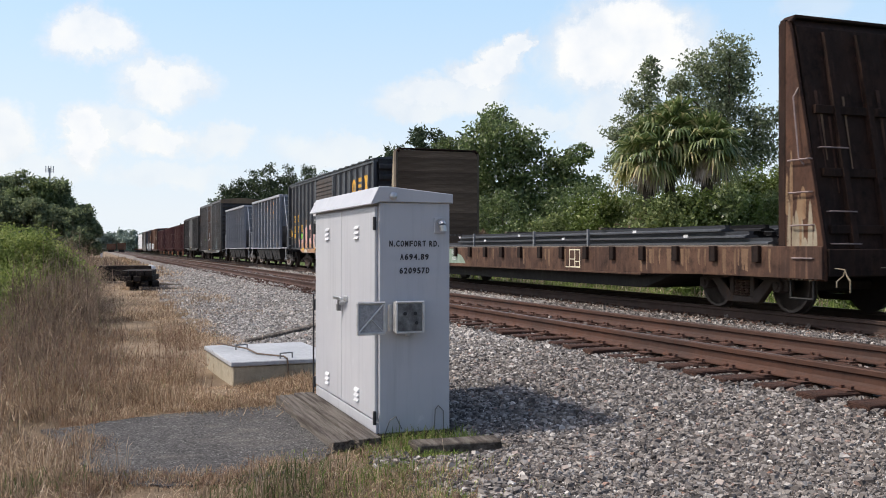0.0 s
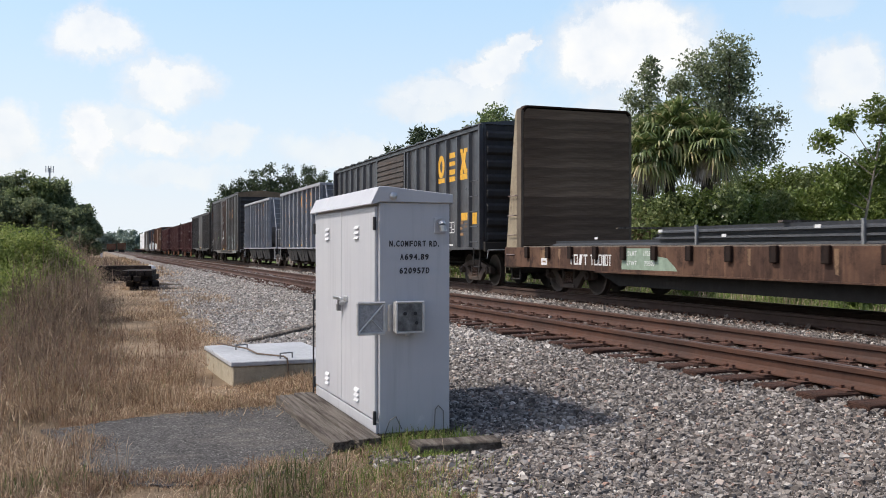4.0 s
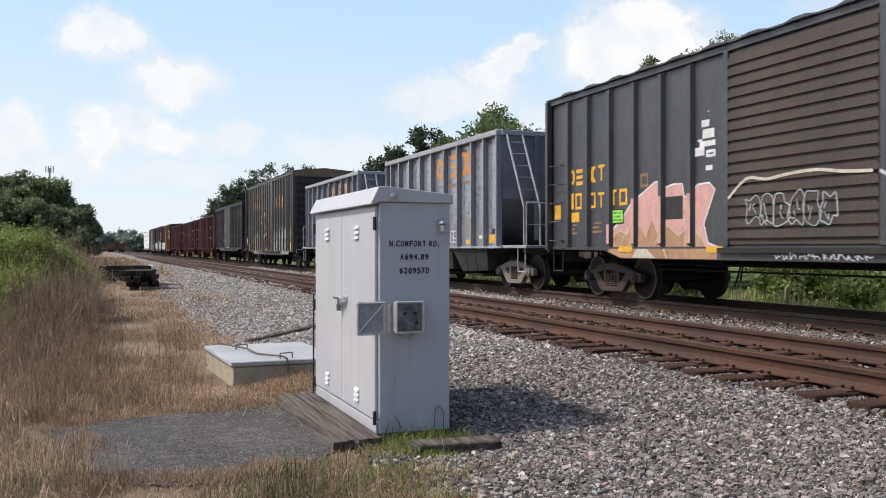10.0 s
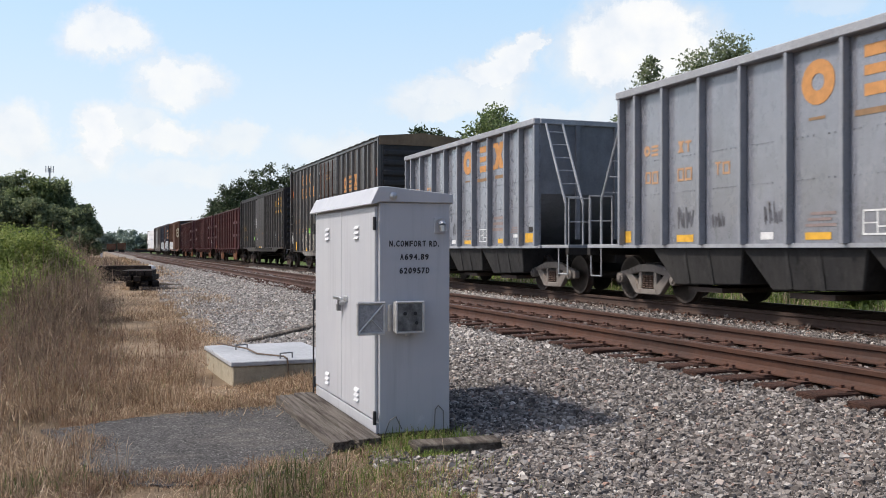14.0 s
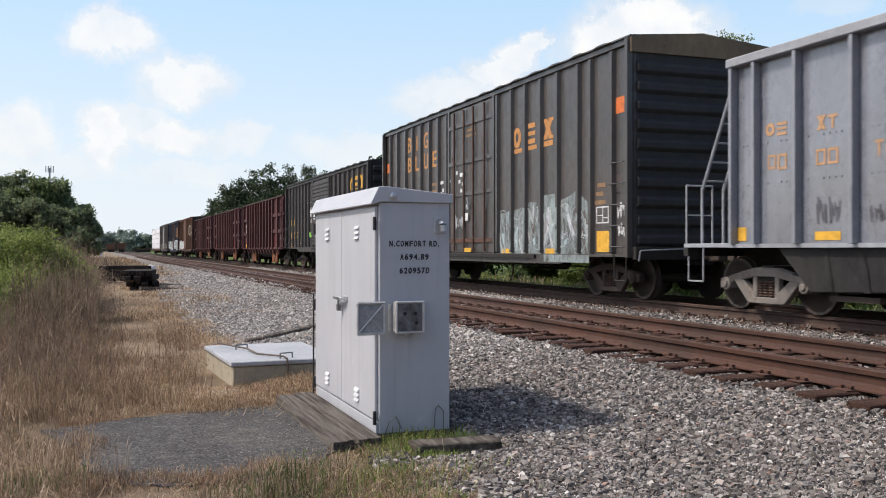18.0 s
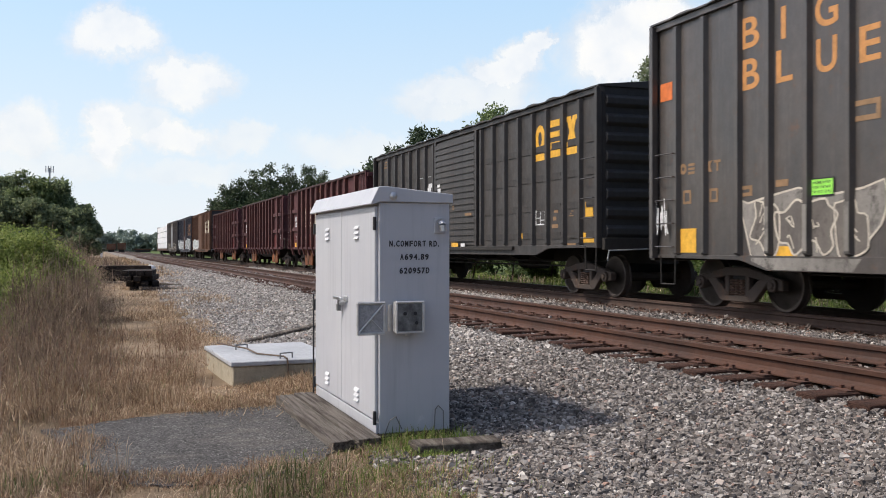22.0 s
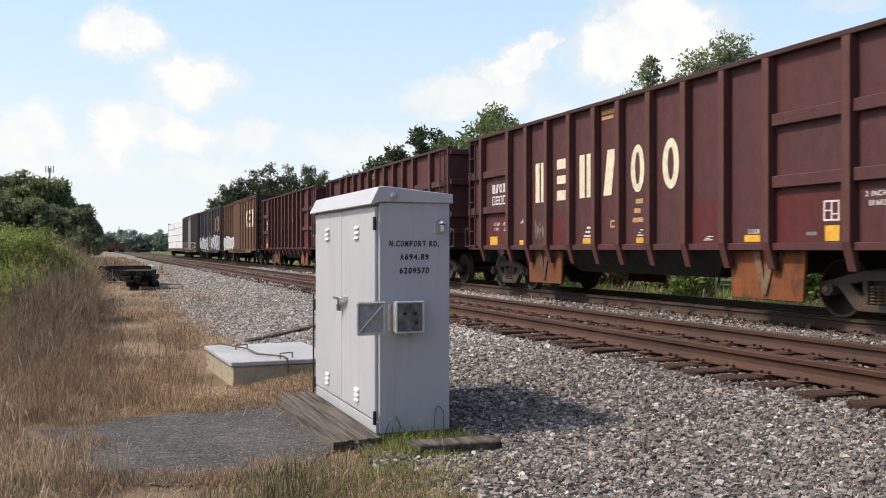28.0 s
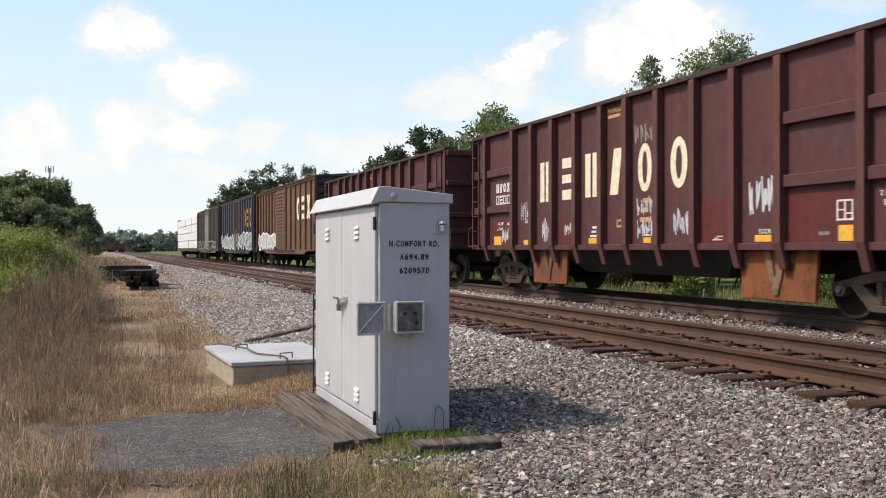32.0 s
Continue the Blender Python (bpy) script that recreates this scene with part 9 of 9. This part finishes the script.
# ---- small things in the distance on the near side ----
def tie_pile(x, y, rot, n, label):
    """A heap of old ties, each a thing of its own."""
    rng = random.Random(int(x * 10) + n)
    me = Shape().box(-1.3, 1.3, -0.115, 0.115, 0, 0.18).mesh("old_tie", M_TARTIE, 0.012)
    for k in range(n):
        row, lay = k % 4, k // 4
        ob = new("old_tie", me)
        ob.matrix_basis = Matrix.Translation((x, y, -0.5)) @ pose(0, 0, 0, 0, 0, rot) @ pose(rng.uniform(-0.25, 0.25), row * 0.25 + 0.05 * lay, lay * 0.185, 0, 0, rng.uniform(-4, 4))
        tagged(ob, label, "railway tie", "heap of old ties")


tie_pile(0.75, 43.5, 4, 16, "black creosoted tie in a heap beside the line")
tie_pile(1.95, 34.8, 86, 16, "black creosoted tie in a low heap")
for k, (x, y, r) in enumerate(((2.3, 33.4, 20), (2.75, 36.5, -30), (0.9, 40.5, 12))):
    ob = new("old_tie", Shape().box(-1.0, 1.0, -0.1, 0.1, 0, 0.14).mesh("old_tie", M_WOOD, 0.012))
    ob.matrix_basis = pose(x, y, float(ground_z(x)) - 0.05, 0, 3, r)
    tagged(ob, "weathered loose tie half sunk in the ground", "railway tie", "heap of old ties")
rock = Shape().rod((0, 0, 0), (0.1, 0.05, 0.28), 0.34, 7, 0.22).mesh("pale_rock", M_WRAP, 0.04)
ob = new("pale_rock", rock)
ob.matrix_basis = pose(3.2, 62, -0.35)
tagged(ob, "pale whitish lump beside the track", "rock")


def cell_tower():
    t = thing("radio_tower", pose(-11.5, 260, -0.5), "slim steel radio mast above the trees", "radio mast")
    part("mast", Shape().rod((0, 0, 0), (0, 0, 22.4), 0.35, 8, 0.22), M_GALV, t)
    for z in (21.6, 22.1):
        part("antenna_arm", Shape().box(-0.9, 0.9, -0.08, 0.08, z - 0.06, z + 0.06), M_GALV, t)
    for x in (-0.9, -0.3, 0.3, 0.9):
        part("antenna", Shape().box(x - 0.12, x + 0.12, -0.2, -0.08, 21.2, 22.9), M_WHITE, t)


cell_tower()


def far_stock():
    """Rusty stock and a marker post far down the line."""
    for k, (x, y, w, h) in enumerate(((4.0, 300, 2.6, 2.7), (7.0, 300.5, 2.4, 2.9), (12.5, 285, 5.0, 1.1), (30.0, 330, 7.0, 2.0), (40, 340, 7, 1.8), (50, 350, 7, 2.0))):
        t = thing("rusty_wagon", pose(x, y, -0.1), "rust-red wagon standing far down the line", "wagon", "far wagons")
        part("body", Shape().box(-w / 2, w / 2, -1.4, 1.4, 0.9, h), M_RUSTBOX, t, bevel=0.05)
        part("underframe", Shape().box(-w / 2 + 0.4, w / 2 - 0.4, -1.2, 1.2, 0.1, 0.9), M_UNDER, t)
    p = thing("marker_post", pose(0.6, 150, -0.4), "white marker post beside the line", "post")
    part("post", Shape().box(-0.16, 0.16, -0.08, 0.08, 0, 1.5), M_WHITE, p, bevel=0.02)


far_stock()


# ---- motion of the train, its wheels and the clouds ----
KNOT_T = [2.0 * i for i in range(17)]
KNOT_S = [0.0, 4.51, 9.65, 15.50, 21.96, 28.87, 36.13, 43.83, 51.83, 59.94, 68.11, 76.24, 84.45, 92.69, 100.95, 109.22, 117.44]


def gone(t):
    """Metres that the train has rolled by t seconds: a natural cubic through the knots."""
    x, y = np.array(KNOT_T), np.array(KNOT_S)
    n, h = len(x), np.diff(x)
    A, b = np.zeros((n, n)), np.zeros(n)
    A[0, 0] = A[-1, -1] = 1
    for i in range(1, n - 1):
        A[i, i - 1], A[i, i], A[i, i + 1] = h[i - 1], 2 * (h[i - 1] + h[i]), h[i]
        b[i] = 6 * ((y[i + 1] - y[i]) / h[i] - (y[i] - y[i - 1]) / h[i - 1])
    m = np.linalg.solve(A, b)
    i = int(np.clip(np.searchsorted(x, t) - 1, 0, n - 2))
    d = t - x[i]
    return float(y[i] + d * ((y[i + 1] - y[i]) / h[i] - h[i] * (2 * m[i] + m[i + 1]) / 6) + d * d * m[i] / 2 + d ** 3 * (m[i + 1] - m[i]) / (6 * h[i]))


def motions():
    ts = [i * 0.8 for i in range(41)]
    way = [gone(t) for t in ts]
    for car, y in TRAIN:
        walk(car, [(t, pose(FAR, y - s, 0)) for t, s in zip(ts, way)])
    # each wheelset rolls without slipping
    tw = [i * 0.15 for i in range(213)] + [32.0]
    turn = [math.degrees(gone(t) / 0.42) for t in tw]
    for w, y in WHEELS:
        walk(w, [(t, pose(0, y, 0.42, a)) for t, a in zip(tw, turn)])
    walk(CLOUDS, [(0.0, pose(*EYE, 0, 0, 0)), (32.0, pose(*EYE, 0.25, 0.15, -1.75))])


motions()
